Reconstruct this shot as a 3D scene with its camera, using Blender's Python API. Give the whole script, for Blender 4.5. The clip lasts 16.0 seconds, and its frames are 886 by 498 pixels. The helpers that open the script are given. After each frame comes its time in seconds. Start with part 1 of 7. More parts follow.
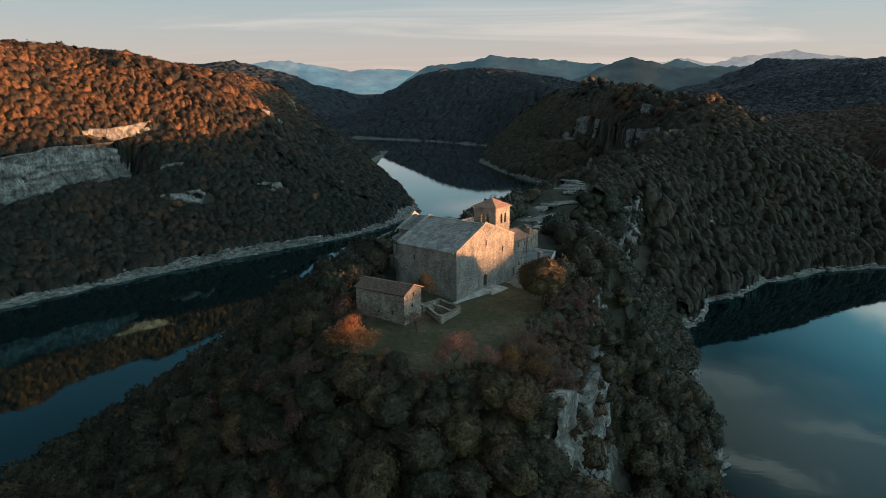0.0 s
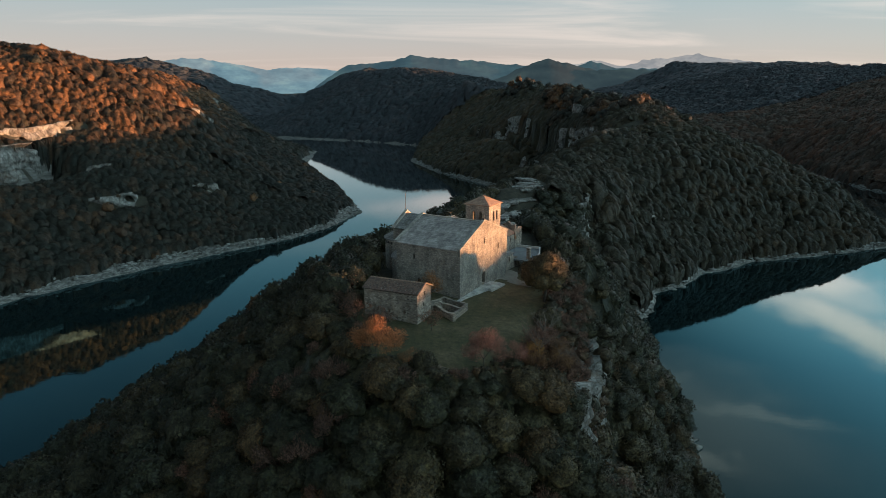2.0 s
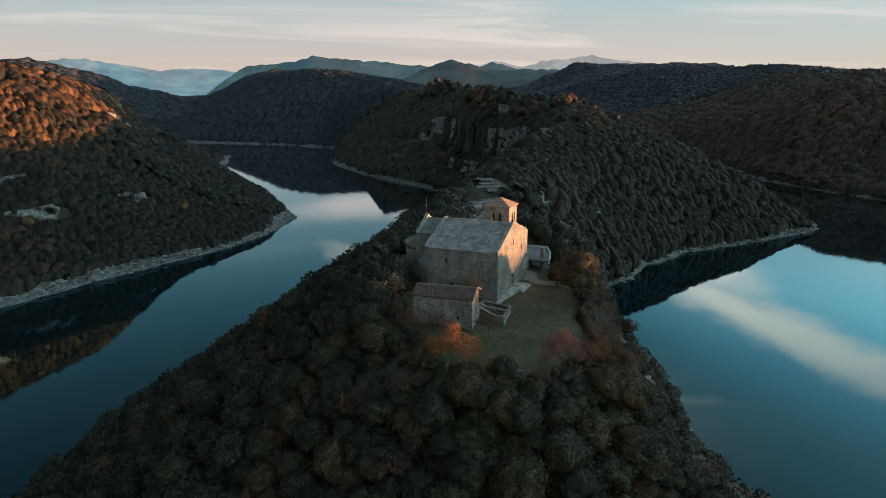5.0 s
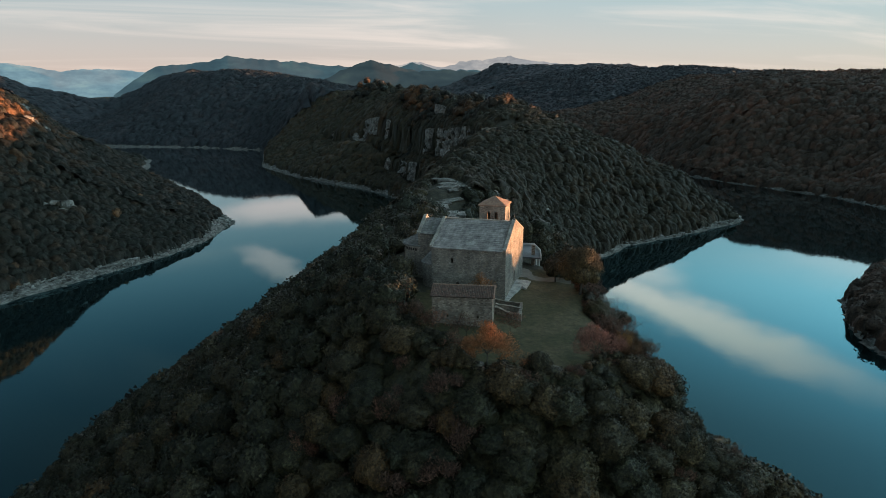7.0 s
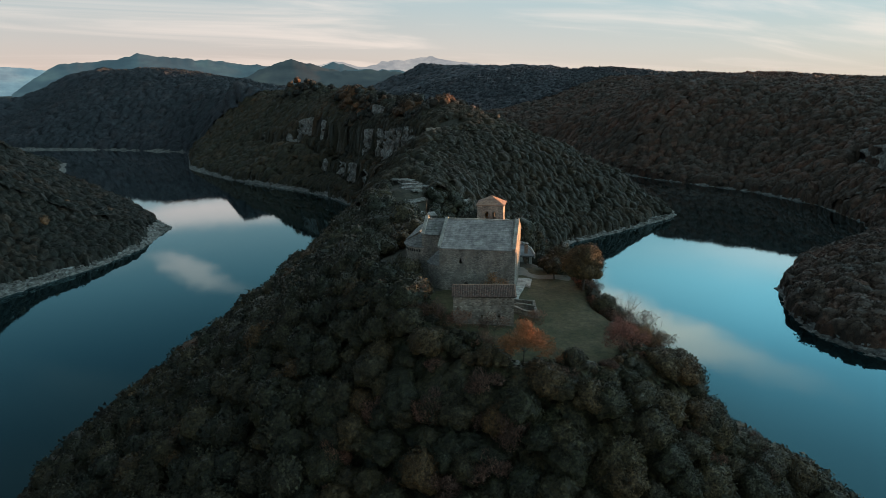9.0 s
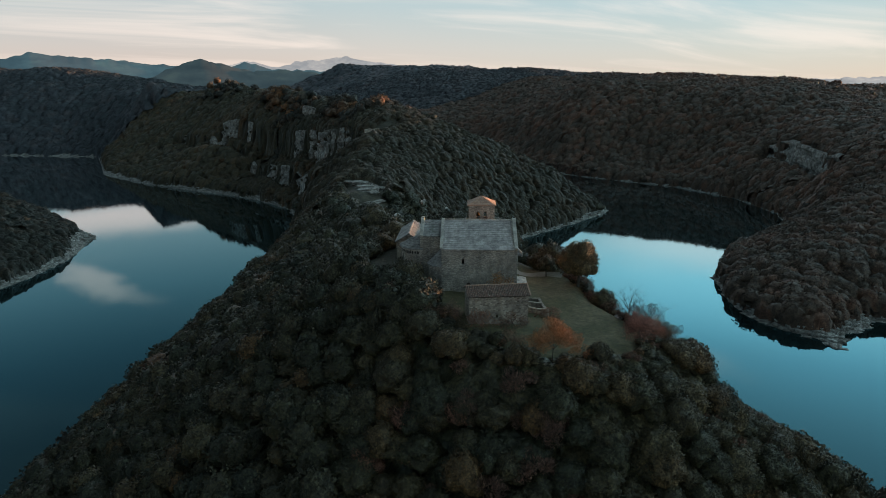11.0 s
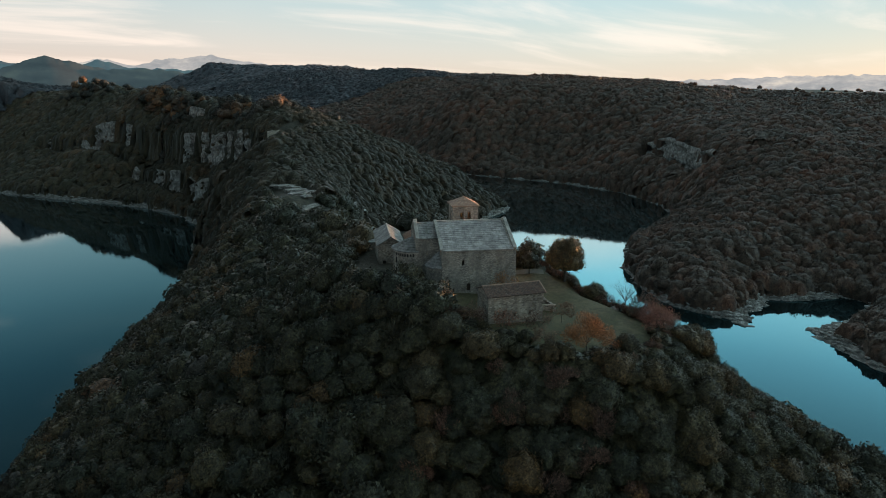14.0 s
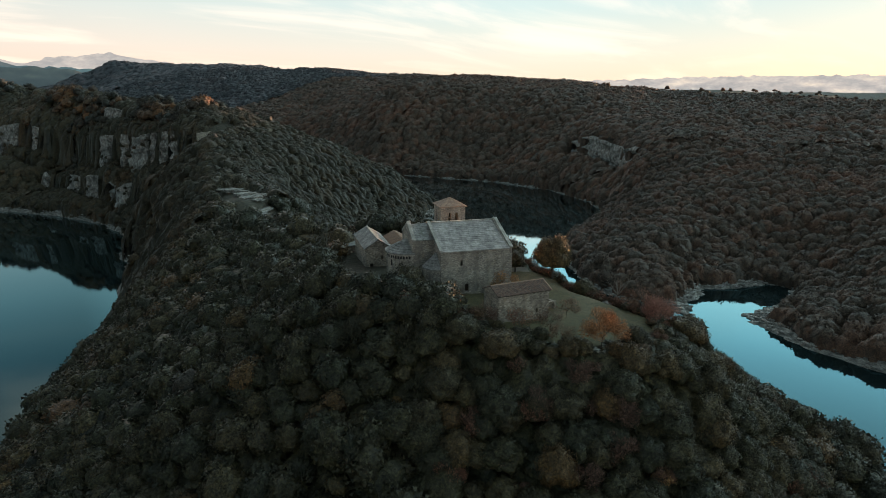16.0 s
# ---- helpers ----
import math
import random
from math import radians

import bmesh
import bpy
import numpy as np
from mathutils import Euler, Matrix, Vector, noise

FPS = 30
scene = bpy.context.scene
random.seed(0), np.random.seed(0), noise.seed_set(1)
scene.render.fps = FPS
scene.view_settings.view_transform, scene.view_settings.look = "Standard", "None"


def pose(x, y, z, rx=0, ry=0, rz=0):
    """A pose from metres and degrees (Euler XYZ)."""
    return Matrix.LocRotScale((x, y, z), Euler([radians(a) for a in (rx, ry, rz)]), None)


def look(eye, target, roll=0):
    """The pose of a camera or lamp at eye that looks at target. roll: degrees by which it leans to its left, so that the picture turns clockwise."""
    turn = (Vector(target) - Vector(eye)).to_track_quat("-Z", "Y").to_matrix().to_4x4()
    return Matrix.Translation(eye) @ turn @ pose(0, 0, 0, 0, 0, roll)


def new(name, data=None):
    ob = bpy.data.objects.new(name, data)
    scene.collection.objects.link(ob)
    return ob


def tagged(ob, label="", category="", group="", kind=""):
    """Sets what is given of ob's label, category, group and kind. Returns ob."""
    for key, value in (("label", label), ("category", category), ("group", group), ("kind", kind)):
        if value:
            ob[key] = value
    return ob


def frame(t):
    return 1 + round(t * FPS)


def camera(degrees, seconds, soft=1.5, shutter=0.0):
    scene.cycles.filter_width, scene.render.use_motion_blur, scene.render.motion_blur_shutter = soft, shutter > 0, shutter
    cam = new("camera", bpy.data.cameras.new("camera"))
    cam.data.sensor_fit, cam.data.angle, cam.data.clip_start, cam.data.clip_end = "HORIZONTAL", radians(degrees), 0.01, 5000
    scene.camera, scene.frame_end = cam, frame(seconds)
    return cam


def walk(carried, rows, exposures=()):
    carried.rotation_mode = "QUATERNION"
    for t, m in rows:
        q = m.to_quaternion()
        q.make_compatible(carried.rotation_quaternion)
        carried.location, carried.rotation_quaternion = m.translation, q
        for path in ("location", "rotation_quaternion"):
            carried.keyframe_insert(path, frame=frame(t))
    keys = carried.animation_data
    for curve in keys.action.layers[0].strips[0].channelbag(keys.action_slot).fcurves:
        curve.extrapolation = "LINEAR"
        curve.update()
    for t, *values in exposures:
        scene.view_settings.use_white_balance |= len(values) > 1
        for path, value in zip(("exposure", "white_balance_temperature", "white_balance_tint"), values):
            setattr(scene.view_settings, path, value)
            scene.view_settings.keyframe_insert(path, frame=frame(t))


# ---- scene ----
# camera: seconds, place in metres (z = 0 is the lake), yaw, pitch, roll in degrees
cam = camera(68.27, 16.0, soft=0.7)
ROWS = [
    (0.0, 0.04, 0.01, 98.18, 4.09, -14.21, -0.32),
    (0.5, -3.87, -0.13, 97.88, 2.40, -14.27, -0.16),
    (1.0, -7.75, -0.19, 97.68, 0.64, -14.28, -0.03),
    (1.5, -11.63, -0.10, 97.62, -1.15, -14.27, 0.07),
    (2.0, -15.54, 0.19, 97.72, -2.96, -14.22, 0.12),
    (2.5, -19.54, 0.67, 97.86, -4.62, -14.19, 0.12),
    (3.0, -23.71, 1.29, 97.99, -5.92, -14.18, 0.07),
    (3.5, -27.95, 2.00, 98.04, -7.01, -14.20, 0.01),
    (4.0, -32.05, 2.77, 98.10, -8.26, -14.17, -0.03),
    (6.5, -51.75, 7.53, 97.97, -16.57, -14.16, -0.24),
    (7.0, -55.66, 8.83, 97.95, -18.27, -14.13, -0.24),
    (7.5, -59.60, 10.26, 97.96, -19.96, -14.13, -0.22),
    (8.0, -63.52, 11.80, 97.99, -21.66, -14.13, -0.19),
    (8.5, -67.33, 13.43, 98.04, -23.39, -14.12, -0.12),
    (9.0, -71.03, 15.12, 98.07, -25.12, -14.14, -0.04),
    (11.5, -88.51, 25.69, 98.19, -34.24, -14.10, -0.07),
    (12.0, -91.79, 28.08, 98.22, -36.07, -14.10, -0.02),
    (12.5, -94.99, 30.59, 98.25, -37.91, -14.11, 0.03),
    (13.0, -98.00, 33.18, 98.28, -39.75, -14.09, 0.06),
    (13.5, -100.94, 35.87, 98.28, -41.59, -14.09, 0.11),
    (14.0, -103.84, 38.69, 98.29, -43.44, -14.07, 0.14),
    (14.5, -106.67, 41.58, 98.32, -45.31, -14.06, 0.15),
    (15.0, -109.41, 44.51, 98.40, -47.17, -14.05, 0.16),
    (15.5, -112.11, 47.46, 98.46, -49.04, -14.06, 0.20),
    (16.0, -114.79, 50.44, 98.53, -50.92, -14.06, 0.24),
]
walk(cam, [(t, pose(x, y, z, 90 + pitch, 0, yaw) @ pose(0, 0, 0, 0, 0, roll)) for t, x, y, z, yaw, pitch, roll in ROWS],
     [(0.0, 1.27, 7050, 12), (4.0, 1.34, 7050, 12), (9.0, 1.45, 7100, 13), (12.5, 1.58, 7200, 13), (14.5, 1.77, 7550, 14), (16.0, 1.97, 8000, 16)])

# ---- light: a low evening sun behind the eastern plateau, and the sky ----
SUN_AZIMUTH, SUN_HEIGHT = 99.0, 1.25      # degrees clockwise from +y, degrees above the horizon
sun_way = Vector((math.sin(radians(SUN_AZIMUTH)) * math.cos(radians(SUN_HEIGHT)), math.cos(radians(SUN_AZIMUTH)) * math.cos(radians(SUN_HEIGHT)), math.sin(radians(SUN_HEIGHT))))
sun_data = bpy.data.lights.new("sun", "SUN")
sun_data.energy, sun_data.angle, sun_data.color = 5.0, radians(0.5), (1.0, 0.50, 0.24)
sun = new("sun", sun_data)
sun.matrix_world = look(sun_way * 1000, (0, 0, 0))

world = bpy.data.worlds.new("evening_sky")
scene.world = world
world.use_nodes = True


def node(tree, kind, **values):
    """A node of a tree with its properties and its inputs set by name."""
    made = tree.nodes.new(kind)
    for key, value in values.items():
        if key in made.inputs:
            made.inputs[key].default_value = value
        else:
            setattr(made, key, value)
    return made


def ramp(tree, source, stops, mode="LINEAR"):
    made = tree.nodes.new("ShaderNodeValToRGB")
    made.color_ramp.interpolation = mode
    stops = sorted(stops, key=lambda s: s[0])
    made.color_ramp.elements[0].position, made.color_ramp.elements[1].position = stops[0][0], stops[-1][0]
    for place, colour in stops[1:-1]:
        made.color_ramp.elements.new(place)
    for element, (place, colour) in zip(made.color_ramp.elements, stops):
        element.position, element.color = place, (*colour, 1)
    tree.links.new(source, made.inputs[0])
    return made.outputs[0]


def maths(tree, kind, a, b=0.5, clamp=False):
    made = tree.nodes.new("ShaderNodeMath")
    made.operation, made.use_clamp = kind, clamp
    for socket, value in zip(made.inputs, (a, b)):
        if isinstance(value, (int, float)):
            socket.default_value = value
        else:
            tree.links.new(value, socket)
    return made.outputs[0]


def blend(tree, factor, a, b, kind="MIX"):
    made = tree.nodes.new("ShaderNodeMix")
    made.data_type, made.blend_type = "RGBA", kind
    for socket, value in ((made.inputs[0], factor), (made.inputs[6], a), (made.inputs[7], b)):
        if isinstance(value, (int, float)):
            socket.default_value = value
        elif isinstance(value, tuple):
            socket.default_value = (*value, 1)
        else:
            tree.links.new(value, socket)
    return made.outputs[2]


def sky():
    tree = world.node_tree
    tree.nodes.clear()
    air = node(tree, "ShaderNodeTexSky", sky_type="NISHITA", sun_disc=False, sun_elevation=radians(4.0), sun_rotation=radians(SUN_AZIMUTH),
               altitude=500.0, air_density=1.0, dust_density=1.0, ozone_density=3.0)
    where = node(tree, "ShaderNodeTexCoord")
    parts = node(tree, "ShaderNodeSeparateXYZ")
    tree.links.new(where.outputs["Generated"], parts.inputs[0])
    # evening veil: peach haze low down, teal higher up
    veil = ramp(tree, parts.outputs[2], [(0.0, (0.64, 0.53, 0.48)), (0.05, (0.555, 0.54, 0.53)), (0.11, (0.43, 0.53, 0.56)), (0.20, (0.33, 0.49, 0.54)), (0.27, (0.26, 0.46, 0.53)), (0.36, (0.155, 0.30, 0.37)), (0.45, (0.12, 0.215, 0.26)), (0.6, (0.115, 0.185, 0.215)), (1.0, (0.115, 0.175, 0.195))])
    dull = blend(tree, 0.85, air.outputs[0], blend(tree, 1.0, veil, (4.6, 4.6, 4.6), "MULTIPLY"))
    # the glow round the place of the sun
    aim = node(tree, "ShaderNodeVectorMath", operation="DOT_PRODUCT")
    tree.links.new(where.outputs["Generated"], aim.inputs[0])
    aim.inputs[1].default_value = sun_way
    warm = ramp(tree, aim.outputs["Value"], [(0.0, (0.80, 0.80, 0.83)), (0.3, (0.82, 0.84, 0.87)), (0.75, (0.74, 0.84, 0.89)), (1.0, (0.66, 0.74, 0.79))])
    dull = blend(tree, 1.0, dull, warm, "MULTIPLY")
    # higher up the sky is far brighter on the sun's side
    side = ramp(tree, aim.outputs["Value"], [(0.0, (0.80, 0.86, 0.9)), (0.2, (0.82, 0.82, 0.82)), (0.42, (2.9, 2.8, 2.7)), (0.65, (4.6, 4.5, 4.3)), (1.0, (5.0, 4.7, 4.4))])
    upper = ramp(tree, parts.outputs[2], [(0.14, (0, 0, 0)), (0.34, (1, 1, 1))], "EASE")
    dull = blend(tree, upper, dull, blend(tree, 1.0, dull, side, "MULTIPLY"))
    # cloud on a level sheet high above: faint streaks all over, and a few banks
    up = maths(tree, "ADD", maths(tree, "MAXIMUM", parts.outputs[2], 0.0), 0.09)
    flat = node(tree, "ShaderNodeCombineXYZ")
    tree.links.new(maths(tree, "DIVIDE", parts.outputs[0], up), flat.inputs[0])
    tree.links.new(maths(tree, "DIVIDE", parts.outputs[1], up), flat.inputs[1])
    turn = node(tree, "ShaderNodeMapping")
    turn.inputs["Rotation"].default_value = (0, 0, radians(-62))
    turn.inputs["Scale"].default_value = (0.40, 1.1, 1.0)
    turn.inputs["Location"].default_value = (3.1, 0.6, 0)
    tree.links.new(flat.outputs[0], turn.inputs[0])
    puffs = node(tree, "ShaderNodeTexNoise", Scale=0.75, Detail=7.0, Roughness=0.55, Distortion=0.7)
    tree.links.new(turn.outputs[0], puffs.inputs["Vector"])
    mask = ramp(tree, puffs.outputs["Fac"], [(0.48, (0, 0, 0)), (0.75, (1, 1, 1))], "EASE")
    low = ramp(tree, parts.outputs[2], [(0.0, (0.25, 0.25, 0.25)), (0.06, (0.5, 0.5, 0.5)), (0.16, (0.5, 0.5, 0.5)), (0.30, (0.22, 0.22, 0.22)), (0.75, (0.1, 0.1, 0.1))])
    cover = maths(tree, "MULTIPLY", mask, low)
    warp = node(tree, "ShaderNodeTexNoise", Scale=1.9, Detail=6.0, Roughness=0.6)
    tree.links.new(flat.outputs[0], warp.inputs["Vector"])
    bent = node(tree, "ShaderNodeVectorMath", operation="MULTIPLY_ADD")
    tree.links.new(warp.outputs["Color"], bent.inputs[0])
    bent.inputs[1].default_value = (0.56, 0.56, 0)
    tree.links.new(flat.outputs[0], bent.inputs[2])
    banks = 0.0
    for u, v, angle, long, wide, thick in ((1.46, 1.76, -76, 1.0, 0.24, 1.0), (1.56, 2.45, -80, 0.6, 0.36, 0.8), (0.35, 3.60, 0, 0.75, 0.42, 0.2), (0.14, 2.78, -57, 0.42, 0.13, 0.22), (0.67, 1.5, -50, 0.4, 0.16, 0.12), (2.6, 1.7, -40, 0.9, 0.5, 0.2), (0.70, 1.58, -60, 0.62, 0.40, 0.2), (0.64, 1.40, -15, 0.26, 0.09, 0.5), (0.90, 1.52, -35, 0.3, 0.08, 0.35), (0.72, 1.78, -25, 0.3, 0.09, 0.25)):
        bank = node(tree, "ShaderNodeMapping", vector_type="TEXTURE")
        bank.inputs["Location"].default_value = (u + 0.28, v + 0.28, 0)
        bank.inputs["Rotation"].default_value = (0, 0, radians(angle))
        bank.inputs["Scale"].default_value = (long, wide, 1)
        tree.links.new(bent.outputs[0], bank.inputs[0])
        off = node(tree, "ShaderNodeVectorMath", operation="LENGTH")
        tree.links.new(bank.outputs[0], off.inputs[0])
        puff = ramp(tree, off.outputs["Value"], [(0.2, (thick, thick, thick)), (0.92, (0, 0, 0))], "EASE")
        banks = maths(tree, "MAXIMUM", banks, puff)
    glow = blend(tree, maths(tree, "MULTIPLY", banks, 0.85), blend(tree, maths(tree, "MULTIPLY", cover, 0.75), dull, (3.7, 3.25, 3.05)), (14.5, 8.9, 7.8))
    back = node(tree, "ShaderNodeBackground", Strength=0.116)
    tree.links.new(glow, back.inputs["Color"])
    out = node(tree, "ShaderNodeOutputWorld")
    tree.links.new(back.outputs[0], out.inputs[0])


sky()

# ---- materials ----
def material(name, build):
    made = bpy.data.materials.new(name)
    made.use_nodes = True
    tree = made.node_tree
    tree.nodes.clear()
    shader = node(tree, "ShaderNodeBsdfPrincipled")
    out = node(tree, "ShaderNodeOutputMaterial")
    tree.links.new(shader.outputs[0], out.inputs[0])
    build(tree, shader)
    return made


def noise_of(tree, scale, detail=4.0, rough=0.55, coords="Object", stretch=None):
    where = node(tree, "ShaderNodeTexCoord").outputs[coords]
    if stretch:
        turn = node(tree, "ShaderNodeMapping")
        turn.inputs["Scale"].default_value = stretch
        tree.links.new(where, turn.inputs[0])
        where = turn.outputs[0]
    made = node(tree, "ShaderNodeTexNoise", Scale=scale, Detail=detail, Roughness=rough)
    tree.links.new(where, made.inputs["Vector"])
    return made.outputs["Fac"]


def relief(tree, shader, height, strength=0.5, distance=0.05):
    made = node(tree, "ShaderNodeBump", Strength=strength, Distance=distance)
    tree.links.new(height, made.inputs["Height"])
    tree.links.new(made.outputs[0], shader.inputs["Normal"])


def colour_in(tree, shader, source):
    tree.links.new(source, shader.inputs["Base Color"])


def masonry(name, light, dark, mortar, size=(0.55, 0.24), warm=(0.30, 0.22, 0.14)):
    """Coursed rubble: rough stones of uneven tone, stained down the wall."""
    def build(tree, shader):
        where = node(tree, "ShaderNodeTexCoord").outputs["Object"]
        parts = node(tree, "ShaderNodeSeparateXYZ")
        tree.links.new(where, parts.inputs[0])
        flat = node(tree, "ShaderNodeCombineXYZ")
        tree.links.new(maths(tree, "ADD", parts.outputs[0], parts.outputs[1]), flat.inputs[0])
        tree.links.new(parts.outputs[2], flat.inputs[1])
        wobble = node(tree, "ShaderNodeTexNoise", Scale=1.3, Detail=2.0)
        tree.links.new(where, wobble.inputs["Vector"])
        bent = node(tree, "ShaderNodeVectorMath", operation="MULTIPLY_ADD")
        tree.links.new(wobble.outputs["Color"], bent.inputs[0])
        bent.inputs[1].default_value = (0.14, 0.14, 0)
        tree.links.new(flat.outputs[0], bent.inputs[2])
        courses = node(tree, "ShaderNodeTexBrick", Scale=1.0, offset=0.5, squash=1.3, squash_frequency=3)
        courses.inputs["Color1"].default_value = (*light, 1)
        courses.inputs["Color2"].default_value = (*dark, 1)
        courses.inputs["Mortar"].default_value = (*mortar, 1)
        courses.inputs["Mortar Size"].default_value = 0.035
        courses.inputs["Mortar Smooth"].default_value = 0.4
        courses.inputs["Brick Width"].default_value, courses.inputs["Row Height"].default_value = size
        tree.links.new(bent.outputs[0], courses.inputs["Vector"])
        patches = ramp(tree, noise_of(tree, 0.35, 5, 0.65), [(0.36, (0.62, 0.62, 0.63)), (0.64, (1.2, 1.17, 1.13))])
        tone = blend(tree, 1.0, courses.outputs["Color"], patches, "MULTIPLY")
        ochre = ramp(tree, noise_of(tree, 0.9, 4, 0.6), [(0.55, (0, 0, 0)), (0.75, (0.5, 0.5, 0.5))])
        tone = blend(tree, ochre, tone, warm)
        runs = ramp(tree, noise_of(tree, 1.0, 3, 0.6, stretch=(1.4, 1.4, 0.16)), [(0.35, (0.55, 0.56, 0.58)), (0.6, (1, 1, 1))])
        colour_in(tree, shader, blend(tree, 0.4, tone, runs, "MULTIPLY"))
        shader.inputs["Roughness"].default_value = 0.93
        rough = maths(tree, "ADD", courses.outputs["Fac"], maths(tree, "MULTIPLY", noise_of(tree, 6, 3), -0.8))
        relief(tree, shader, maths(tree, "MULTIPLY", rough, -1.0), 0.8, 0.06)
    return material(name, build)


STONE = masonry("church_stone", (0.50, 0.446, 0.385), (0.22, 0.196, 0.17), (0.28, 0.25, 0.215), (0.36, 0.21), warm=(0.42, 0.32, 0.21))
RUBBLE = masonry("rubble_stone", (0.50, 0.425, 0.35), (0.18, 0.148, 0.12), (0.33, 0.27, 0.22), (0.42, 0.26), (0.32, 0.21, 0.13))


def slabs(name, light, dark, scale, moss=(0.13, 0.13, 0.10)):
    def build(tree, shader):
        where = node(tree, "ShaderNodeTexCoord").outputs["Object"]
        cells = node(tree, "ShaderNodeTexVoronoi", Scale=scale)
        tree.links.new(where, cells.inputs["Vector"])
        tone = ramp(tree, cells.outputs["Color"], [(0.0, dark), (1.0, light)])
        wear = ramp(tree, noise_of(tree, 0.5, 6, 0.65), [(0.36, (0.55, 0.55, 0.56)), (0.62, (1.2, 1.2, 1.2))])
        tone = blend(tree, 1.0, tone, wear, "MULTIPLY")
        growth = ramp(tree, noise_of(tree, 0.8, 5, 0.7), [(0.52, (0, 0, 0)), (0.72, (0.7, 0.7, 0.7))])
        streak = ramp(tree, noise_of(tree, 0.9, 4, 0.6, stretch=(0.25, 2.2, 0.6)), [(0.36, (0.7, 0.7, 0.72)), (0.64, (1.12, 1.12, 1.12))])
        colour_in(tree, shader, blend(tree, 0.35, blend(tree, growth, tone, moss), streak, "MULTIPLY"))
        shader.inputs["Roughness"].default_value = 0.82
        relief(tree, shader, maths(tree, "ADD", cells.outputs["Distance"], noise_of(tree, 9, 3)), 0.7, 0.05)
    return material(name, build)


ROOF_STONE = slabs("stone_slab_roof", (0.45, 0.405, 0.375), (0.28, 0.25, 0.23), 2.2, (0.26, 0.235, 0.21))
ROOF_ROUGH = slabs("mossy_slab_roof", (0.30, 0.29, 0.27), (0.14, 0.135, 0.125), 2.6)
COPING = slabs("coping_stone", (0.46, 0.42, 0.36), (0.34, 0.31, 0.27), 1.8, (0.3, 0.27, 0.22))


def plain(name, light, dark, scale, rough=0.8, metal=0.0, bump=0.4):
    def build(tree, shader):
        fine = noise_of(tree, scale, 5, 0.6)
        coarse = ramp(tree, noise_of(tree, scale * 0.13, 4, 0.6), [(0.35, (0.7, 0.7, 0.7)), (0.65, (1.15, 1.15, 1.15))])
        colour_in(tree, shader, blend(tree, 1.0, ramp(tree, fine, [(0.3, dark), (0.7, light)]), coarse, "MULTIPLY"))
        shader.inputs["Roughness"].default_value, shader.inputs["Metallic"].default_value = rough, metal
        relief(tree, shader, fine, bump, 0.03)
    return material(name, build)


def tile_like(name, light, dark, lichen):
    """Fired clay, each piece of its own tone, with pale lichen."""
    def build(tree, shader):
        own = node(tree, "ShaderNodeNewGeometry").outputs["Random Per Island"]
        tone = ramp(tree, own, [(0.0, dark), (1.0, light)])
        spots = ramp(tree, noise_of(tree, 3.5, 4, 0.7), [(0.56, (0, 0, 0)), (0.7, (0.85, 0.85, 0.85))])
        colour_in(tree, shader, blend(tree, spots, tone, lichen))
        shader.inputs["Roughness"].default_value = 0.85
        relief(tree, shader, noise_of(tree, 14, 3), 0.4, 0.02)
    return material(name, build)


TILE = tile_like("clay_roof_tile", (0.21, 0.125, 0.095), (0.10, 0.07, 0.058), (0.36, 0.33, 0.28))
TILE_PALE = tile_like("pale_clay_tile", (0.42, 0.25, 0.17), (0.26, 0.16, 0.12), (0.40, 0.34, 0.28))
CEMENT = plain("pale_concrete", (0.62, 0.61, 0.58), (0.5, 0.49, 0.46), 2.0)
FLAG = slabs("pale_flagstone", (0.56, 0.54, 0.50), (0.42, 0.405, 0.37), 1.1, (0.34, 0.32, 0.28))
EARTH_PATH = plain("trodden_path", (0.24, 0.21, 0.175), (0.16, 0.14, 0.115), 1.2)
WOOD_DARK = plain("dark_door_wood", (0.055, 0.035, 0.022), (0.03, 0.02, 0.013), 5.0, 0.6)
IRON = plain("iron", (0.12, 0.115, 0.11), (0.06, 0.055, 0.05), 8.0, 0.5, 0.8)
# near-black colour that stands for the darkness inside rooms and openings
VOID = plain("unlit_interior", (0.03, 0.028, 0.026), (0.02, 0.019, 0.018), 1.0, 0.95)
BRONZE = plain("bell_bronze", (0.25, 0.16, 0.07), (0.12, 0.08, 0.04), 6.0, 0.4, 1.0)
BARK = plain("bark", (0.13, 0.105, 0.085), (0.05, 0.04, 0.033), 4.0, 0.95)
TWIG_PINK = plain("reddish_bark", (0.33, 0.19, 0.15), (0.2, 0.12, 0.095), 4.0, 0.95)
BARK_PALE = plain("pale_twigs", (0.30, 0.25, 0.21), (0.17, 0.135, 0.11), 4.0, 0.95)


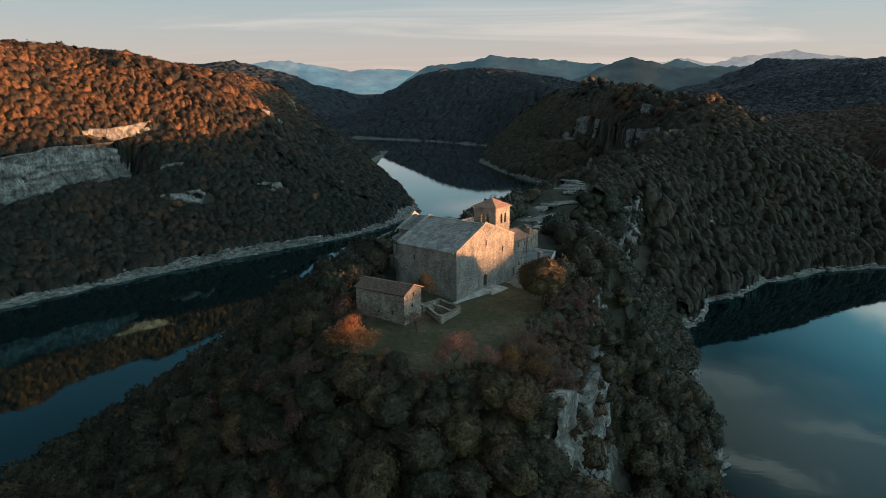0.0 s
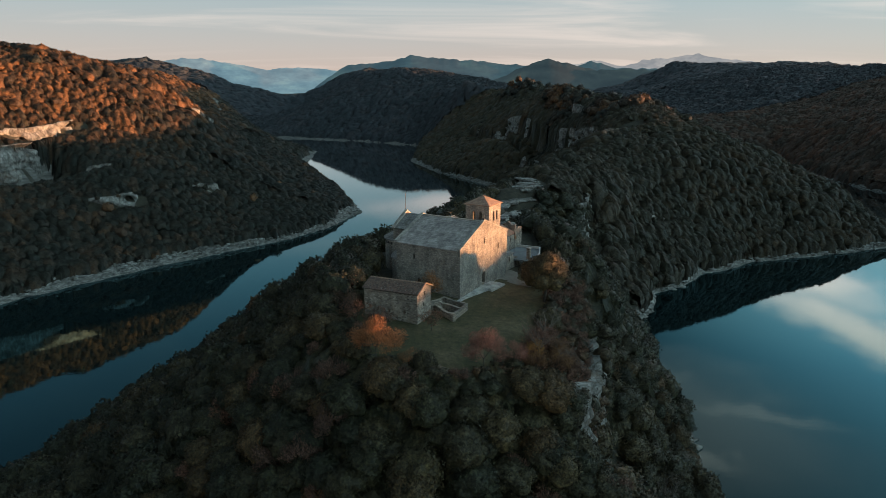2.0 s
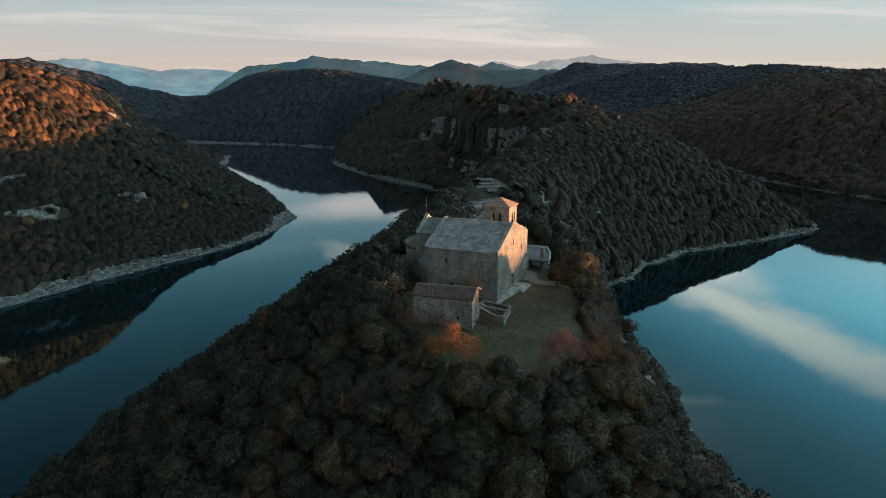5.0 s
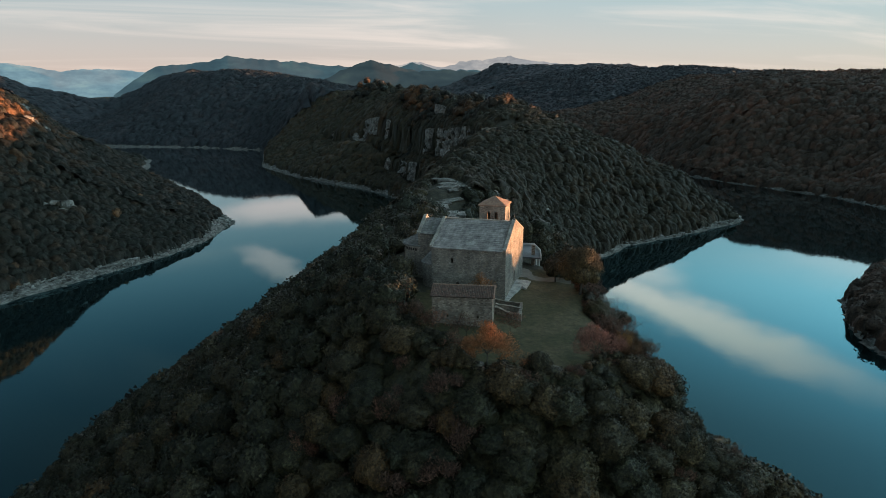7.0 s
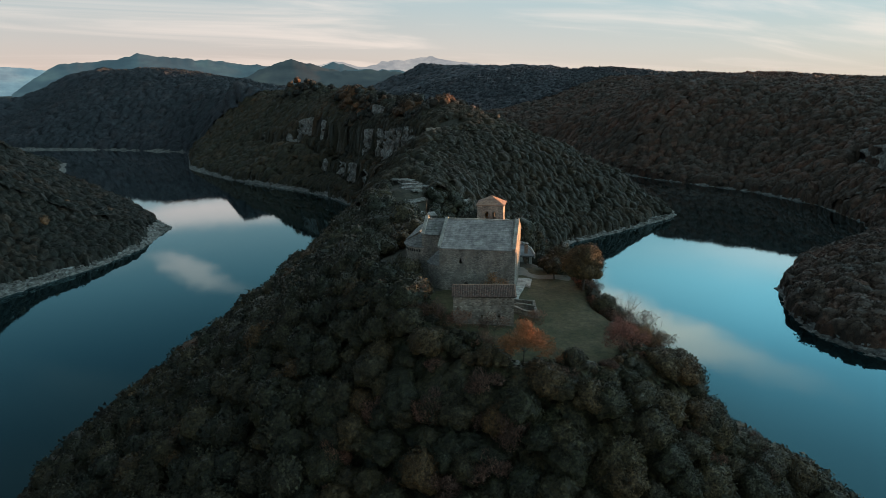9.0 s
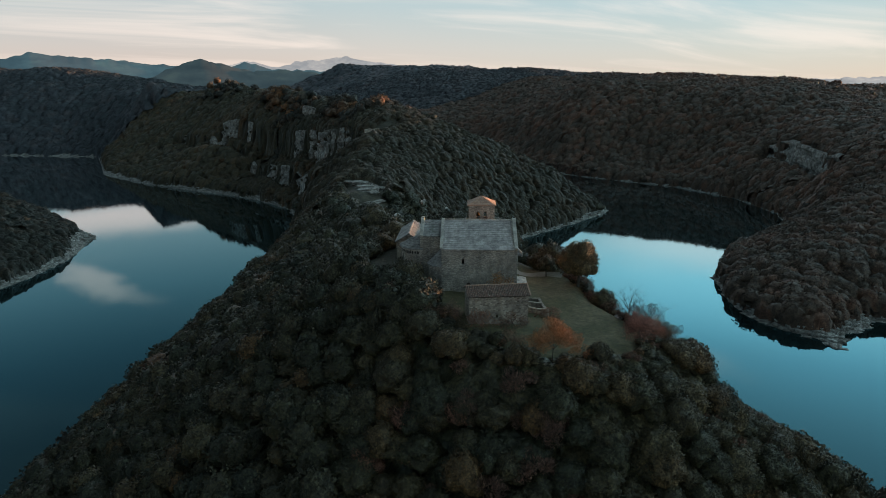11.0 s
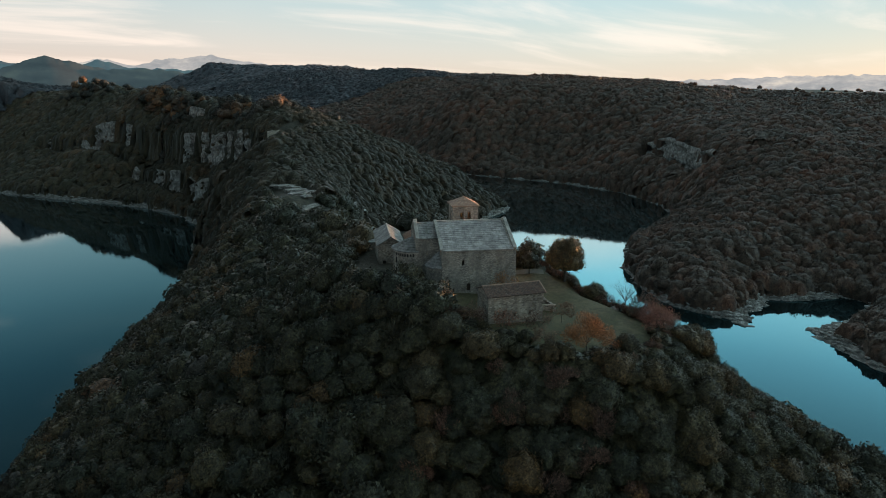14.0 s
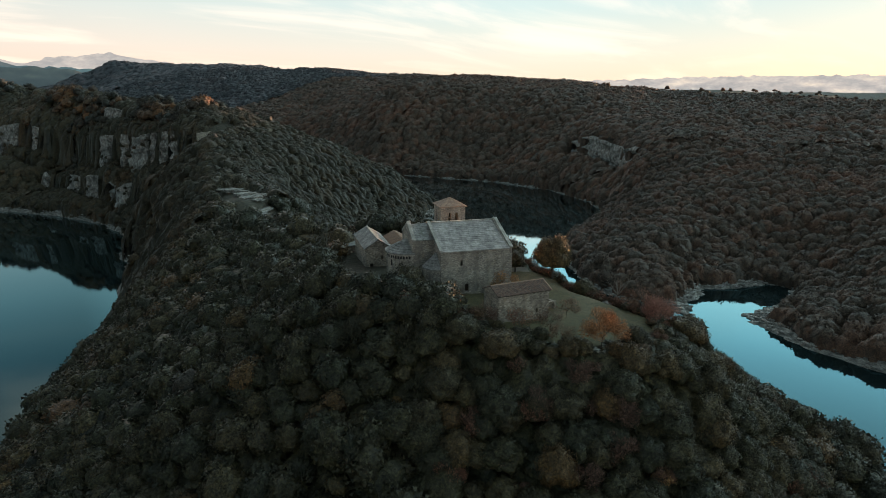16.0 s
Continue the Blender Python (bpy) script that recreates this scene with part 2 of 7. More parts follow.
def rock(name, low, mid, high, stain_tone=(0.20, 0.13, 0.085)):
    """Bedded limestone: thin beds, upright cracks, dark lichen and rust."""
    def build(tree, shader):
        where = node(tree, "ShaderNodeTexCoord").outputs["Object"]
        beds = noise_of(tree, 0.55, 8, 0.72, stretch=(0.7, 0.7, 0.55))
        face = noise_of(tree, 0.13, 7, 0.72)
        tone = ramp(tree, beds, [(0.36, low), (0.5, mid), (0.64, high)])
        stain = ramp(tree, face, [(0.40, (0.5, 0.49, 0.48)), (0.56, (1.05, 1.05, 1.05))])
        squash = node(tree, "ShaderNodeMapping")
        squash.inputs["Scale"].default_value = (0.55, 0.55, 0.3)
        tree.links.new(where, squash.inputs[0])
        cracks = node(tree, "ShaderNodeTexVoronoi", feature="DISTANCE_TO_EDGE", Scale=1.0)
        tree.links.new(squash.outputs[0], cracks.inputs["Vector"])
        split = ramp(tree, cracks.outputs["Distance"], [(0.0, (0.35, 0.34, 0.33)), (0.10, (1, 1, 1))])
        rust = ramp(tree, noise_of(tree, 0.22, 4, 0.6), [(0.56, (0, 0, 0)), (0.72, (0.55, 0.55, 0.55))])
        tone = blend(tree, 0.8, blend(tree, 1.0, tone, stain, "MULTIPLY"), split, "MULTIPLY")
        colour_in(tree, shader, blend(tree, rust, tone, stain_tone))
        shader.inputs["Roughness"].default_value = 0.92
        relief(tree, shader, maths(tree, "ADD", beds, noise_of(tree, 1.6, 6, 0.7)), 0.7, 0.6)
    return material(name, build)


ROCK = rock("limestone", (0.10, 0.094, 0.084), (0.28, 0.262, 0.234), (0.47, 0.447, 0.405))
SHORE_ROCK = rock("washed_limestone", (0.15, 0.14, 0.125), (0.30, 0.285, 0.255), (0.48, 0.46, 0.42), (0.24, 0.19, 0.14))


def ground_cover():
    """Leaf litter and scrub, bare rock where it is steep, and a pale washed strip that the falling lake has left."""
    def build(tree, shader):
        where = node(tree, "ShaderNodeNewGeometry")
        place = node(tree, "ShaderNodeSeparateXYZ")
        tree.links.new(where.outputs["Position"], place.inputs[0])
        slope = node(tree, "ShaderNodeSeparateXYZ")
        tree.links.new(where.outputs["True Normal"], slope.inputs[0])
        litter = ramp(tree, noise_of(tree, 0.6, 6, 0.65), [(0.3, (0.025, 0.024, 0.016)), (0.5, (0.045, 0.040, 0.026)), (0.72, (0.085, 0.068, 0.045))])
        beds = noise_of(tree, 0.30, 6, 0.65, stretch=(0.3, 0.3, 2.5))
        stone = ramp(tree, beds, [(0.32, (0.08, 0.075, 0.066)), (0.52, (0.17, 0.16, 0.142)), (0.7, (0.30, 0.285, 0.26))])
        rough = noise_of(tree, 0.12, 5, 0.6)
        steep = maths(tree, "ADD", slope.outputs[2], maths(tree, "MULTIPLY", rough, 0.25))
        bare = ramp(tree, steep, [(0.54, (1, 1, 1)), (0.64, (0, 0, 0))])
        tone = blend(tree, bare, litter, stone)
        edge = maths(tree, "ADD", place.outputs[2], maths(tree, "MULTIPLY", noise_of(tree, 0.08, 5, 0.65), -7.0))
        strip = ramp(tree, maths(tree, "MULTIPLY", edge, 0.1), [(0.05, (1, 1, 1)), (0.16, (0, 0, 0))])
        washed = ramp(tree, noise_of(tree, 0.5, 6, 0.7, stretch=(0.6, 0.6, 3.0)), [(0.36, (0.05, 0.048, 0.042)), (0.5, (0.16, 0.15, 0.132)), (0.64, (0.34, 0.32, 0.285))])
        colour_in(tree, shader, blend(tree, strip, tone, washed))
        shader.inputs["Roughness"].default_value = 0.95
        relief(tree, shader, maths(tree, "ADD", beds, noise_of(tree, 1.2, 5, 0.7)), 0.8, 0.4)
    return material("ground_cover", build)


def turf():
    def build(tree, shader):
        fine = noise_of(tree, 5.0, 5, 0.7)
        worn = ramp(tree, noise_of(tree, 0.22, 5, 0.6), [(0.42, (0, 0, 0)), (0.66, (0.9, 0.9, 0.9))])
        green = ramp(tree, fine, [(0.3, (0.046, 0.042, 0.016)), (0.7, (0.084, 0.072, 0.030))])
        dry = ramp(tree, fine, [(0.3, (0.092, 0.072, 0.038)), (0.7, (0.155, 0.118, 0.064))])
        tufts = ramp(tree, noise_of(tree, 1.1, 5, 0.7), [(0.36, (0.6, 0.62, 0.6)), (0.62, (1.2, 1.2, 1.15))])
        colour_in(tree, shader, blend(tree, 1.0, blend(tree, worn, green, dry), tufts, "MULTIPLY"))
        shader.inputs["Roughness"].default_value = 0.95
        relief(tree, shader, fine, 0.8, 0.08)
    return material("turf", build)


def lake_water():
    """Still deep water: a dark body under a smooth skin, with faint wind ripples."""
    def build(tree, shader):
        tree.nodes.remove(shader)
        out = [n for n in tree.nodes if n.type == "OUTPUT_MATERIAL"][0]
        wind = node(tree, "ShaderNodeBump", Strength=0.035, Distance=0.15)
        tree.links.new(noise_of(tree, 0.35, 3, 0.5, stretch=(1, 1.8, 1)), wind.inputs["Height"])
        body = node(tree, "ShaderNodeBsdfDiffuse", Color=(0.004, 0.009, 0.010, 1))
        skin = node(tree, "ShaderNodeBsdfGlossy", Roughness=0.025)
        edge = node(tree, "ShaderNodeFresnel", IOR=1.45)
        tree.links.new(ramp(tree, edge.outputs[0], [(0.16, (0.40, 0.86, 0.96)), (0.30, (0.61, 0.90, 0.96)), (0.5, (0.96, 0.98, 0.98))]), skin.inputs["Color"])
        mix = node(tree, "ShaderNodeMixShader")
        for target in (skin, edge):
            tree.links.new(wind.outputs[0], target.inputs["Normal"])
        tree.links.new(maths(tree, "MINIMUM", maths(tree, "MULTIPLY", maths(tree, "POWER", edge.outputs[0], 1.3), 1.9), 0.97), mix.inputs[0])
        tree.links.new(body.outputs[0], mix.inputs[1])
        tree.links.new(skin.outputs[0], mix.inputs[2])
        tree.links.new(mix.outputs[0], out.inputs[0])
    return material("lake_water", build)


GROUND, TURF, WATER = ground_cover(), turf(), lake_water()


def foliage(name, stops, gloss=0.5):
    """Leaves: every tree has its own tone (a tint kept on its mesh, or its object), every clump a little more."""
    def build(tree, shader):
        kept = node(tree, "ShaderNodeAttribute", attribute_name="tint").outputs["Fac"]
        info = node(tree, "ShaderNodeObjectInfo").outputs["Random"]
        tone = ramp(tree, maths(tree, "ADD", kept, maths(tree, "MULTIPLY", info, maths(tree, "LESS_THAN", kept, 0.0005))), stops)
        own = node(tree, "ShaderNodeNewGeometry").outputs["Random Per Island"]
        vary = ramp(tree, own, [(0.0, (0.78, 0.79, 0.8)), (1.0, (1.2, 1.18, 1.12))])
        tone = blend(tree, 1.0, tone, vary, "MULTIPLY")
        spot_on = node(tree, "ShaderNodeNewGeometry").outputs["Position"]
        grain = node(tree, "ShaderNodeTexNoise", Scale=2.6, Detail=3.0, Roughness=0.7)
        tree.links.new(spot_on, grain.inputs["Vector"])
        boughs = node(tree, "ShaderNodeTexNoise", Scale=0.7, Detail=3.0, Roughness=0.6)
        tree.links.new(spot_on, boughs.inputs["Vector"])
        # dark flecks put the shade between leaf clumps into the colour
        gap_flecks = ramp(tree, grain.outputs["Fac"], [(0.36, (0.28, 0.29, 0.30)), (0.5, (0.9, 0.9, 0.9)), (0.66, (1.75, 1.7, 1.62))])
        patchy = ramp(tree, boughs.outputs["Fac"], [(0.34, (0.6, 0.62, 0.64)), (0.66, (1.35, 1.33, 1.28))])
        colour_in(tree, shader, blend(tree, 0.8, blend(tree, 0.9, tone, gap_flecks, "MULTIPLY"), patchy, "MULTIPLY"))
        shader.inputs["Roughness"].default_value = gloss
        shader.inputs["Specular IOR Level"].default_value = 0.25
        # sprays take the light as the rounded clump that they belong to
        turned = node(tree, "ShaderNodeVectorTransform", vector_type="NORMAL", convert_from="OBJECT", convert_to="WORLD")
        tree.links.new(node(tree, "ShaderNodeAttribute", attribute_name="facing").outputs["Vector"], turned.inputs[0])
        own_side = node(tree, "ShaderNodeVectorMath", operation="SCALE", Scale=0.55)
        tree.links.new(node(tree, "ShaderNodeNewGeometry").outputs["True Normal"], own_side.inputs[0])
        both = node(tree, "ShaderNodeVectorMath", operation="ADD")
        tree.links.new(turned.outputs[0], both.inputs[0])
        tree.links.new(own_side.outputs[0], both.inputs[1])
        ruffle = node(tree, "ShaderNodeVectorMath", operation="MULTIPLY_ADD")
        tree.links.new(grain.outputs["Color"], ruffle.inputs[0])
        ruffle.inputs[1].default_value = (2.6, 2.6, 2.6)
        ruffle.inputs[2].default_value = (-1.3, -1.3, -1.3)
        rough = node(tree, "ShaderNodeVectorMath", operation="ADD")
        tree.links.new(both.outputs[0], rough.inputs[0])
        tree.links.new(ruffle.outputs[0], rough.inputs[1])
        even = node(tree, "ShaderNodeVectorMath", operation="NORMALIZE")
        tree.links.new(rough.outputs[0], even.inputs[0])
        tree.links.new(even.outputs[0], shader.inputs["Normal"])
    return material(name, build)


OAK_LEAF = foliage("evergreen_oak_leaf", [(0.00, (0.033, 0.035, 0.021)), (0.30, (0.044, 0.041, 0.021)), (0.60, (0.057, 0.047, 0.026)), (0.80, (0.078, 0.062, 0.031)), (0.93, (0.090, 0.059, 0.029)), (1.00, (0.113, 0.064, 0.028))])
# its dark and orange ends also paint shade and sunlight on the western hill
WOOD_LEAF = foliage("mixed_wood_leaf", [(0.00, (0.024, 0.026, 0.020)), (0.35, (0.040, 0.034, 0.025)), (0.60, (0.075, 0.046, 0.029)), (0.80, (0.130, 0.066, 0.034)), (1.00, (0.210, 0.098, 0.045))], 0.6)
RIDGE_LEAF = foliage("ridge_wood_leaf", [(0.00, (0.038, 0.035, 0.021)), (0.50, (0.052, 0.041, 0.024)), (0.80, (0.069, 0.047, 0.025)), (1.00, (0.093, 0.053, 0.028))], 0.6)
# blue evening haze is mixed into the leaf colour of the distant hills
HAZY_LEAF = foliage("hazy_far_wood_leaf", [(0.0, (0.036, 0.045, 0.052)), (0.6, (0.048, 0.053, 0.062)), (1.0, (0.069, 0.061, 0.064))], 0.7)
RUSSET_LEAF = foliage("russet_wood_leaf", [(0.00, (0.058, 0.043, 0.032)), (0.40, (0.078, 0.050, 0.036)), (0.70, (0.106, 0.056, 0.038)), (1.00, (0.138, 0.062, 0.040))], 0.7)
RUST_LEAF = foliage("rust_leaf", [(0.0, (0.449, 0.151, 0.063)), (1.0, (0.528, 0.197, 0.084))], 0.7)
GOLD_LEAF = foliage("golden_leaf", [(0.0, (0.499, 0.211, 0.059)), (1.0, (0.599, 0.267, 0.074))], 0.7)
RUSTY_TWIG = foliage("russet_twig", [(0.0, (0.26, 0.125, 0.06)), (1.0, (0.34, 0.16, 0.07))], 0.7)
PINK_TWIG = foliage("reddish_twig", [(0.0, (0.429, 0.182, 0.144)), (1.0, (0.536, 0.214, 0.160))], 0.8)
# warm evening light is mixed into the leaf colour of the tall oak
OAK_LIT = foliage("lit_oak_leaf", [(0.0, (0.058, 0.049, 0.027)), (1.0, (0.100, 0.067, 0.032))], 0.55)
BROWN_TWIG = foliage("brown_twig", [(0.0, (0.162, 0.096, 0.075)), (0.5, (0.209, 0.115, 0.087)), (1.0, (0.266, 0.126, 0.087))], 0.8)
GOLD_DULL = foliage("ochre_leaf", [(0.0, (0.267, 0.134, 0.059)), (0.5, (0.200, 0.134, 0.059)), (1.0, (0.333, 0.155, 0.059))], 0.7)
GREY_LEAF = foliage("silver_leaf", [(0.0, (0.233, 0.211, 0.207)), (1.0, (0.333, 0.295, 0.296))], 0.7)


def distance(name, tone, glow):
    """Far hills seen through evening air: woods, with the air's haze put in as a glow of the surface."""
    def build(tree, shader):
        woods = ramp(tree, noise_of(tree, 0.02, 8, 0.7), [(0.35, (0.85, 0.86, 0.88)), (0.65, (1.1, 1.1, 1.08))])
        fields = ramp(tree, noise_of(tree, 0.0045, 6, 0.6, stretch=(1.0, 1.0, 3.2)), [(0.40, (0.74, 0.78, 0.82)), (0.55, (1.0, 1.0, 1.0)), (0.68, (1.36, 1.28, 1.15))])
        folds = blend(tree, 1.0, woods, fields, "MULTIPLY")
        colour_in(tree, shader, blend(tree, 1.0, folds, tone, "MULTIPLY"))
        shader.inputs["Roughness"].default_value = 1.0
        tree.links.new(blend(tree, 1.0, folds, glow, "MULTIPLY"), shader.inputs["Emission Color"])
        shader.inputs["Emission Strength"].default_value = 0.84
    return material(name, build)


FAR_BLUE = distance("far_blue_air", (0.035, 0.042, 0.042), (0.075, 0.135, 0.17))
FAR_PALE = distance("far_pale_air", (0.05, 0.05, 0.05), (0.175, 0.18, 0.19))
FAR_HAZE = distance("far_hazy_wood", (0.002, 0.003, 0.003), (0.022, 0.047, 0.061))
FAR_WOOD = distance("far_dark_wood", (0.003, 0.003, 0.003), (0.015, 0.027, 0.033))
DECK = plain("blue_grey_deck", (0.20, 0.225, 0.235), (0.14, 0.16, 0.17), 2.0)

# ---- the lie of the land: banks, beds, crests and slopes, metres ----
WEST_BANK = [(-420, -150), (-330, 80), (-275, 190), (-222, 267), (-192, 308), (-152, 357), (-97, 412), (-73, 448), (-54, 505), (-66, 560), (-110, 700), (-150, 830), (-150, 980), (-230, 1060), (-420, 1110), (-700, 1130)]
NORTH_BANK = [(20, -25), (-45, -10), (-90, 50), (-116, 120), (-106, 168), (-84, 215), (-52, 258), (-18, 302), (16, 348), (52, 412), (80, 466), (90, 530), (82, 590), (60, 645), (17, 740), (-14, 850), (-5, 960), (0, 1065), (-100, 1155), (-238, 1225), (-420, 1260), (-700, 1270)]
SOUTH_BANK = [(20, -25), (50, 40), (57, 100), (58, 150), (68, 200), (73, 250), (100, 293), (138, 326), (176, 348), (230, 362), (300, 386), (312, 405), (300, 450), (310, 520), (345, 600), (380, 700), (400, 800)]
EAST_BANK = [(450, 820), (432, 700), (422, 600), (428, 540), (450, 437), (440, 366), (404, 306), (377, 280), (320, 262), (255, 250), (198, 211), (170, 172), (167, 140), (186, 147), (211, 147), (240, 124), (240, 113), (210, 108), (174, 112), (158, 90), (151, 66), (146, 20), (140, -60), (120, -200)]
WEST_DEEP = [(-360, -150), (-230, 60), (-180, 200), (-140, 290), (-85, 350), (-30, 415), (5, 475), (10, 570), (-40, 700), (-80, 850), (-75, 1000), (-190, 1140), (-500, 1190)]
SOUTH_DEEP = [(85, -80), (105, 50), (112, 120), (118, 190), (130, 250), (190, 290), (280, 318), (350, 330), (372, 400), (362, 520), (388, 620), (420, 780)]
CREST = [(18, 5, 2), (15, 30, 8), (12, 48, 17), (9, 62, 27), (6, 76, 40), (0, 86, 51), (14, 180, 57), (14, 226, 57), (24, 260, 56), (42, 300, 57), (68, 345, 60), (100, 405, 66), (131, 451, 69), (152, 500, 79), (158, 530, 81), (148, 610, 86), (144, 700, 88), (142, 784, 90), (132, 900, 97)]
CHURCH_HILL = [(-26, 94, 53), (-12, 93, 55.6), (0, 96, 55.8), (4, 110, 56.0), (-12, 104, 56.4), (-28, 108, 54.5), (-33, 122, 54.5), (-32, 140, 56), (-22, 138, 58.0), (-24, 150, 57.6), (-6, 150, 57.5), (10, 165, 57), (24, 150, 54), (18, 132, 56), (12, 120, 56), (0, 112, 56.6), (32, 170, 53), (-15, 122, 57.6), (-10, 114, 57.0), (5, 130, 57), (-5, 140, 57), (-16, 165, 56), (-20, 112, 56.4), (-16, 106, 56.6), (15, 145, 55)]
SLOPES = [(-35, 88, 42), (-50, 100, 36), (-62, 60, 20), (-20, 60, 27), (-70, 150, 26), (-45, 165, 42), (-50, 205, 26), (-25, 195, 44), (-25, 245, 28), (8, 290, 36), (38, 340, 40), (30, 240, 44), (70, 430, 40), (127, 652, 64), (130, 610, 65), (132, 560, 67), (132, 520, 70), (130, 487, 72), (112, 652, 44), (115, 600, 45), (117, 550, 46), (116, 500, 50), (108, 640, 37), (110, 560, 40), (108, 500, 41), (96, 640, 19), (101, 560, 22), (98, 500, 23), (94, 470, 27), (80, 780, 42), (60, 900, 45), (70, 1000, 60),
          (22, 150, 48), (31, 150, 20), (11, 112, 46), (17, 114, 44), (32, 115, 15), (10, 98, 49), (22, 98, 34), (22, 84, 38), (27, 62, 29), (40, 84, 15), (34, 62, 15), (34, 185, 46), (42, 185, 22), (54, 262, 48), (62, 262, 26), (75, 310, 46), (88, 305, 24)]
ROOT_SPUR = [(190, 462, 64), (230, 438, 48), (268, 415, 28), (292, 398, 9), (200, 400, 40), (160, 390, 50), (230, 500, 40), (220, 600, 50), (260, 700, 45), (250, 900, 60)]
WEST_HILL = [(-240, 330, 30), (-196, 405, 44), (-218, 415, 50), (-240, 438, 70), (-300, 360, 70), (-380, 320, 116), (-322, 405, 118), (-272, 488, 116), (-219, 530, 106), (-196, 535, 92), (-142, 540, 42), (-104, 536, 17), (-480, 640, 128), (-447, 781, 126), (-436, 900, 124), (-418, 963, 112), (-379, 1011, 96), (-324, 1030, 80), (-284, 1011, 58), (-224, 975, 24), (-185, 942, 7), (-480, 400, 108), (-520, 200, 105), (-620, 0, 105), (-700, 700, 150), (-1000, 900, 150), (-1100, 300, 140), (-160, 640, 36), (-190, 640, 62), (-195, 740, 48), (-160, 760, 22), (-211, 875, 30), (-270, 680, 70), (-130, 470, 24), (-360, 560, 115)]
FAR_WEST = [(-743, 1749, 150), (-689, 1771, 160), (-538, 1822, 116), (-399, 1755, 78), (-309, 1672, 40), (-500, 1400, 40), (-420, 1420, 14), (-270, 1650, 14), (-330, 1900, 16), (-440, 2500, 20), (-600, 3400, 25), (-800, 4400, 30), (-1000, 1500, 110), (-1100, 2400, 120), (-900, 2700, 60), (-150, 2700, 60)]
MIDDLE = [(-187, 1250, 28), (-152, 1325, 62), (-107, 1447, 112), (-160, 1440, 84), (-200, 1500, 66), (-120, 1750, 136), (-195, 1800, 120), (-40, 1450, 131), (15, 1455, 122), (60, 1265, 97), (-9, 1350, 112), (71, 1022, 96), (60, 1150, 92), (300, 1300, 60), (300, 1900, 60), (-80, 1900, 124), (20, 1750, 85), (-300, 1330, 12)]
FAR_NORTH = [(-426, 3700, 40), (0, 3800, 50), (500, 3600, 45), (1000, 3600, 55), (1900, 3800, 70), (300, 2800, 40), (-200, 3300, 40), (800, 2700, 55), (-1500, 4000, 60), (0, 4700, 40), (1500, 4700, 50), (500, 2100, 52)]
# the unseen rim south of y 60 is set low so sun reaches the church
PLATEAU = [(724, 1866, 150), (756, 1626, 136), (724, 1294, 119), (690, 940, 105), (560, 680, 99), (590, 600, 97), (640, 520, 96), (751, 441, 92), (800, 308, 87), (772, 205, 84), (781, 140, 82), (785, 50, 72), (790, 0, 67), (795, -60, 67), (800, -200, 63), (1100, 1800, 132), (1200, 900, 96), (1200, 300, 78), (1200, -200, 66), (2500, 800, 72), (2500, -500, 52), (2500, 2500, 95)]
PLATEAU = [(x, y, z - (4.5 if y < 530 and x < 1000 else 0)) for x, y, z in PLATEAU]
# (500, 0) and (617, 28) lie unseen, lowered for the sun on the gable
EAST_SLOPES = [(426, 278, 46), (390, 262, 34), (330, 225, 34), (233, 175, 22), (300, 150, 32), (200, 190, 10), (188, 165, 9), (228, 222, 12), (285, 243, 13), (200, 96, 8), (186, 78, 9), (185, 45, 12), (430, 190, 55), (560, 200, 72), (240, 60, 26), (300, -50, 40), (500, 0, 58), (617, 28, 64), (490, 640, 55), (500, 800, 45), (560, 1000, 62), (450, 1300, 60), (480, 1700, 60), (600, 1780, 62), (560, 440, 72), (500, 330, 56), (470, 480, 14), (250, 105, 8)]


def walked(line, step):
    """The points of a line at about even steps."""
    pts = np.array(line, float)
    out = [pts[:1]]
    for a, b in zip(pts[:-1], pts[1:]):
        n = max(1, int(np.linalg.norm((b - a)[:2]) / step))
        out.append(a + (b - a) * (np.arange(1, n + 1) / n)[:, None])
    return np.concatenate(out)


def level(line, z):
    return [(x, y, z) for x, y in line]


KNOTS = np.concatenate([walked(level(b, 0.0), 26) for b in (WEST_BANK, NORTH_BANK, SOUTH_BANK, EAST_BANK)] + [walked(level(b, -14.0), 45) for b in (WEST_DEEP, SOUTH_DEEP)]
                       + [walked(CREST, 40)] + [np.array(p, float) for p in (CHURCH_HILL, SLOPES, ROOT_SPUR, WEST_HILL, FAR_WEST, MIDDLE, FAR_NORTH, PLATEAU, EAST_SLOPES)])
KNOTS[:, 2] -= np.where(KNOTS[:, 2] > 6, 3.0, 0.0)      # the banks rise by as much again, below
KNOTS = KNOTS[np.unique(np.round(KNOTS[:, :2] / 3), axis=0, return_index=True)[1]]


def spans(a, b):
    return np.sqrt(((a[:, None, :2] - b[None, :, :2]) ** 2).sum(-1))


def knot_weights():
    n = len(KNOTS)
    square = np.zeros((n + 1, n + 1))
    square[:n, :n] = -spans(KNOTS, KNOTS) - np.eye(n) * 0.6
    square[:n, n] = square[n, :n] = 1
    return np.linalg.solve(square, np.append(KNOTS[:, 2], 0.0))


WEIGHTS = knot_weights()
LATTICE = np.random.RandomState(4).rand(256, 256)


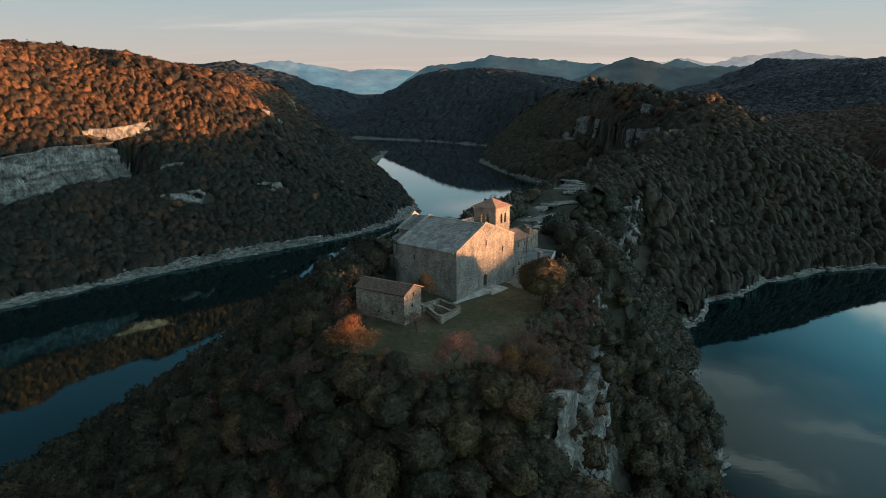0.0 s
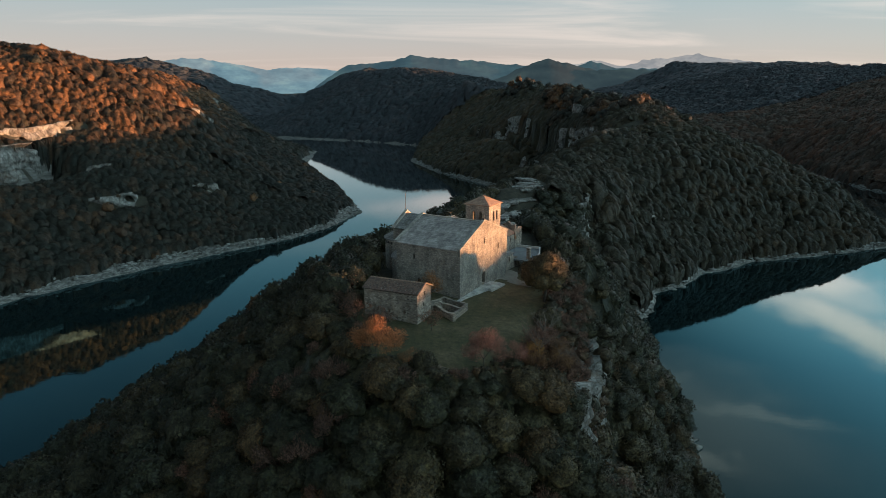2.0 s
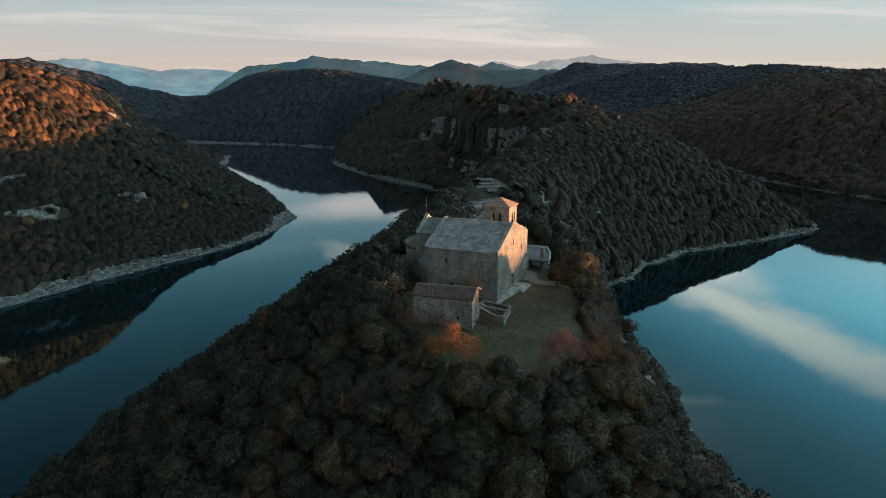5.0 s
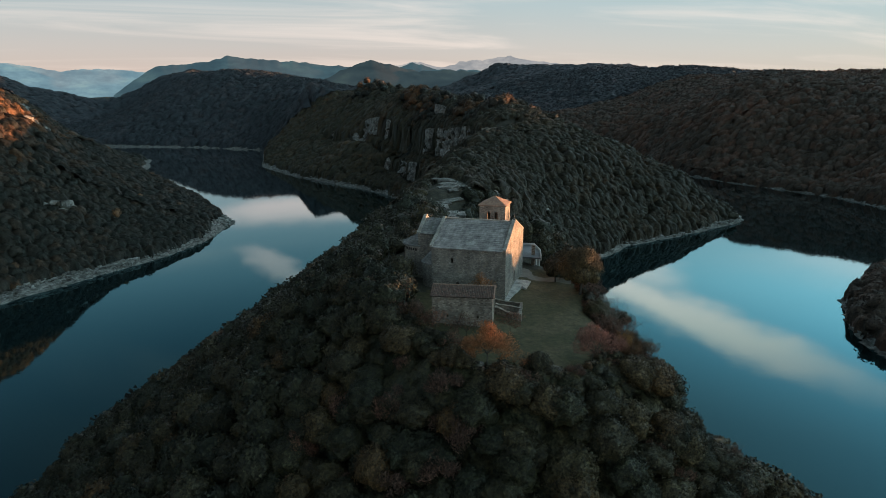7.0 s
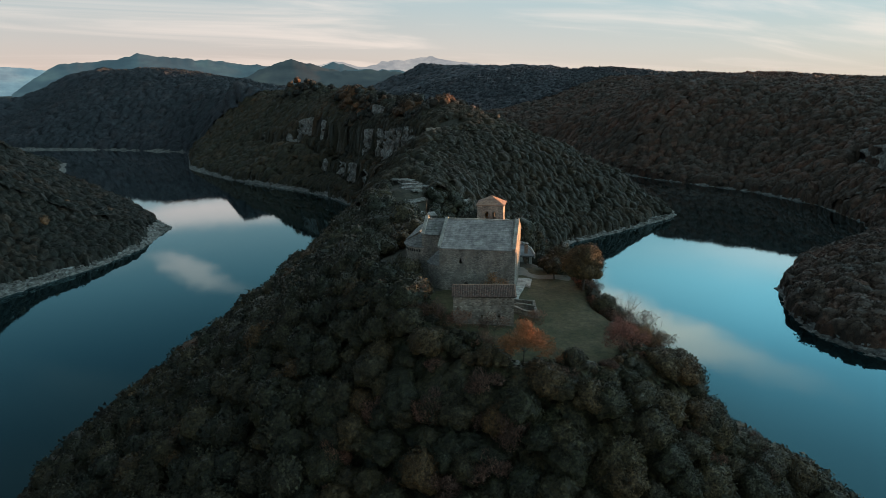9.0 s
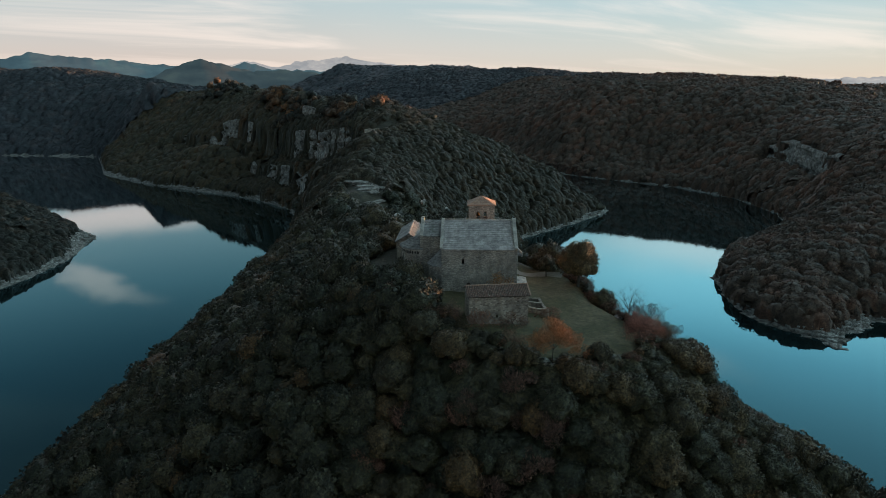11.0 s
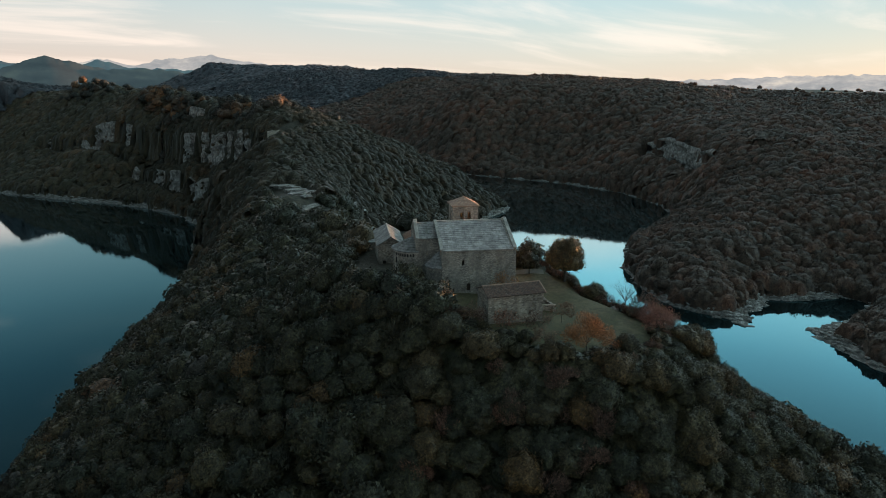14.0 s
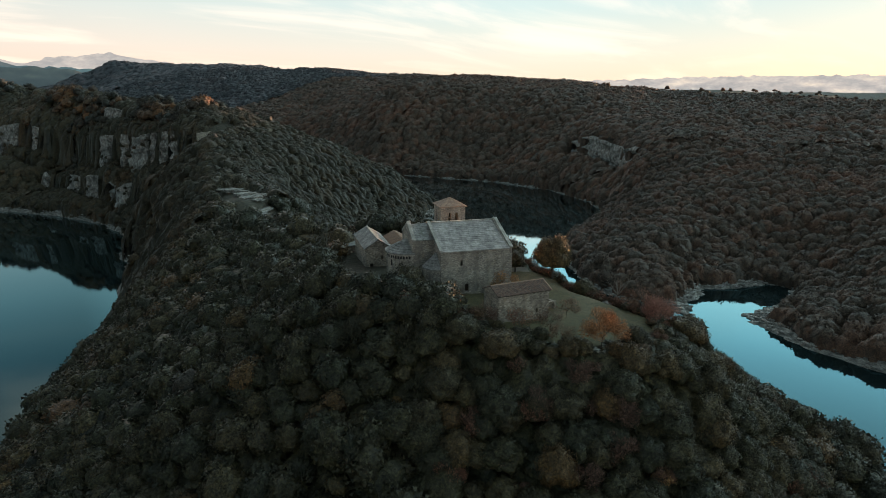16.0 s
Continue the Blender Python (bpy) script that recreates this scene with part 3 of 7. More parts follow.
def rumple(x, y, size):
    """Smooth value noise, -1 to 1, with knolls of that size."""
    u, v = x / size, y / size
    i, j = np.floor(u).astype(int), np.floor(v).astype(int)
    a, b = u - i, v - j
    a, b = a * a * (3 - 2 * a), b * b * (3 - 2 * b)
    g = lambda p, q: LATTICE[(i + p) % 256, (j + q) % 256]
    return 2 * ((g(0, 0) * (1 - a) + g(1, 0) * a) * (1 - b) + (g(0, 1) * (1 - a) + g(1, 1) * a) * b) - 1


# rock steps: a line along the foot of the upper ground, the height of the step, how far along its right-hand side lies open air
CLIFFS = {
    "headland": ([(10, 91), (13, 97.5), (16.5, 104.5), (20, 112), (22, 119), (23.5, 127)], 15.0),
    "terrace": ([(23.5, 145), (26, 152), (29, 160)], 9.0),
    "saddle": ([(49, 244), (54, 257), (62, 283), (69, 305)], 12.0),
    "ridge": ([(100, 745), (112, 700), (120, 652), (123, 610), (126, 560), (126, 520), (125, 487), (122, 462)], 17.0),
    "ridge_rim": ([(138, 650), (144, 590), (147, 540), (143, 505)], 6.0),
    "ridge_low": ([(102, 660), (105, 600), (105, 550), (102, 500), (101, 472), (97, 455)], 11.0),
    "ridge_north": ([(68, 830), (84, 770), (92, 725), (104, 680)], 11.0),
    "quarry": ([(-320, 285), (-298, 322), (-276, 350), (-266, 374), (-252, 393), (-241, 419)], 24.0),
    "ledge": ([(-226, 401), (-214, 414), (-196, 422)], 6.5),
    "low_ledge": ([(-199, 379), (-187, 389), (-177, 398)], 5.5),
    # the pale track above the quarry, built as a low rock step
    "bench": ([(-262, 398), (-253, 417), (-240, 438), (-231, 449)], 2.4),
    "spur_crest": ([(-186, 531), (-180, 538), (-173, 544)], 5.5),
    "small_ledge": ([(-158, 430), (-152, 438), (-145, 448)], 4.0),
    "gorge": ([(498, 376), (490, 350), (478, 332), (462, 306), (444, 292), (424, 274)], 17.0),
    "spur": ([(-268, 900), (-276, 930), (-292, 960)], 9.0),
    "shelf": ([(84, 309), (106, 328), (129, 347)], 3.0),
}
BROAD = ("quarry", "gorge", "bench", "ledge", "low_ledge", "spur_crest", "small_ledge")      # faces that lie open along their whole length
CLIFF_SPOTS = []


def bared(x, y):
    """Where the far rock steps break out of the wood: above nought bare, below it overgrown."""
    return rumple(x + 31, y - 12, 17) + 0.55 * rumple(x, y + 40, 7) - 0.12


def off_line(x, y, line):
    """How far points lie from a line: the distance, positive on its left, and how far past its ends."""
    best, signed, past = np.full(len(x), 1e9), np.zeros(len(x)), np.zeros(len(x))
    for k, ((ax, ay), (bx, by)) in enumerate(zip(line[:-1], line[1:])):
        dx, dy = bx - ax, by - ay
        t = ((x - ax) * dx + (y - ay) * dy) / (dx * dx + dy * dy)
        c = np.clip(t, 0, 1)
        d = np.hypot(x - ax - c * dx, y - ay - c * dy)
        side = np.sign(dx * (y - ay) - dy * (x - ax))
        nearer = d < best
        best = np.where(nearer, d, best)
        signed = np.where(nearer, d * side, signed)
        beyond = np.abs(t - c) * math.hypot(dx, dy)
        end = ((k == 0) & (t < 0)) | ((k == len(line) - 2) & (t > 1))
        past = np.where(nearer, np.where(end, beyond, 0), past)
    return signed, past


def stepped(x, y):
    """What the rock steps add to the ground's height."""
    add = np.zeros(len(x))
    for line, height in CLIFFS.values():
        mid = np.mean(line, axis=0)
        near = np.where(np.hypot(x - mid[0], y - mid[1]) < 60 + 0.6 * np.hypot(*np.subtract(line[-1], line[0])))[0]
        if len(near):
            s, past = off_line(x[near], y[near], line)
            wide = 0.9 * height
            add[near] += 0.5 * height * (np.tanh((s + 0.5) / 1.2) - 1) * np.exp(-(np.minimum(s, 0) / wide) ** 2 - (past / 6.0) ** 2)
    return add


def land(x, y):
    """The height of the ground."""
    x, y = np.atleast_1d(np.asarray(x, float)), np.atleast_1d(np.asarray(y, float))
    pts = np.stack([x, y], 1)
    z = np.concatenate([-spans(p, KNOTS) @ WEIGHTS[:-1] + WEIGHTS[-1] for p in np.array_split(pts, max(1, len(pts) // 4000))])
    on_hill = np.exp(-(((x + 5) / 38) ** 2 + ((y - 125) / 52) ** 2) ** 2)
    rough = (rumple(x, y, 160) * 7 + rumple(x + 50, y, 60) * 4.0 + rumple(x, y + 90, 22) * 1.8 + rumple(x, y, 8) * 0.6 + rumple(x, y, 3) * 0.25)
    far = np.clip((np.hypot(x, y - 100) - 60) / 300, 0.15, 1.0)
    z = z + 3.0 * (1 - np.exp(-np.maximum(z, 0) / 1.5))
    z = z + rough * np.clip(np.abs(z) / 14, 0.05, 1) * far * (1 - on_hill) + stepped(x, y) * np.clip(z / 10, 0, 1)
    # the hilltop was levelled for the church and its lawn
    flat = np.exp(-((((x + 10) / 23) ** 2 + ((y - 122) / 39) ** 2) ** 3))
    return z + (52.33 + -0.0595 * x + 0.0362 * y + rumple(x, y, 9) * 0.12 - z) * flat


def mesh_of(name, verts, faces, mats, smooth=False, index=None):
    """A mesh from an array of corners and an array of equal faces, quickly."""
    verts, faces = np.asarray(verts, np.float32), np.asarray(faces, np.int32)
    made = bpy.data.meshes.new(name)
    made.vertices.add(len(verts))
    made.vertices.foreach_set("co", verts.ravel())
    made.loops.add(faces.size)
    made.loops.foreach_set("vertex_index", faces.ravel())
    made.polygons.add(len(faces))
    made.polygons.foreach_set("loop_start", np.arange(len(faces), dtype=np.int32) * faces.shape[1])
    if smooth:
        made.polygons.foreach_set("use_smooth", np.ones(len(faces), bool))
    for m in mats:
        made.materials.append(m)
    if index is not None:
        made.polygons.foreach_set("material_index", np.asarray(index, np.int32))
    made.update(calc_edges=True)
    return made


def steps_to(marks):
    """Grid lines: from mark to mark at a step of its own."""
    out = [marks[0][0]]
    for (a, s), (b, _) in zip(marks[:-1], marks[1:]):
        n = max(1, round((b - a) / s))
        out += list(a + (b - a) * np.arange(1, n + 1) / n)
    return np.array(out)


def inside(x, y, ring):
    """Which points lie inside a ring of corners."""
    hit = np.zeros(len(x), bool)
    for (ax, ay), (bx, by) in zip(ring, ring[1:] + ring[:1]):
        cross = ((ay > y) != (by > y)) & (x < (bx - ax) * (y - ay) / ((by - ay) or 1e-9) + ax)
        hit ^= cross
    return hit


LAWN = [(-23, 96), (-14, 91.5), (-5, 90.5), (2, 95), (6, 105), (8.5, 115), (13, 126), (16, 133), (12, 140), (0, 140), (-24, 126), (-26, 110)]
COURT = [(12, 138), (16, 136), (21, 152), (19, 175), (0, 177), (-24, 158), (-26, 146), (-23, 132), (-21, 126), (0, 136)]
RIDGE_TOP = [(0, 176), (15, 176), (25, 205), (25, 230), (38, 260), (45, 282), (36, 292), (22, 268), (10, 238), (8, 208)]
BRINK = [(1, 92), (6, 90), (13, 95), (17, 106), (20, 118), (21, 132), (16, 134), (9, 116), (5, 104)]
FARM = [(110, 436), (146, 438), (148, 456), (112, 452)]
CLEARED = [LAWN, COURT, RIDGE_TOP, BRINK, FARM]



def ground():
    xs = steps_to([(-4800, 300), (-1500, 60), (-600, 14), (-140, 2.5), (-60, 1.0), (40, 2.0), (130, 5), (520, 14), (1000, 60), (2600, 240), (4800, 1)])
    ys = steps_to([(-900, 120), (-150, 14), (30, 2.0), (80, 1.0), (175, 3), (320, 7), (700, 14), (1400, 40), (2600, 120), (4900, 1)])
    gx, gy = np.meshgrid(xs, ys)
    z = land(gx.ravel(), gy.ravel())
    n, m = len(xs), len(ys)
    i = (np.arange(m - 1)[:, None] * n + np.arange(n - 1)[None, :]).ravel()
    faces = np.stack([i, i + 1, i + n + 1, i + n], 1)
    cx, cy = gx.ravel()[faces].mean(1), gy.ravel()[faces].mean(1)
    grass = inside(cx + rumple(cx, cy, 4) * 1.2, cy + rumple(cy, cx, 4) * 1.2, LAWN)
    ob = new("ground", mesh_of("ground", np.stack([gx.ravel(), gy.ravel(), z], 1), faces, [GROUND, TURF], True, grass))
    tagged(ob, "wooded limestone hills of leaf litter, scrub and rock above a drawn-down shore", "ground", kind="structure")
    bm = bmesh.new()
    bmesh.ops.create_grid(bm, x_segments=24, y_segments=24, size=1600)
    mesh = bpy.data.meshes.new("water")
    bm.to_mesh(mesh)
    bm.free()
    mesh.materials.append(WATER)
    lake = new("water", mesh)
    lake.location = (0, 500, 0)
    tagged(lake, "still dark teal lake winding between wooded hills, mirroring sky", "lake", kind="structure")


def cliff_face(name, line, height, label, seed):
    """A bedded rock face along a step of the ground: ledges, joints and hollows."""
    rnd = np.random.RandomState(seed)
    title_near = name in ("cliff_headland", "cliff_terrace", "cliff_saddle")
    pts = walked(line, 0.8 if abs(line[0][0]) < 100 and line[0][1] < 330 else 1.8)
    way = np.gradient(pts, axis=0)
    way /= np.linalg.norm(way, axis=1)[:, None]
    out = np.stack([way[:, 1], -way[:, 0]], 1)
    n = max(8, int(height / 0.55))
    beds = np.repeat(rnd.uniform(-0.9, 0.9, n), 3)[rnd.randint(0, 2):][:n + 1]
    high = land(pts[:, 0] - out[:, 0] * 3.0, pts[:, 1] - out[:, 1] * 3.0)
    foot = land(pts[:, 0] + out[:, 0] * 4.0, pts[:, 1] + out[:, 1] * 4.0) - 1.5
    along = np.arange(len(pts)) * (0.9 if len(pts) > 40 else 1.8)
    shut = 0.0 if title_near else 13.0 * np.clip(0.5 - 4 * bared(pts[:, 0], pts[:, 1]), 0, 1)
    broad = name[6:] in BROAD
    tip, frayed = np.minimum(along, along[-1] - along), 0.6 if name[6:] in ("quarry", "gorge") else 1.5
    rows = []
    for j in range(n + 1):
        f = j / n
        z = high + 0.3 - (high + 0.3 - foot) * f
        if broad:      # the face sinks into the slope towards its ends, and where scrub has taken it
            shut = 8.0 * np.clip(1 - (tip + 5 * rumple(along, z, 4.0)) / min(13.0, 0.3 * along[-1]), 0, 1) + 3.2 * frayed * np.clip(2 * rumple(along + 3 * seed, z * 1.3, 8.0) - 0.55 + 0.7 * f, 0, 1)
        bed = beds[j]
        push = (0.2 if title_near else 4.4) + 3.0 * f + bed * (0.6 + 0.5 * rumple(along, along * 0 + j * 1.7, 6.0)) + rumple(along, z * 1.2, 6.0) * 0.9 + rumple(along + 40, z * 1.5, 1.7) * 0.55 + rumple(along, z * 0.1 + 9, 5.0) * 1.0 - shut * (0.75 + 0.5 * rumple(along, z, 3.0)) - (3.0 if title_near else 2.0) * np.clip(rumple(along + 15, z * 0.6 + seed, 6.5) + 0.05, 0, 1)
        rows.append(np.stack([pts[:, 0] + out[:, 0] * push + way[:, 0] * rumple(along, z, 1.3) * 0.4, pts[:, 1] + out[:, 1] * push + way[:, 1] * rumple(along, z, 1.3) * 0.4, z + rumple(along, along * 0 + j * 7, 4.0) * 0.3], 1))
    CLIFF_SPOTS.append(np.concatenate(rows[1:-2]))
    rows.insert(0, np.stack([pts[:, 0] - out[:, 0] * 5, pts[:, 1] - out[:, 1] * 5, high - 0.9], 1))
    m = len(pts)
    i = (np.arange(len(rows) - 1)[:, None] * m + np.arange(m - 1)[None, :]).ravel()
    faces = np.stack([i, i + m, i + m + 1, i + 1], 1)
    tagged(new(name, mesh_of(name, np.concatenate(rows), faces, [ROCK])), label, "cliff", kind="structure")


ground()



def distant_ridge(name, far, line, mat, label):
    """A range of hills on the horizon: bearings in degrees and the slope up to its top, with a face that falls towards the viewer."""
    bearing, slope = np.array(line)[:, 0], np.array(line)[:, 1]
    b = np.arange(bearing[0], bearing[-1], 0.12)
    top = 98 + far * np.interp(b, bearing, slope)
    soft = np.convolve(np.pad(top, 12, mode="edge"), np.hanning(27)[1:-1] / np.hanning(27)[1:-1].sum(), "valid")
    crown = (rumple(b * 30, b * 0, 14) * 6 + rumple(b * 30, b * 0 + 5, 4) * 2.5) * far / 4500
    rows = []
    for f in np.linspace(0, 1, 12):
        back = far * (1 - 0.10 * f) * np.ones(len(b))
        body = (top + crown) if f == 0 else soft - 4
        rows.append(np.stack([np.sin(np.radians(b)) * back, np.cos(np.radians(b)) * back, body * (1 - f) - 60 * f], 1))
    m = len(b)
    i = (np.arange(11)[:, None] * m + np.arange(m - 1)[None, :]).ravel()
    tagged(new(name, mesh_of(name, np.concatenate(rows), np.stack([i, i + m, i + m + 1, i + 1], 1), [mat], True)), label, "hills", kind="structure")


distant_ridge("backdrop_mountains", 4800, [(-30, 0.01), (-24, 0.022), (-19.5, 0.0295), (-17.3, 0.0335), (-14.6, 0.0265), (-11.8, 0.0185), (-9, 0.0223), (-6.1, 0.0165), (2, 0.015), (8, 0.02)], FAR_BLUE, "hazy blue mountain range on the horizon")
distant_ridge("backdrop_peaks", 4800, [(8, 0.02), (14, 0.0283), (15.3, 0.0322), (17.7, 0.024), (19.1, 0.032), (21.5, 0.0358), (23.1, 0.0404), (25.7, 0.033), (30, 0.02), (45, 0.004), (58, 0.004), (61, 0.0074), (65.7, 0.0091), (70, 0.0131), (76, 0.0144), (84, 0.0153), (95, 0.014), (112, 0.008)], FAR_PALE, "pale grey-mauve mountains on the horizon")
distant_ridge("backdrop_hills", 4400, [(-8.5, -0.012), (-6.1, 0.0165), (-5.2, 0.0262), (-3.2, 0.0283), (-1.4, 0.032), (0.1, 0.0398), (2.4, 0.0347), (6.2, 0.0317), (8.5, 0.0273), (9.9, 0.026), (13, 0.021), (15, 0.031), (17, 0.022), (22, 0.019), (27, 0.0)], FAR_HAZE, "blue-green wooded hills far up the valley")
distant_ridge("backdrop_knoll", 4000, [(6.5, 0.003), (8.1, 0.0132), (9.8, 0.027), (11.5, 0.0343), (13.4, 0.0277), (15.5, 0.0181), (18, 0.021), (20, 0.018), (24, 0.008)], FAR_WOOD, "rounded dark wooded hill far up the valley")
for number, (title, (line, height)) in enumerate(CLIFFS.items()):
    cliff_face("cliff_" + title, line, height, "pale bedded limestone cliff with ledges and rust stains", 30 + number)

# ---- building helpers ----
def part(name, bm, mat, parent, label="", smooth=False, at=None):
    mesh = bpy.data.meshes.new(name)
    bmesh.ops.recalc_face_normals(bm, faces=bm.faces)
    if smooth:
        for face in bm.faces:
            face.smooth = True
    bm.to_mesh(mesh)
    bm.free()
    mesh.materials.append(mat)
    ob = new(name, mesh)
    ob.parent = parent
    if at is not None:
        ob.matrix_basis = at
    if label:
        ob["label"] = label
    return ob


def thing(name, at, label, category, group="", kind=""):
    ob = new(name)
    ob.matrix_basis = at
    ob.empty_display_size = 1.0
    return tagged(ob, label, category, group, kind)


def box(bm, x0, x1, y0, y1, z0, z1):
    v = [bm.verts.new((x, y, z)) for z in (z0, z1) for x, y in ((x0, y0), (x1, y0), (x1, y1), (x0, y1))]
    for f in ((3, 2, 1, 0), (4, 5, 6, 7), (0, 1, 5, 4), (1, 2, 6, 5), (2, 3, 7, 6), (3, 0, 4, 7)):
        bm.faces.new([v[i] for i in f])


def boxed(*boxes, bevel=0.0):
    bm = bmesh.new()
    for b in boxes:
        box(bm, *b)
    if bevel:
        bmesh.ops.bevel(bm, geom=list(bm.edges), offset=bevel, segments=1, affect="EDGES")
    return bm


def arch(cx, z0, width, height, n=7):
    """The outline of a round-headed opening."""
    r = width / 2
    return [(cx - r, z0), (cx + r, z0)] + [(cx + r * math.cos(math.pi * k / n), z0 + height - r + r * math.sin(math.pi * k / n)) for k in range(n + 1)]


def panel(outline, holes, thick, m):
    """A wall of some thickness, drawn in its own plane (along, up), with openings through it, laid by m: along x, up z, thickness to +y."""
    bm = bmesh.new()
    edges = []
    for loop in (outline, *holes):
        vs = [bm.verts.new((s, 0, z)) for s, z in loop]
        edges += [bm.edges.new((a, b)) for a, b in zip(vs, vs[1:] + vs[:1])]
    bmesh.ops.triangle_fill(bm, use_beauty=True, use_dissolve=False, edges=edges)
    made = bmesh.ops.extrude_face_region(bm, geom=list(bm.faces))
    bmesh.ops.translate(bm, verts=[g for g in made["geom"] if isinstance(g, bmesh.types.BMVert)], vec=(0, thick, 0))
    bmesh.ops.transform(bm, matrix=m, verts=bm.verts)
    return bm


def prism(points, vec):
    """A solid swept from an outline of 3d points along vec."""
    bm = bmesh.new()
    face = bm.faces.new([bm.verts.new(p) for p in points])
    made = bmesh.ops.extrude_face_region(bm, geom=[face])
    bmesh.ops.translate(bm, verts=[g for g in made["geom"] if isinstance(g, bmesh.types.BMVert)], vec=vec)
    return bm


def roof_slope(a, b, c, d, thick=0.22, rows=0, seed=0):
    """A slab of roof between the eave a-b and the ridge d-c, with overlapping courses of slabs where rows are given."""
    a, b, c, d = (Vector(p) for p in (a, b, c, d))
    up = (b - a).cross(d - a).normalized()
    if up.z < 0:
        up = -up
    bm = bmesh.new()
    rnd = random.Random(seed)
    if not rows:
        rows = 1
    for k in range(rows):
        s, t = k / rows, (k + 1) / rows + (0.12 / rows if k < rows - 1 else 0)
        lift = up * (0.05 if rows > 1 else 0.0)
        p = [a.lerp(d, s) + lift, b.lerp(c, s) + lift, b.lerp(c, t), a.lerp(d, t)]
        if rows > 1:
            n = max(4, int((b - a).length / 0.75))
            cuts = [0.0] + [(i + rnd.uniform(-0.3, 0.3)) / n for i in range(1, n)] + [1.0]
        else:
            cuts = [0.0, 1.0]
        for u, v in zip(cuts[:-1], cuts[1:]):
            j = up * rnd.uniform(-0.012, 0.03)
            gap = 0.012 / (b - a).length if rows > 1 else 0
            q = [p[0].lerp(p[1], u + gap) + j, p[0].lerp(p[1], v - gap) + j, p[3].lerp(p[2], v - gap) + j, p[3].lerp(p[2], u + gap) + j]
            vs = [bm.verts.new(x) for x in q] + [bm.verts.new(x - up * thick) for x in q]
            for f in ((0, 1, 2, 3), (7, 6, 5, 4), (0, 4, 5, 1), (1, 5, 6, 2), (2, 6, 7, 3), (3, 7, 4, 0)):
                bm.faces.new([vs[i] for i in f])
    return bm


def half_round(cx, cy, r, z0, z1, start, end, n=20, thick=0.0):
    """The wall of an apse: an arc from start to end degrees."""
    bm = bmesh.new()
    cols = []
    for k in range(n + 1):
        a = radians(start + (end - start) * k / n)
        cols.append([bm.verts.new((cx + rr * math.cos(a), cy + rr * math.sin(a), z)) for rr, z in ((r, z0), (r, z1), (r - 0.7, z1), (r - 0.7, z0))])
    for p, q in zip(cols[:-1], cols[1:]):
        for i in range(4):
            bm.faces.new((p[i], q[i], q[(i + 1) % 4], p[(i + 1) % 4]))
    bm.faces.new(cols[0])
    bm.faces.new(cols[-1][::-1])
    return bm


def half_cone(cx, cy, r, z0, apex, start, end, n=20, rows=7, seed=1):
    """A conical roof of slabs over an apse, each course overlapping the last."""
    rnd = random.Random(seed)
    bm = bmesh.new()
    top = Vector(apex)
    for row in range(rows):
        s, t = row / rows, (row + 1.1) / rows
        m = max(5, int(n * (1 - 0.6 * s)))
        for k in range(m):
            q = []
            for f, g in ((k, s), (k + 0.96, s), (k + 0.96, min(t, 1)), (k, min(t, 1))):
                a = radians(start + (end - start) * f / m)
                q.append(Vector((cx + r * math.cos(a), cy + r * math.sin(a), z0)).lerp(top, g))
            j = rnd.uniform(0, 0.05)
            q[0].z += 0.09 + j
            q[1].z += 0.09 + j
            vs = [bm.verts.new(p) for p in q] + [bm.verts.new(p - Vector((0, 0, 0.2))) for p in q]
            for f in ((0, 1, 2, 3), (0, 4, 5, 1), (1, 5, 6, 2), (3, 7, 4, 0), (7, 6, 5, 4)):
                bm.faces.new([vs[i] for i in f])
    return bm


CHURCH_AT = pose(-6.0, 120.7, 57.2, 0, 0, 55.3)


def along_x(x, y):
    """A wall plane that runs along +x from (x, y), thickness to +y."""
    return Matrix.Translation((x, y, 0))


def along_y(x, y):
    """A wall plane that runs along +y from (x, y), thickness to +x."""
    return Matrix(((0, 1, 0, x), (1, 0, 0, y), (0, 0, 1, 0), (0, 0, 0, 1)))


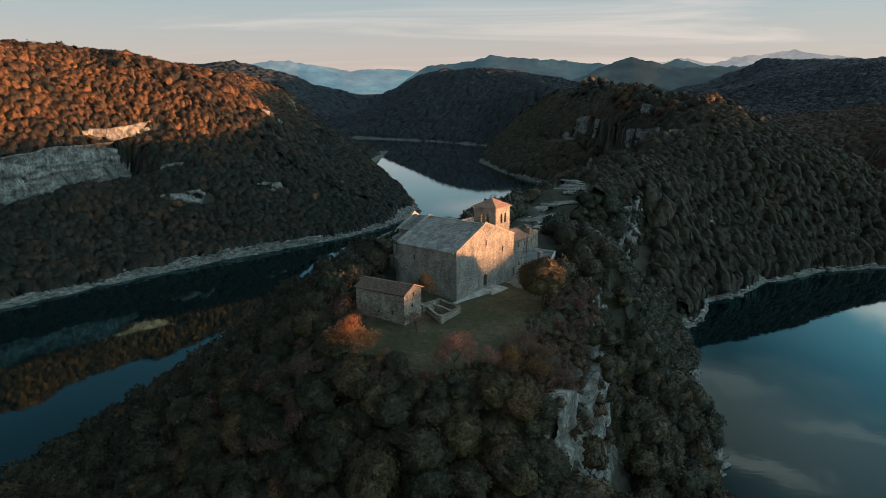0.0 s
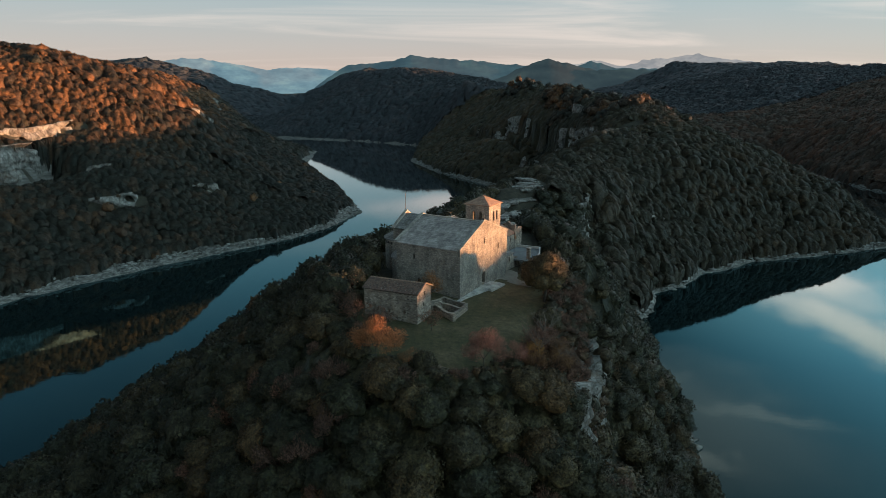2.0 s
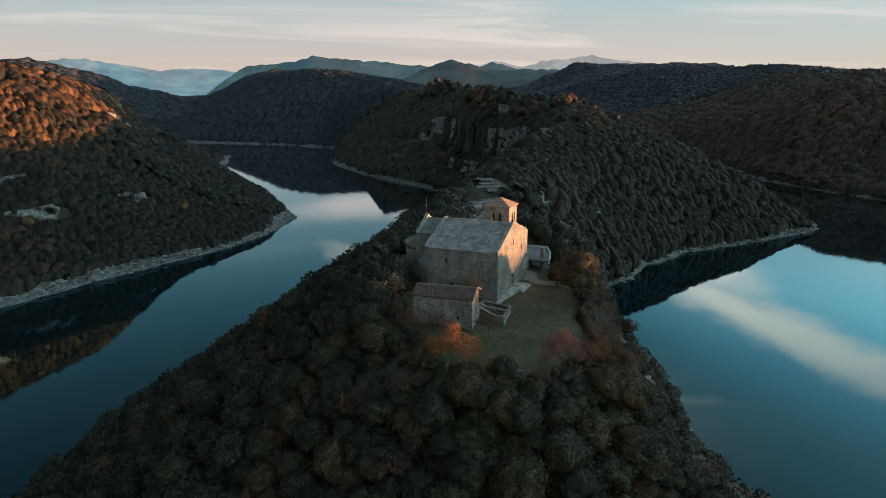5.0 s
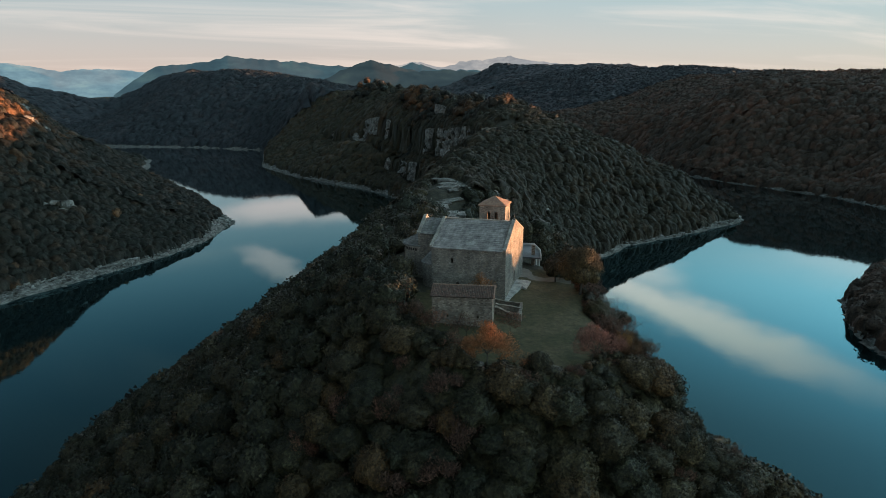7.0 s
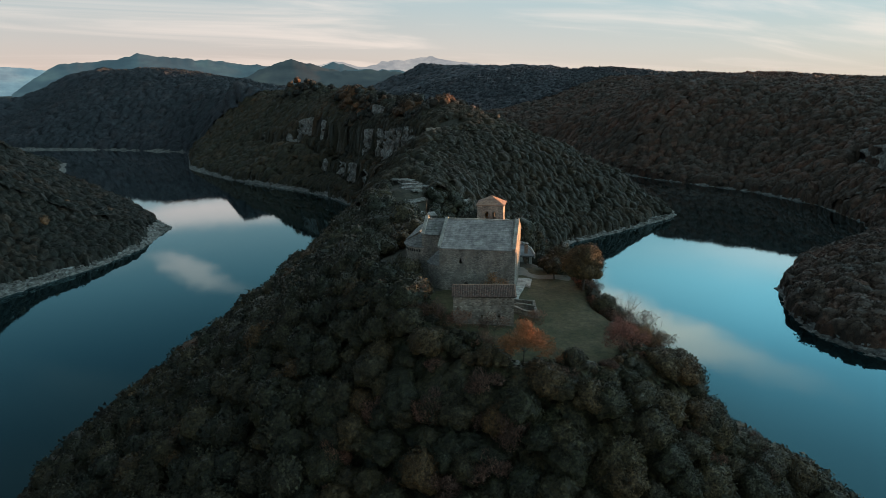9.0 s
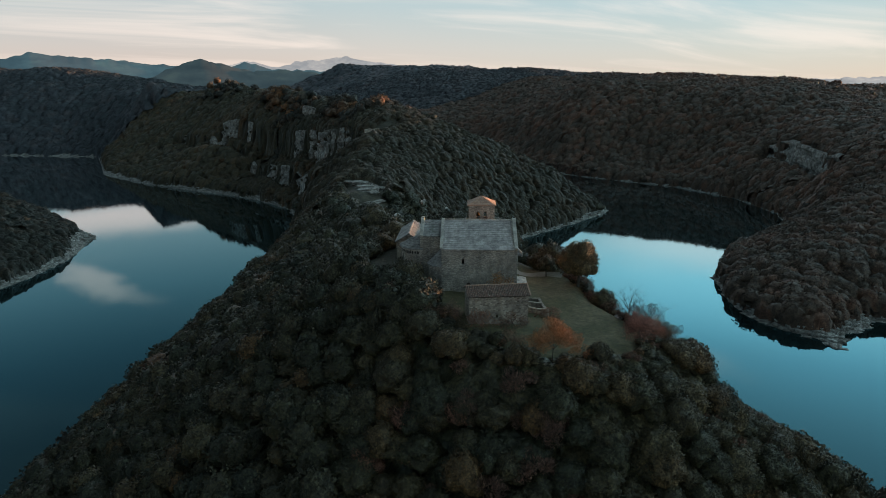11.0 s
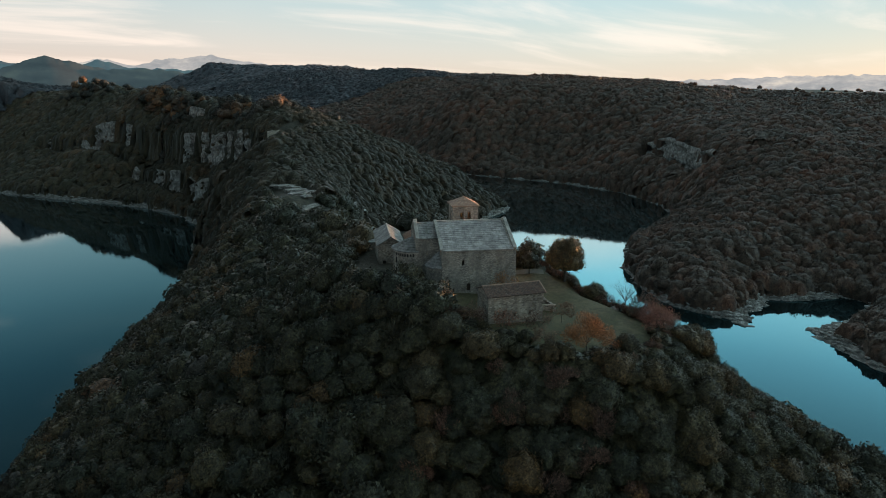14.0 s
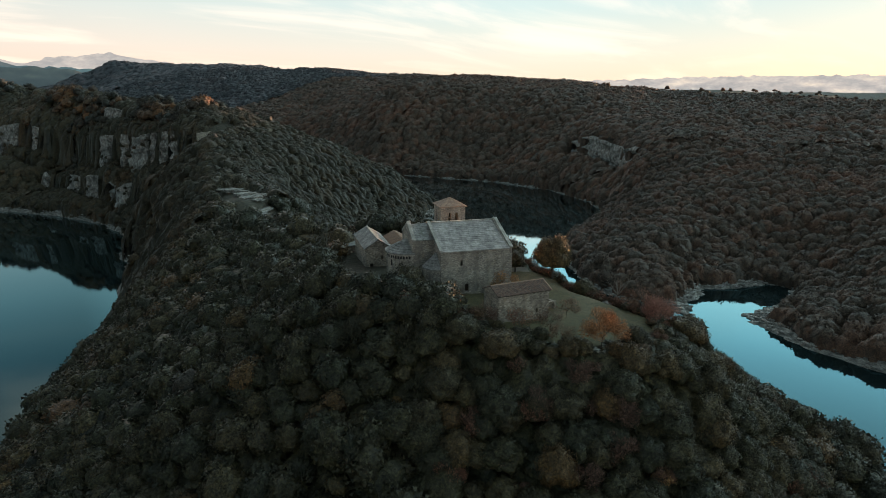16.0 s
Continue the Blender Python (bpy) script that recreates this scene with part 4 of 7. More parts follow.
def church():
    top = thing("church", CHURCH_AT, "Romanesque stone church with slab roof, warm light on its gable front", "church")
    # west front, with its doorway and slit windows
    front = [(0, -3), (20.1, -3), (20.1, 9.75), (9.7, 13.75), (0, 9.6)]
    holes = [arch(9.67, 0.6, 1.3, 2.5), arch(9.79, 9.0, 0.38, 1.25, 5), arch(15.9, 6.7, 0.55, 1.3, 5)]
    part("front_wall", panel(front, holes, 0.9, along_x(0, 0)), STONE, top, "sunlit coursed stone gable")
    part("north_wall", panel([(0.9, -4), (15, -4), (15, 9.35), (0.9, 9.35)], [arch(9.6, 1.0, 0.85, 1.6), arch(10.75, 6.35, 0.5, 1.15, 5)], 0.9, along_y(0, 0)), STONE, top)
    part("south_wall", panel([(0.9, -4), (15, -4), (15, 9.35), (0.9, 9.35)], [], 0.9, along_y(19.2, 0)), STONE, top)
    part("east_wall", panel([(0.9, -4), (19.2, -4), (19.2, 9.6), (9.7, 13.45), (0.9, 9.6)], [], 0.8, along_x(0, 14.2)), STONE, top)
    part("floor_slab", boxed((0.9, 19.2, 0.9, 14.2, -0.2, 0.0)), VOID, top)
    # doorway: archivolt, door leaf, jambs
    arc = bmesh.new()
    for k in range(11):
        a, b = math.pi * k / 11, math.pi * (k + 0.93) / 11
        pts = [(9.67 + r * math.cos(t), -0.07, 2.55 + r * math.sin(t)) for r, t in ((1.25, a), (1.62, a), (1.62, b), (1.25, b))]
        vs = [arc.verts.new(p) for p in pts] + [arc.verts.new((x, y + 0.3, z)) for x, y, z in pts]
        for f in ((0, 1, 2, 3), (0, 4, 5, 1), (1, 5, 6, 2), (2, 6, 7, 3), (3, 7, 4, 0)):
            arc.faces.new([vs[i] for i in f])
    part("door_arch", arc, COPING, top, "ring of pale wedge-shaped stones")
    part("door", boxed((9.04, 9.66, 0.45, 0.55, 0.6, 2.9), (9.68, 10.3, 0.45, 0.55, 0.6, 2.9), bevel=0.01), WOOD_DARK, top, "dark wooden double door")
    part("north_door", boxed((0.4, 0.5, 9.15, 10.05, 1.0, 2.5)), WOOD_DARK, top, "small dark wooden door")
    niche = panel(arch(3.0, 7.1, 0.8, 1.5, 6), [], 0.06, along_x(0, -0.03))
    part("blocked_window", niche, RUBBLE, top, "walled-up round-headed window")
    # nave roof, copings
    part("nave_roof", roof_slope((-0.35, 0.55, 9.45), (-0.35, 15.15, 9.45), (9.7, 15.15, 13.45), (9.7, 0.55, 13.45), 0.25, 16, 3), ROOF_STONE, top, "grey stone slab roof")
    part("nave_roof", roof_slope((20.45, 15.15, 9.45), (20.45, 0.55, 9.45), (9.7, 0.55, 13.45), (9.7, 15.15, 13.45), 0.25), ROOF_STONE, top)
    part("ridge_cap", boxed(*[(9.45, 9.95, 0.6 + 0.97 * k, 0.6 + 0.97 * k + 0.93, 13.36, 13.60) for k in range(15)]), COPING, top)
    for s, e in (((-0.15, 0, 9.55), (9.7, 0, 13.75)), ((20.25, 0, 9.7), (9.7, 0, 13.75))):
        bm, s, e = bmesh.new(), Vector(s), Vector(e)
        for k in range(13):
            a, b = s.lerp(e, k / 13), s.lerp(e, (k + 0.96) / 13)
            vs = [bm.verts.new(p + Vector((0, dy, dz))) for p in (a, b) for dy, dz in ((-0.12, 0.02), (0.62, 0.02), (0.62, 0.24), (-0.12, 0.24))]
            for f in ((0, 1, 2, 3), (7, 6, 5, 4), (0, 4, 5, 1), (1, 5, 6, 2), (2, 6, 7, 3), (3, 7, 4, 0)):
                bm.faces.new([vs[i] for i in f])
        part("gable_coping", bm, COPING, top, "pale coping stones")
    bm = bmesh.new()
    for k in range(2):
        a, b = Vector((-0.2, 15.05, 9.62)), Vector((9.7, 15.05, 13.62))
        if k:
            a, b = Vector((20.3, 15.05, 9.62)), b
        vs = [bm.verts.new(p + Vector((0, dy, dz))) for p in (a, b) for dy, dz in ((-0.3, -0.1), (0.3, -0.1), (0.3, 0.2), (-0.3, 0.2))]
        for f in ((0, 1, 2, 3), (7, 6, 5, 4), (0, 4, 5, 1), (1, 5, 6, 2), (2, 6, 7, 3), (3, 7, 4, 0)):
            bm.faces.new([vs[i] for i in f])
    part("east_coping", bm, COPING, top)
    eave = boxed(*[(-0.28, 0.1, 0.7 + 0.72 * k, 0.7 + 0.72 * k + 0.66, 9.2, 9.42) for k in range(20)])
    part("eave_cornice", eave, RUBBLE, top)
    # iron cross on the west gable
    part("cross", boxed((9.66, 9.74, 0.2, 0.28, 13.95, 15.0), (9.4, 10.0, 0.21, 0.27, 14.55, 14.63), (9.5, 9.9, 0.05, 0.45, 13.9, 14.1)), IRON, top, "small iron cross")
    # raised choir bay with its own slab roof
    part("choir_wall", panel([(15.0, -4), (19.6, -4), (19.6, 10.95), (15.0, 10.95)], [], 0.8, along_y(5.3, 0)), STONE, top)
    part("choir_wall", panel([(15.0, -4), (19.6, -4), (19.6, 10.95), (15.0, 10.95)], [], 0.8, along_y(13.3, 0)), STONE, top)
    part("choir_gable", panel([(6.1, -4), (13.3, -4), (13.3, 11.3), (9.7, 13.65), (6.1, 11.3)], [arch(9.7, 8.6, 0.5, 1.2, 5)], 0.7, along_x(0, 18.9)), STONE, top)
    part("choir_roof", roof_slope((4.9, 15.0, 10.9), (4.9, 19.3, 10.9), (9.7, 19.3, 13.4), (9.7, 15.0, 13.4), 0.22, 10, 5), ROOF_ROUGH, top, "dark mossy slab roof")
    part("choir_roof", roof_slope((14.5, 19.3, 10.9), (14.5, 15.0, 10.9), (9.7, 15.0, 13.4), (9.7, 19.3, 13.4), 0.22), ROOF_ROUGH, top)
    bm = bmesh.new()
    for side in (-1, 1):
        a, b = Vector((9.7 + side * 4.95, 19.35, 10.95)), Vector((9.7, 19.35, 13.75))
        vs = [bm.verts.new(p + Vector((0, dy, dz))) for p in (a, b) for dy, dz in ((-0.4, -0.1), (0.3, -0.1), (0.3, 0.22), (-0.4, 0.22))]
        for f in ((0, 1, 2, 3), (7, 6, 5, 4), (0, 4, 5, 1), (1, 5, 6, 2), (2, 6, 7, 3), (3, 7, 4, 0)):
            bm.faces.new([vs[i] for i in f])
    part("choir_coping", bm, COPING, top)
    part("finial", boxed((9.4, 10.0, 18.9, 19.6, 13.7, 14.05), bevel=0.05), COPING, top)
    part("lightning_rod", boxed((9.67, 9.73, 19.4, 19.46, 13.9, 17.6)), IRON, top, "thin iron rod")
    # main apse: wall, pilaster strips, arcaded frieze, cone
    part("main_apse", half_round(9.7, 19.5, 4.35, -4, 8.0, -5, 185, 26), STONE, top)
    strips = bmesh.new()
    for a in (18, 54, 90, 126, 162):
        c, s = math.cos(radians(a)), math.sin(radians(a))
        tx, ty = -s * 0.28, c * 0.28
        base = [(9.7 + c * r + tx * k, 19.5 + s * r + ty * k) for r, k in ((4.2, -1), (4.47, -1), (4.47, 1), (4.2, 1))]
        vs = [strips.verts.new((x, y, z)) for z in (-4, 7.1) for x, y in base]
        for f in ((0, 1, 5, 4), (1, 2, 6, 5), (2, 3, 7, 6), (4, 5, 6, 7)):
            strips.faces.new([vs[i] for i in f])
    part("pilaster_strip", strips, STONE, top)
    # flat dark faces on the wall stand for the shade in the niches
    frieze = bmesh.new()
    for k in range(22):
        a0, a1 = radians(4 + 172 * (k + 0.22) / 22), radians(4 + 172 * (k + 0.78) / 22)
        vs = [frieze.verts.new((9.7 + r * math.cos(a), 19.5 + r * math.sin(a), z)) for r in (4.37, 4.30) for a, z in ((a0, 7.0), (a1, 7.0), (a1, 7.45), ((a0 + a1) / 2, 7.62), (a0, 7.45))]
        frieze.faces.new(vs[:5])
    part("frieze_niche", frieze, VOID, top, "row of small round-headed niches, their shade drawn as flat dark shapes")
    part("apse_cornice", half_round(9.7, 19.5, 4.6, 7.75, 8.05, -5, 185, 26), COPING, top)
    # dark plates on the wall stand for the unlit window openings
    part("apse_window", panel(arch(0, 5.4, 0.6, 1.3, 5), [], 0.05, Matrix.Translation((9.7, 19.5, 0)) @ Matrix.Rotation(radians(28), 4, "Z") @ Matrix.Translation((0, 4.33, 0))), VOID, top, "slit window, its unlit opening drawn as a flat dark plate")
    part("apse_window", panel(arch(0, 5.4, 0.6, 1.3, 5), [], 0.05, Matrix.Translation((9.7, 19.5, 0)) @ Matrix.Rotation(radians(-30), 4, "Z") @ Matrix.Translation((0, 4.33, 0))), VOID, top)
    part("apse_roof", half_cone(9.7, 19.5, 4.75, 8.05, (9.7, 19.6, 10.5), -6, 186, 26, 7, 8), ROOF_ROUGH, top, "dark mossy slab half cone")
    # north aisle apse
    part("side_apse", half_round(3.0, 15.0, 2.75, -4, 5.8, 0, 180, 18), STONE, top)
    part("side_apse_roof", half_cone(3.0, 15.0, 3.0, 5.8, (3.0, 15.1, 8.8), -2, 182, 18, 6, 9), ROOF_ROUGH, top, "dark mossy slab half cone")
    part("side_apse", half_round(16.6, 15.0, 2.75, -4, 5.8, 0, 180, 18), STONE, top)
    part("side_apse_roof", half_cone(16.6, 15.0, 3.0, 5.8, (16.6, 15.1, 8.8), -2, 182, 18, 6, 10), ROOF_ROUGH, top)
    # bell tower over the south aisle
    x0, x1, y0, y1, zt = 18.9, 24.4, 3.9, 9.7, 14.85
    wins = lambda a, b: [arch(a, 11.35, 0.75, 2.1), arch(b, 11.35, 0.75, 2.1)]
    tower = part("bell_tower", panel([(x0, -3), (x1, -3), (x1, zt), (x0, zt)], wins(21.15, 22.6), 0.8, along_x(0, y0)), STONE, top, "square stone bell tower with twin openings")
    part("tower_wall", panel([(x0, -3), (x1, -3), (x1, zt), (x0, zt)], wins(20.6, 22.4), 0.8, along_x(0, y1 - 0.8)), STONE, tower)
    part("tower_wall", panel([(y0 + 0.8, 8), (y1 - 0.8, 8), (y1 - 0.8, zt), (y0 + 0.8, zt)], wins(5.95, 7.6), 0.8, along_y(x0, 0)), STONE, tower)
    part("tower_wall", panel([(y0 + 0.8, -3), (y1 - 0.8, -3), (y1 - 0.8, zt), (y0 + 0.8, zt)], wins(5.95, 7.6), 0.8, along_y(x1 - 0.8, 0)), STONE, tower)
    part("tower_floor", boxed((x0 + 0.8, x1 - 0.8, y0 + 0.8, y1 - 0.8, 10.6, 10.8)), VOID, tower)
    cx, cy, e = (x0 + x1) / 2, (y0 + y1) / 2, 0.32
    corners = [(x0 - e, y0 - e), (x1 + e, y0 - e), (x1 + e, y1 + e), (x0 - e, y1 + e)]
    cap = bmesh.new()
    rnd = random.Random(5)
    for i in range(4):
        a, b = Vector((*corners[i], zt)), Vector((*corners[(i + 1) % 4], zt))
        t = Vector((cx, cy, zt + 1.75))
        for row in range(7):
            s, s2 = row / 7, min(1, (row + 1.12) / 7)
            m = max(2, int(14 * (1 - s)))
            for k in range(m):
                p = [a.lerp(b, k / m).lerp(t, s), a.lerp(b, (k + 0.95) / m).lerp(t, s), a.lerp(b, (k + 0.95) / m).lerp(t, s2), a.lerp(b, k / m).lerp(t, s2)]
                j = rnd.uniform(0.02, 0.09)
                p[0].z += j
                p[1].z += j
                vs = [cap.verts.new(q) for q in p] + [cap.verts.new(q - Vector((0, 0, 0.16))) for q in p]
                for f in ((0, 1, 2, 3), (0, 4, 5, 1), (1, 5, 6, 2), (3, 7, 4, 0), (7, 6, 5, 4)):
                    cap.faces.new([vs[n] for n in f])
    part("tower_roof", cap, TILE_PALE, tower, "low pyramid roof of pale clay tiles")
    part("tower_cornice", boxed((x0 - 0.2, x1 + 0.2, y0 - 0.2, y1 + 0.2, zt - 0.12, zt + 0.03)), COPING, tower)
    for by in (7.6,):
        bell = bmesh.new()
        bmesh.ops.create_cone(bell, segments=14, radius1=0.42, radius2=0.2, depth=0.7, cap_ends=True, matrix=Matrix.Translation((21.2, by, 12.5)))
        bmesh.ops.create_cone(bell, segments=14, radius1=0.5, radius2=0.42, depth=0.15, cap_ends=True, matrix=Matrix.Translation((21.2, by, 12.1)))
        part("bell", bell, BRONZE, tower, "bronze bell", True)
    return top


church()

# ---- the other buildings round the church ----
def clay_roof(eave_a, eave_b, ridge_b, ridge_a, pitch=0.30, rows=9, seed=0):
    """A slope of half-round clay tiles in columns from eave to ridge, each tile lapping the one below."""
    a, b, c, d = (Vector(p) for p in (eave_a, eave_b, ridge_b, ridge_a))
    up = (b - a).cross(d - a).normalized()
    if up.z < 0:
        up = -up
    side = (b - a).normalized()
    n = max(1, int((b - a).length / pitch))
    rnd = random.Random(seed)
    verts, faces = [], []
    for k in range(n):
        foot, head = a.lerp(b, (k + 0.5) / n), d.lerp(c, (k + 0.5) / n)
        for r in range(rows):
            p, q = foot.lerp(head, r / rows), foot.lerp(head, min(1.0, (r + 1.15) / rows))
            jig = side * rnd.uniform(-0.015, 0.015) + up * rnd.uniform(-0.006, 0.012)
            s = len(verts)
            for end, lift, wide in ((p, 0.045, 0.5), (q, 0.0, 0.42)):
                for t in (-1, -0.5, 0.5, 1):
                    verts.append(end + jig + side * (t * wide * pitch) + up * (lift + (0.0 if abs(t) == 1 else 0.10)))
            for t in range(3):
                faces.append((s + t, s + t + 1, s + t + 5, s + t + 4))
            faces.append((s, s + 3, s + 2, s + 1))
    return [tuple(v) for v in verts], faces


def clay_part(name, parent, mat, label, *corners, **more):
    v, f = clay_roof(*corners, **more)
    ob = new(name, mesh_of(name, v, f, [mat]))
    ob.parent = parent
    return tagged(ob, label, kind="stuff")


def stone_hut():
    top = thing("stone_hut", pose(-14.4, 107.0, 57.0, 0, 0, 63.6), "two-storey rubble stone outbuilding with a lichened clay tile roof", "outbuilding")
    w, l, e, r = 5.5, 10.5, 5.65, 6.75
    gable = [(0, -3), (w, -3), (w, e), (w / 2, r), (0, e)]
    part("gable_wall", panel(gable, [arch(2.9, 4.7, 0.45, 0.75, 5), arch(2.5, 2.7, 0.55, 0.8, 5), [(3.0, 1.0), (3.5, 1.0), (3.5, 1.5), (3.0, 1.5)]], 0.6, along_x(0, 0)), RUBBLE, top, "rubble gable with small square windows")
    part("gable_wall", panel(gable, [arch(2.7, 3.4, 0.5, 0.8, 5)], 0.6, along_x(0, l - 0.6)), RUBBLE, top)
    part("side_wall", panel([(0.6, -4), (l - 0.6, -4), (l - 0.6, e), (0.6, e)], [[(2.3, 1.6), (2.7, 1.6), (2.7, 2.3), (2.3, 2.3)], [(5.3, 1.5), (5.7, 1.5), (5.7, 2.2), (5.3, 2.2)], [(7.6, 1.6), (7.95, 1.6), (7.95, 2.3), (7.6, 2.3)]], 0.6, along_y(0, 0)), RUBBLE, top)
    part("side_wall", panel([(0.6, -3), (l - 0.6, -3), (l - 0.6, e), (0.6, e)], [[(4.5, 0), (5.6, 0), (5.6, 2.1), (4.5, 2.1)]], 0.6, along_y(w - 0.6, 0)), RUBBLE, top)
    part("floor_slab", boxed((0.6, w - 0.6, 0.6, l - 0.6, 2.6, 2.8)), VOID, top)
    part("roof_deck", roof_slope((-0.3, -0.25, e - 0.12), (-0.3, l + 0.25, e - 0.12), (w / 2, l + 0.25, r), (w / 2, -0.25, r), 0.1), WOOD_DARK, top)
    part("roof_deck", roof_slope((w + 0.3, l + 0.25, e - 0.12), (w + 0.3, -0.25, e - 0.12), (w / 2, -0.25, r), (w / 2, l + 0.25, r), 0.1), WOOD_DARK, top)
    clay_part("roof_tiles", top, TILE, "weathered brown clay tiles with pale lichen", (-0.36, -0.3, e - 0.1), (-0.36, l + 0.3, e - 0.1), (w / 2, l + 0.3, r + 0.02), (w / 2, -0.3, r + 0.02), seed=2)
    clay_part("roof_tiles", top, TILE, "weathered brown clay tiles with pale lichen", (w + 0.36, l + 0.3, e - 0.1), (w + 0.36, -0.3, e - 0.1), (w / 2, -0.3, r + 0.02), (w / 2, l + 0.3, r + 0.02), seed=3)
    bm = bmesh.new()
    for k in range(26):
        bmesh.ops.create_cone(bm, segments=8, radius1=0.16, radius2=0.13, depth=0.46, cap_ends=True, matrix=Matrix.Translation((w / 2, -0.1 + 0.42 * k, r + 0.06)) @ Matrix.Rotation(radians(90), 4, "X"))
    part("ridge_tiles", bm, TILE_PALE, top)
    verge = bmesh.new()
    for s in (-1, 1):
        a, b = Vector((w / 2 + s * (w / 2 + 0.36), -0.28, e - 0.02)), Vector((w / 2, -0.28, r + 0.14))
        vs = [verge.verts.new(p + Vector((0, dy, dz))) for p in (a, b) for dy, dz in ((-0.12, -0.08), (0.12, -0.08), (0.12, 0.12), (-0.12, 0.12))]
        for f in ((0, 1, 2, 3), (7, 6, 5, 4), (0, 4, 5, 1), (1, 5, 6, 2), (2, 6, 7, 3), (3, 7, 4, 0)):
            verge.faces.new([vs[i] for i in f])
    part("verge_tiles", verge, TILE_PALE, top, "red clay verge tiles")


def tumbled_wall(name, parent, a, b, height, thick, seed, fall=0.35, base=-1.2):
    """A stretch of broken wall between two points, its top crumbled into steps."""
    rnd = random.Random(seed)
    a, b = Vector(a), Vector(b)
    long = (b - a).length
    n = max(3, int(long / 0.8))
    top = [(long * k / n, height * (1 - fall * rnd.random()) * (0.9 + 0.1 * math.sin(k * 0.9 + seed))) for k in range(n + 1)]
    ring = [(0, base), (long, base)] + [(s, z) for s, z in reversed(top)]
    turn = math.atan2(b.y - a.y, b.x - a.x)
    return part(name, panel(ring, [], thick, Matrix.Translation((a.x, a.y, 0)) @ Matrix.Rotation(turn, 4, "Z")), RUBBLE, parent)


def ruin():
    top = thing("ruined_building", CHURCH_AT, "roofless ruin of low crumbled rubble walls on the lawn", "ruin")
    tumbled_wall("ruin_wall", top, (-10.9, -5.0), (-4.2, -4.2), 1.0, 0.5, 1, 0.05)
    tumbled_wall("ruin_wall", top, (-4.2, -4.2), (-3.3, 1.6), 1.1, 0.5, 2, 0.06)
    tumbled_wall("ruin_wall", top, (-3.4, 1.6), (-8.0, 2.6), 1.3, 0.55, 3, 0.15)
    tumbled_wall("ruin_wall", top, (-8.0, 2.6), (-10.9, -5.0), 1.3, 0.55, 4, 0.3)
    tumbled_wall("ruin_wall", top, (-7.0, -4.4), (-6.3, 0.4), 1.5, 0.5, 5, 0.3)
    tumbled_wall("ruin_wall", top, (-6.3, 0.4), (-9.6, 0.8), 1.3, 0.5, 6, 0.3)


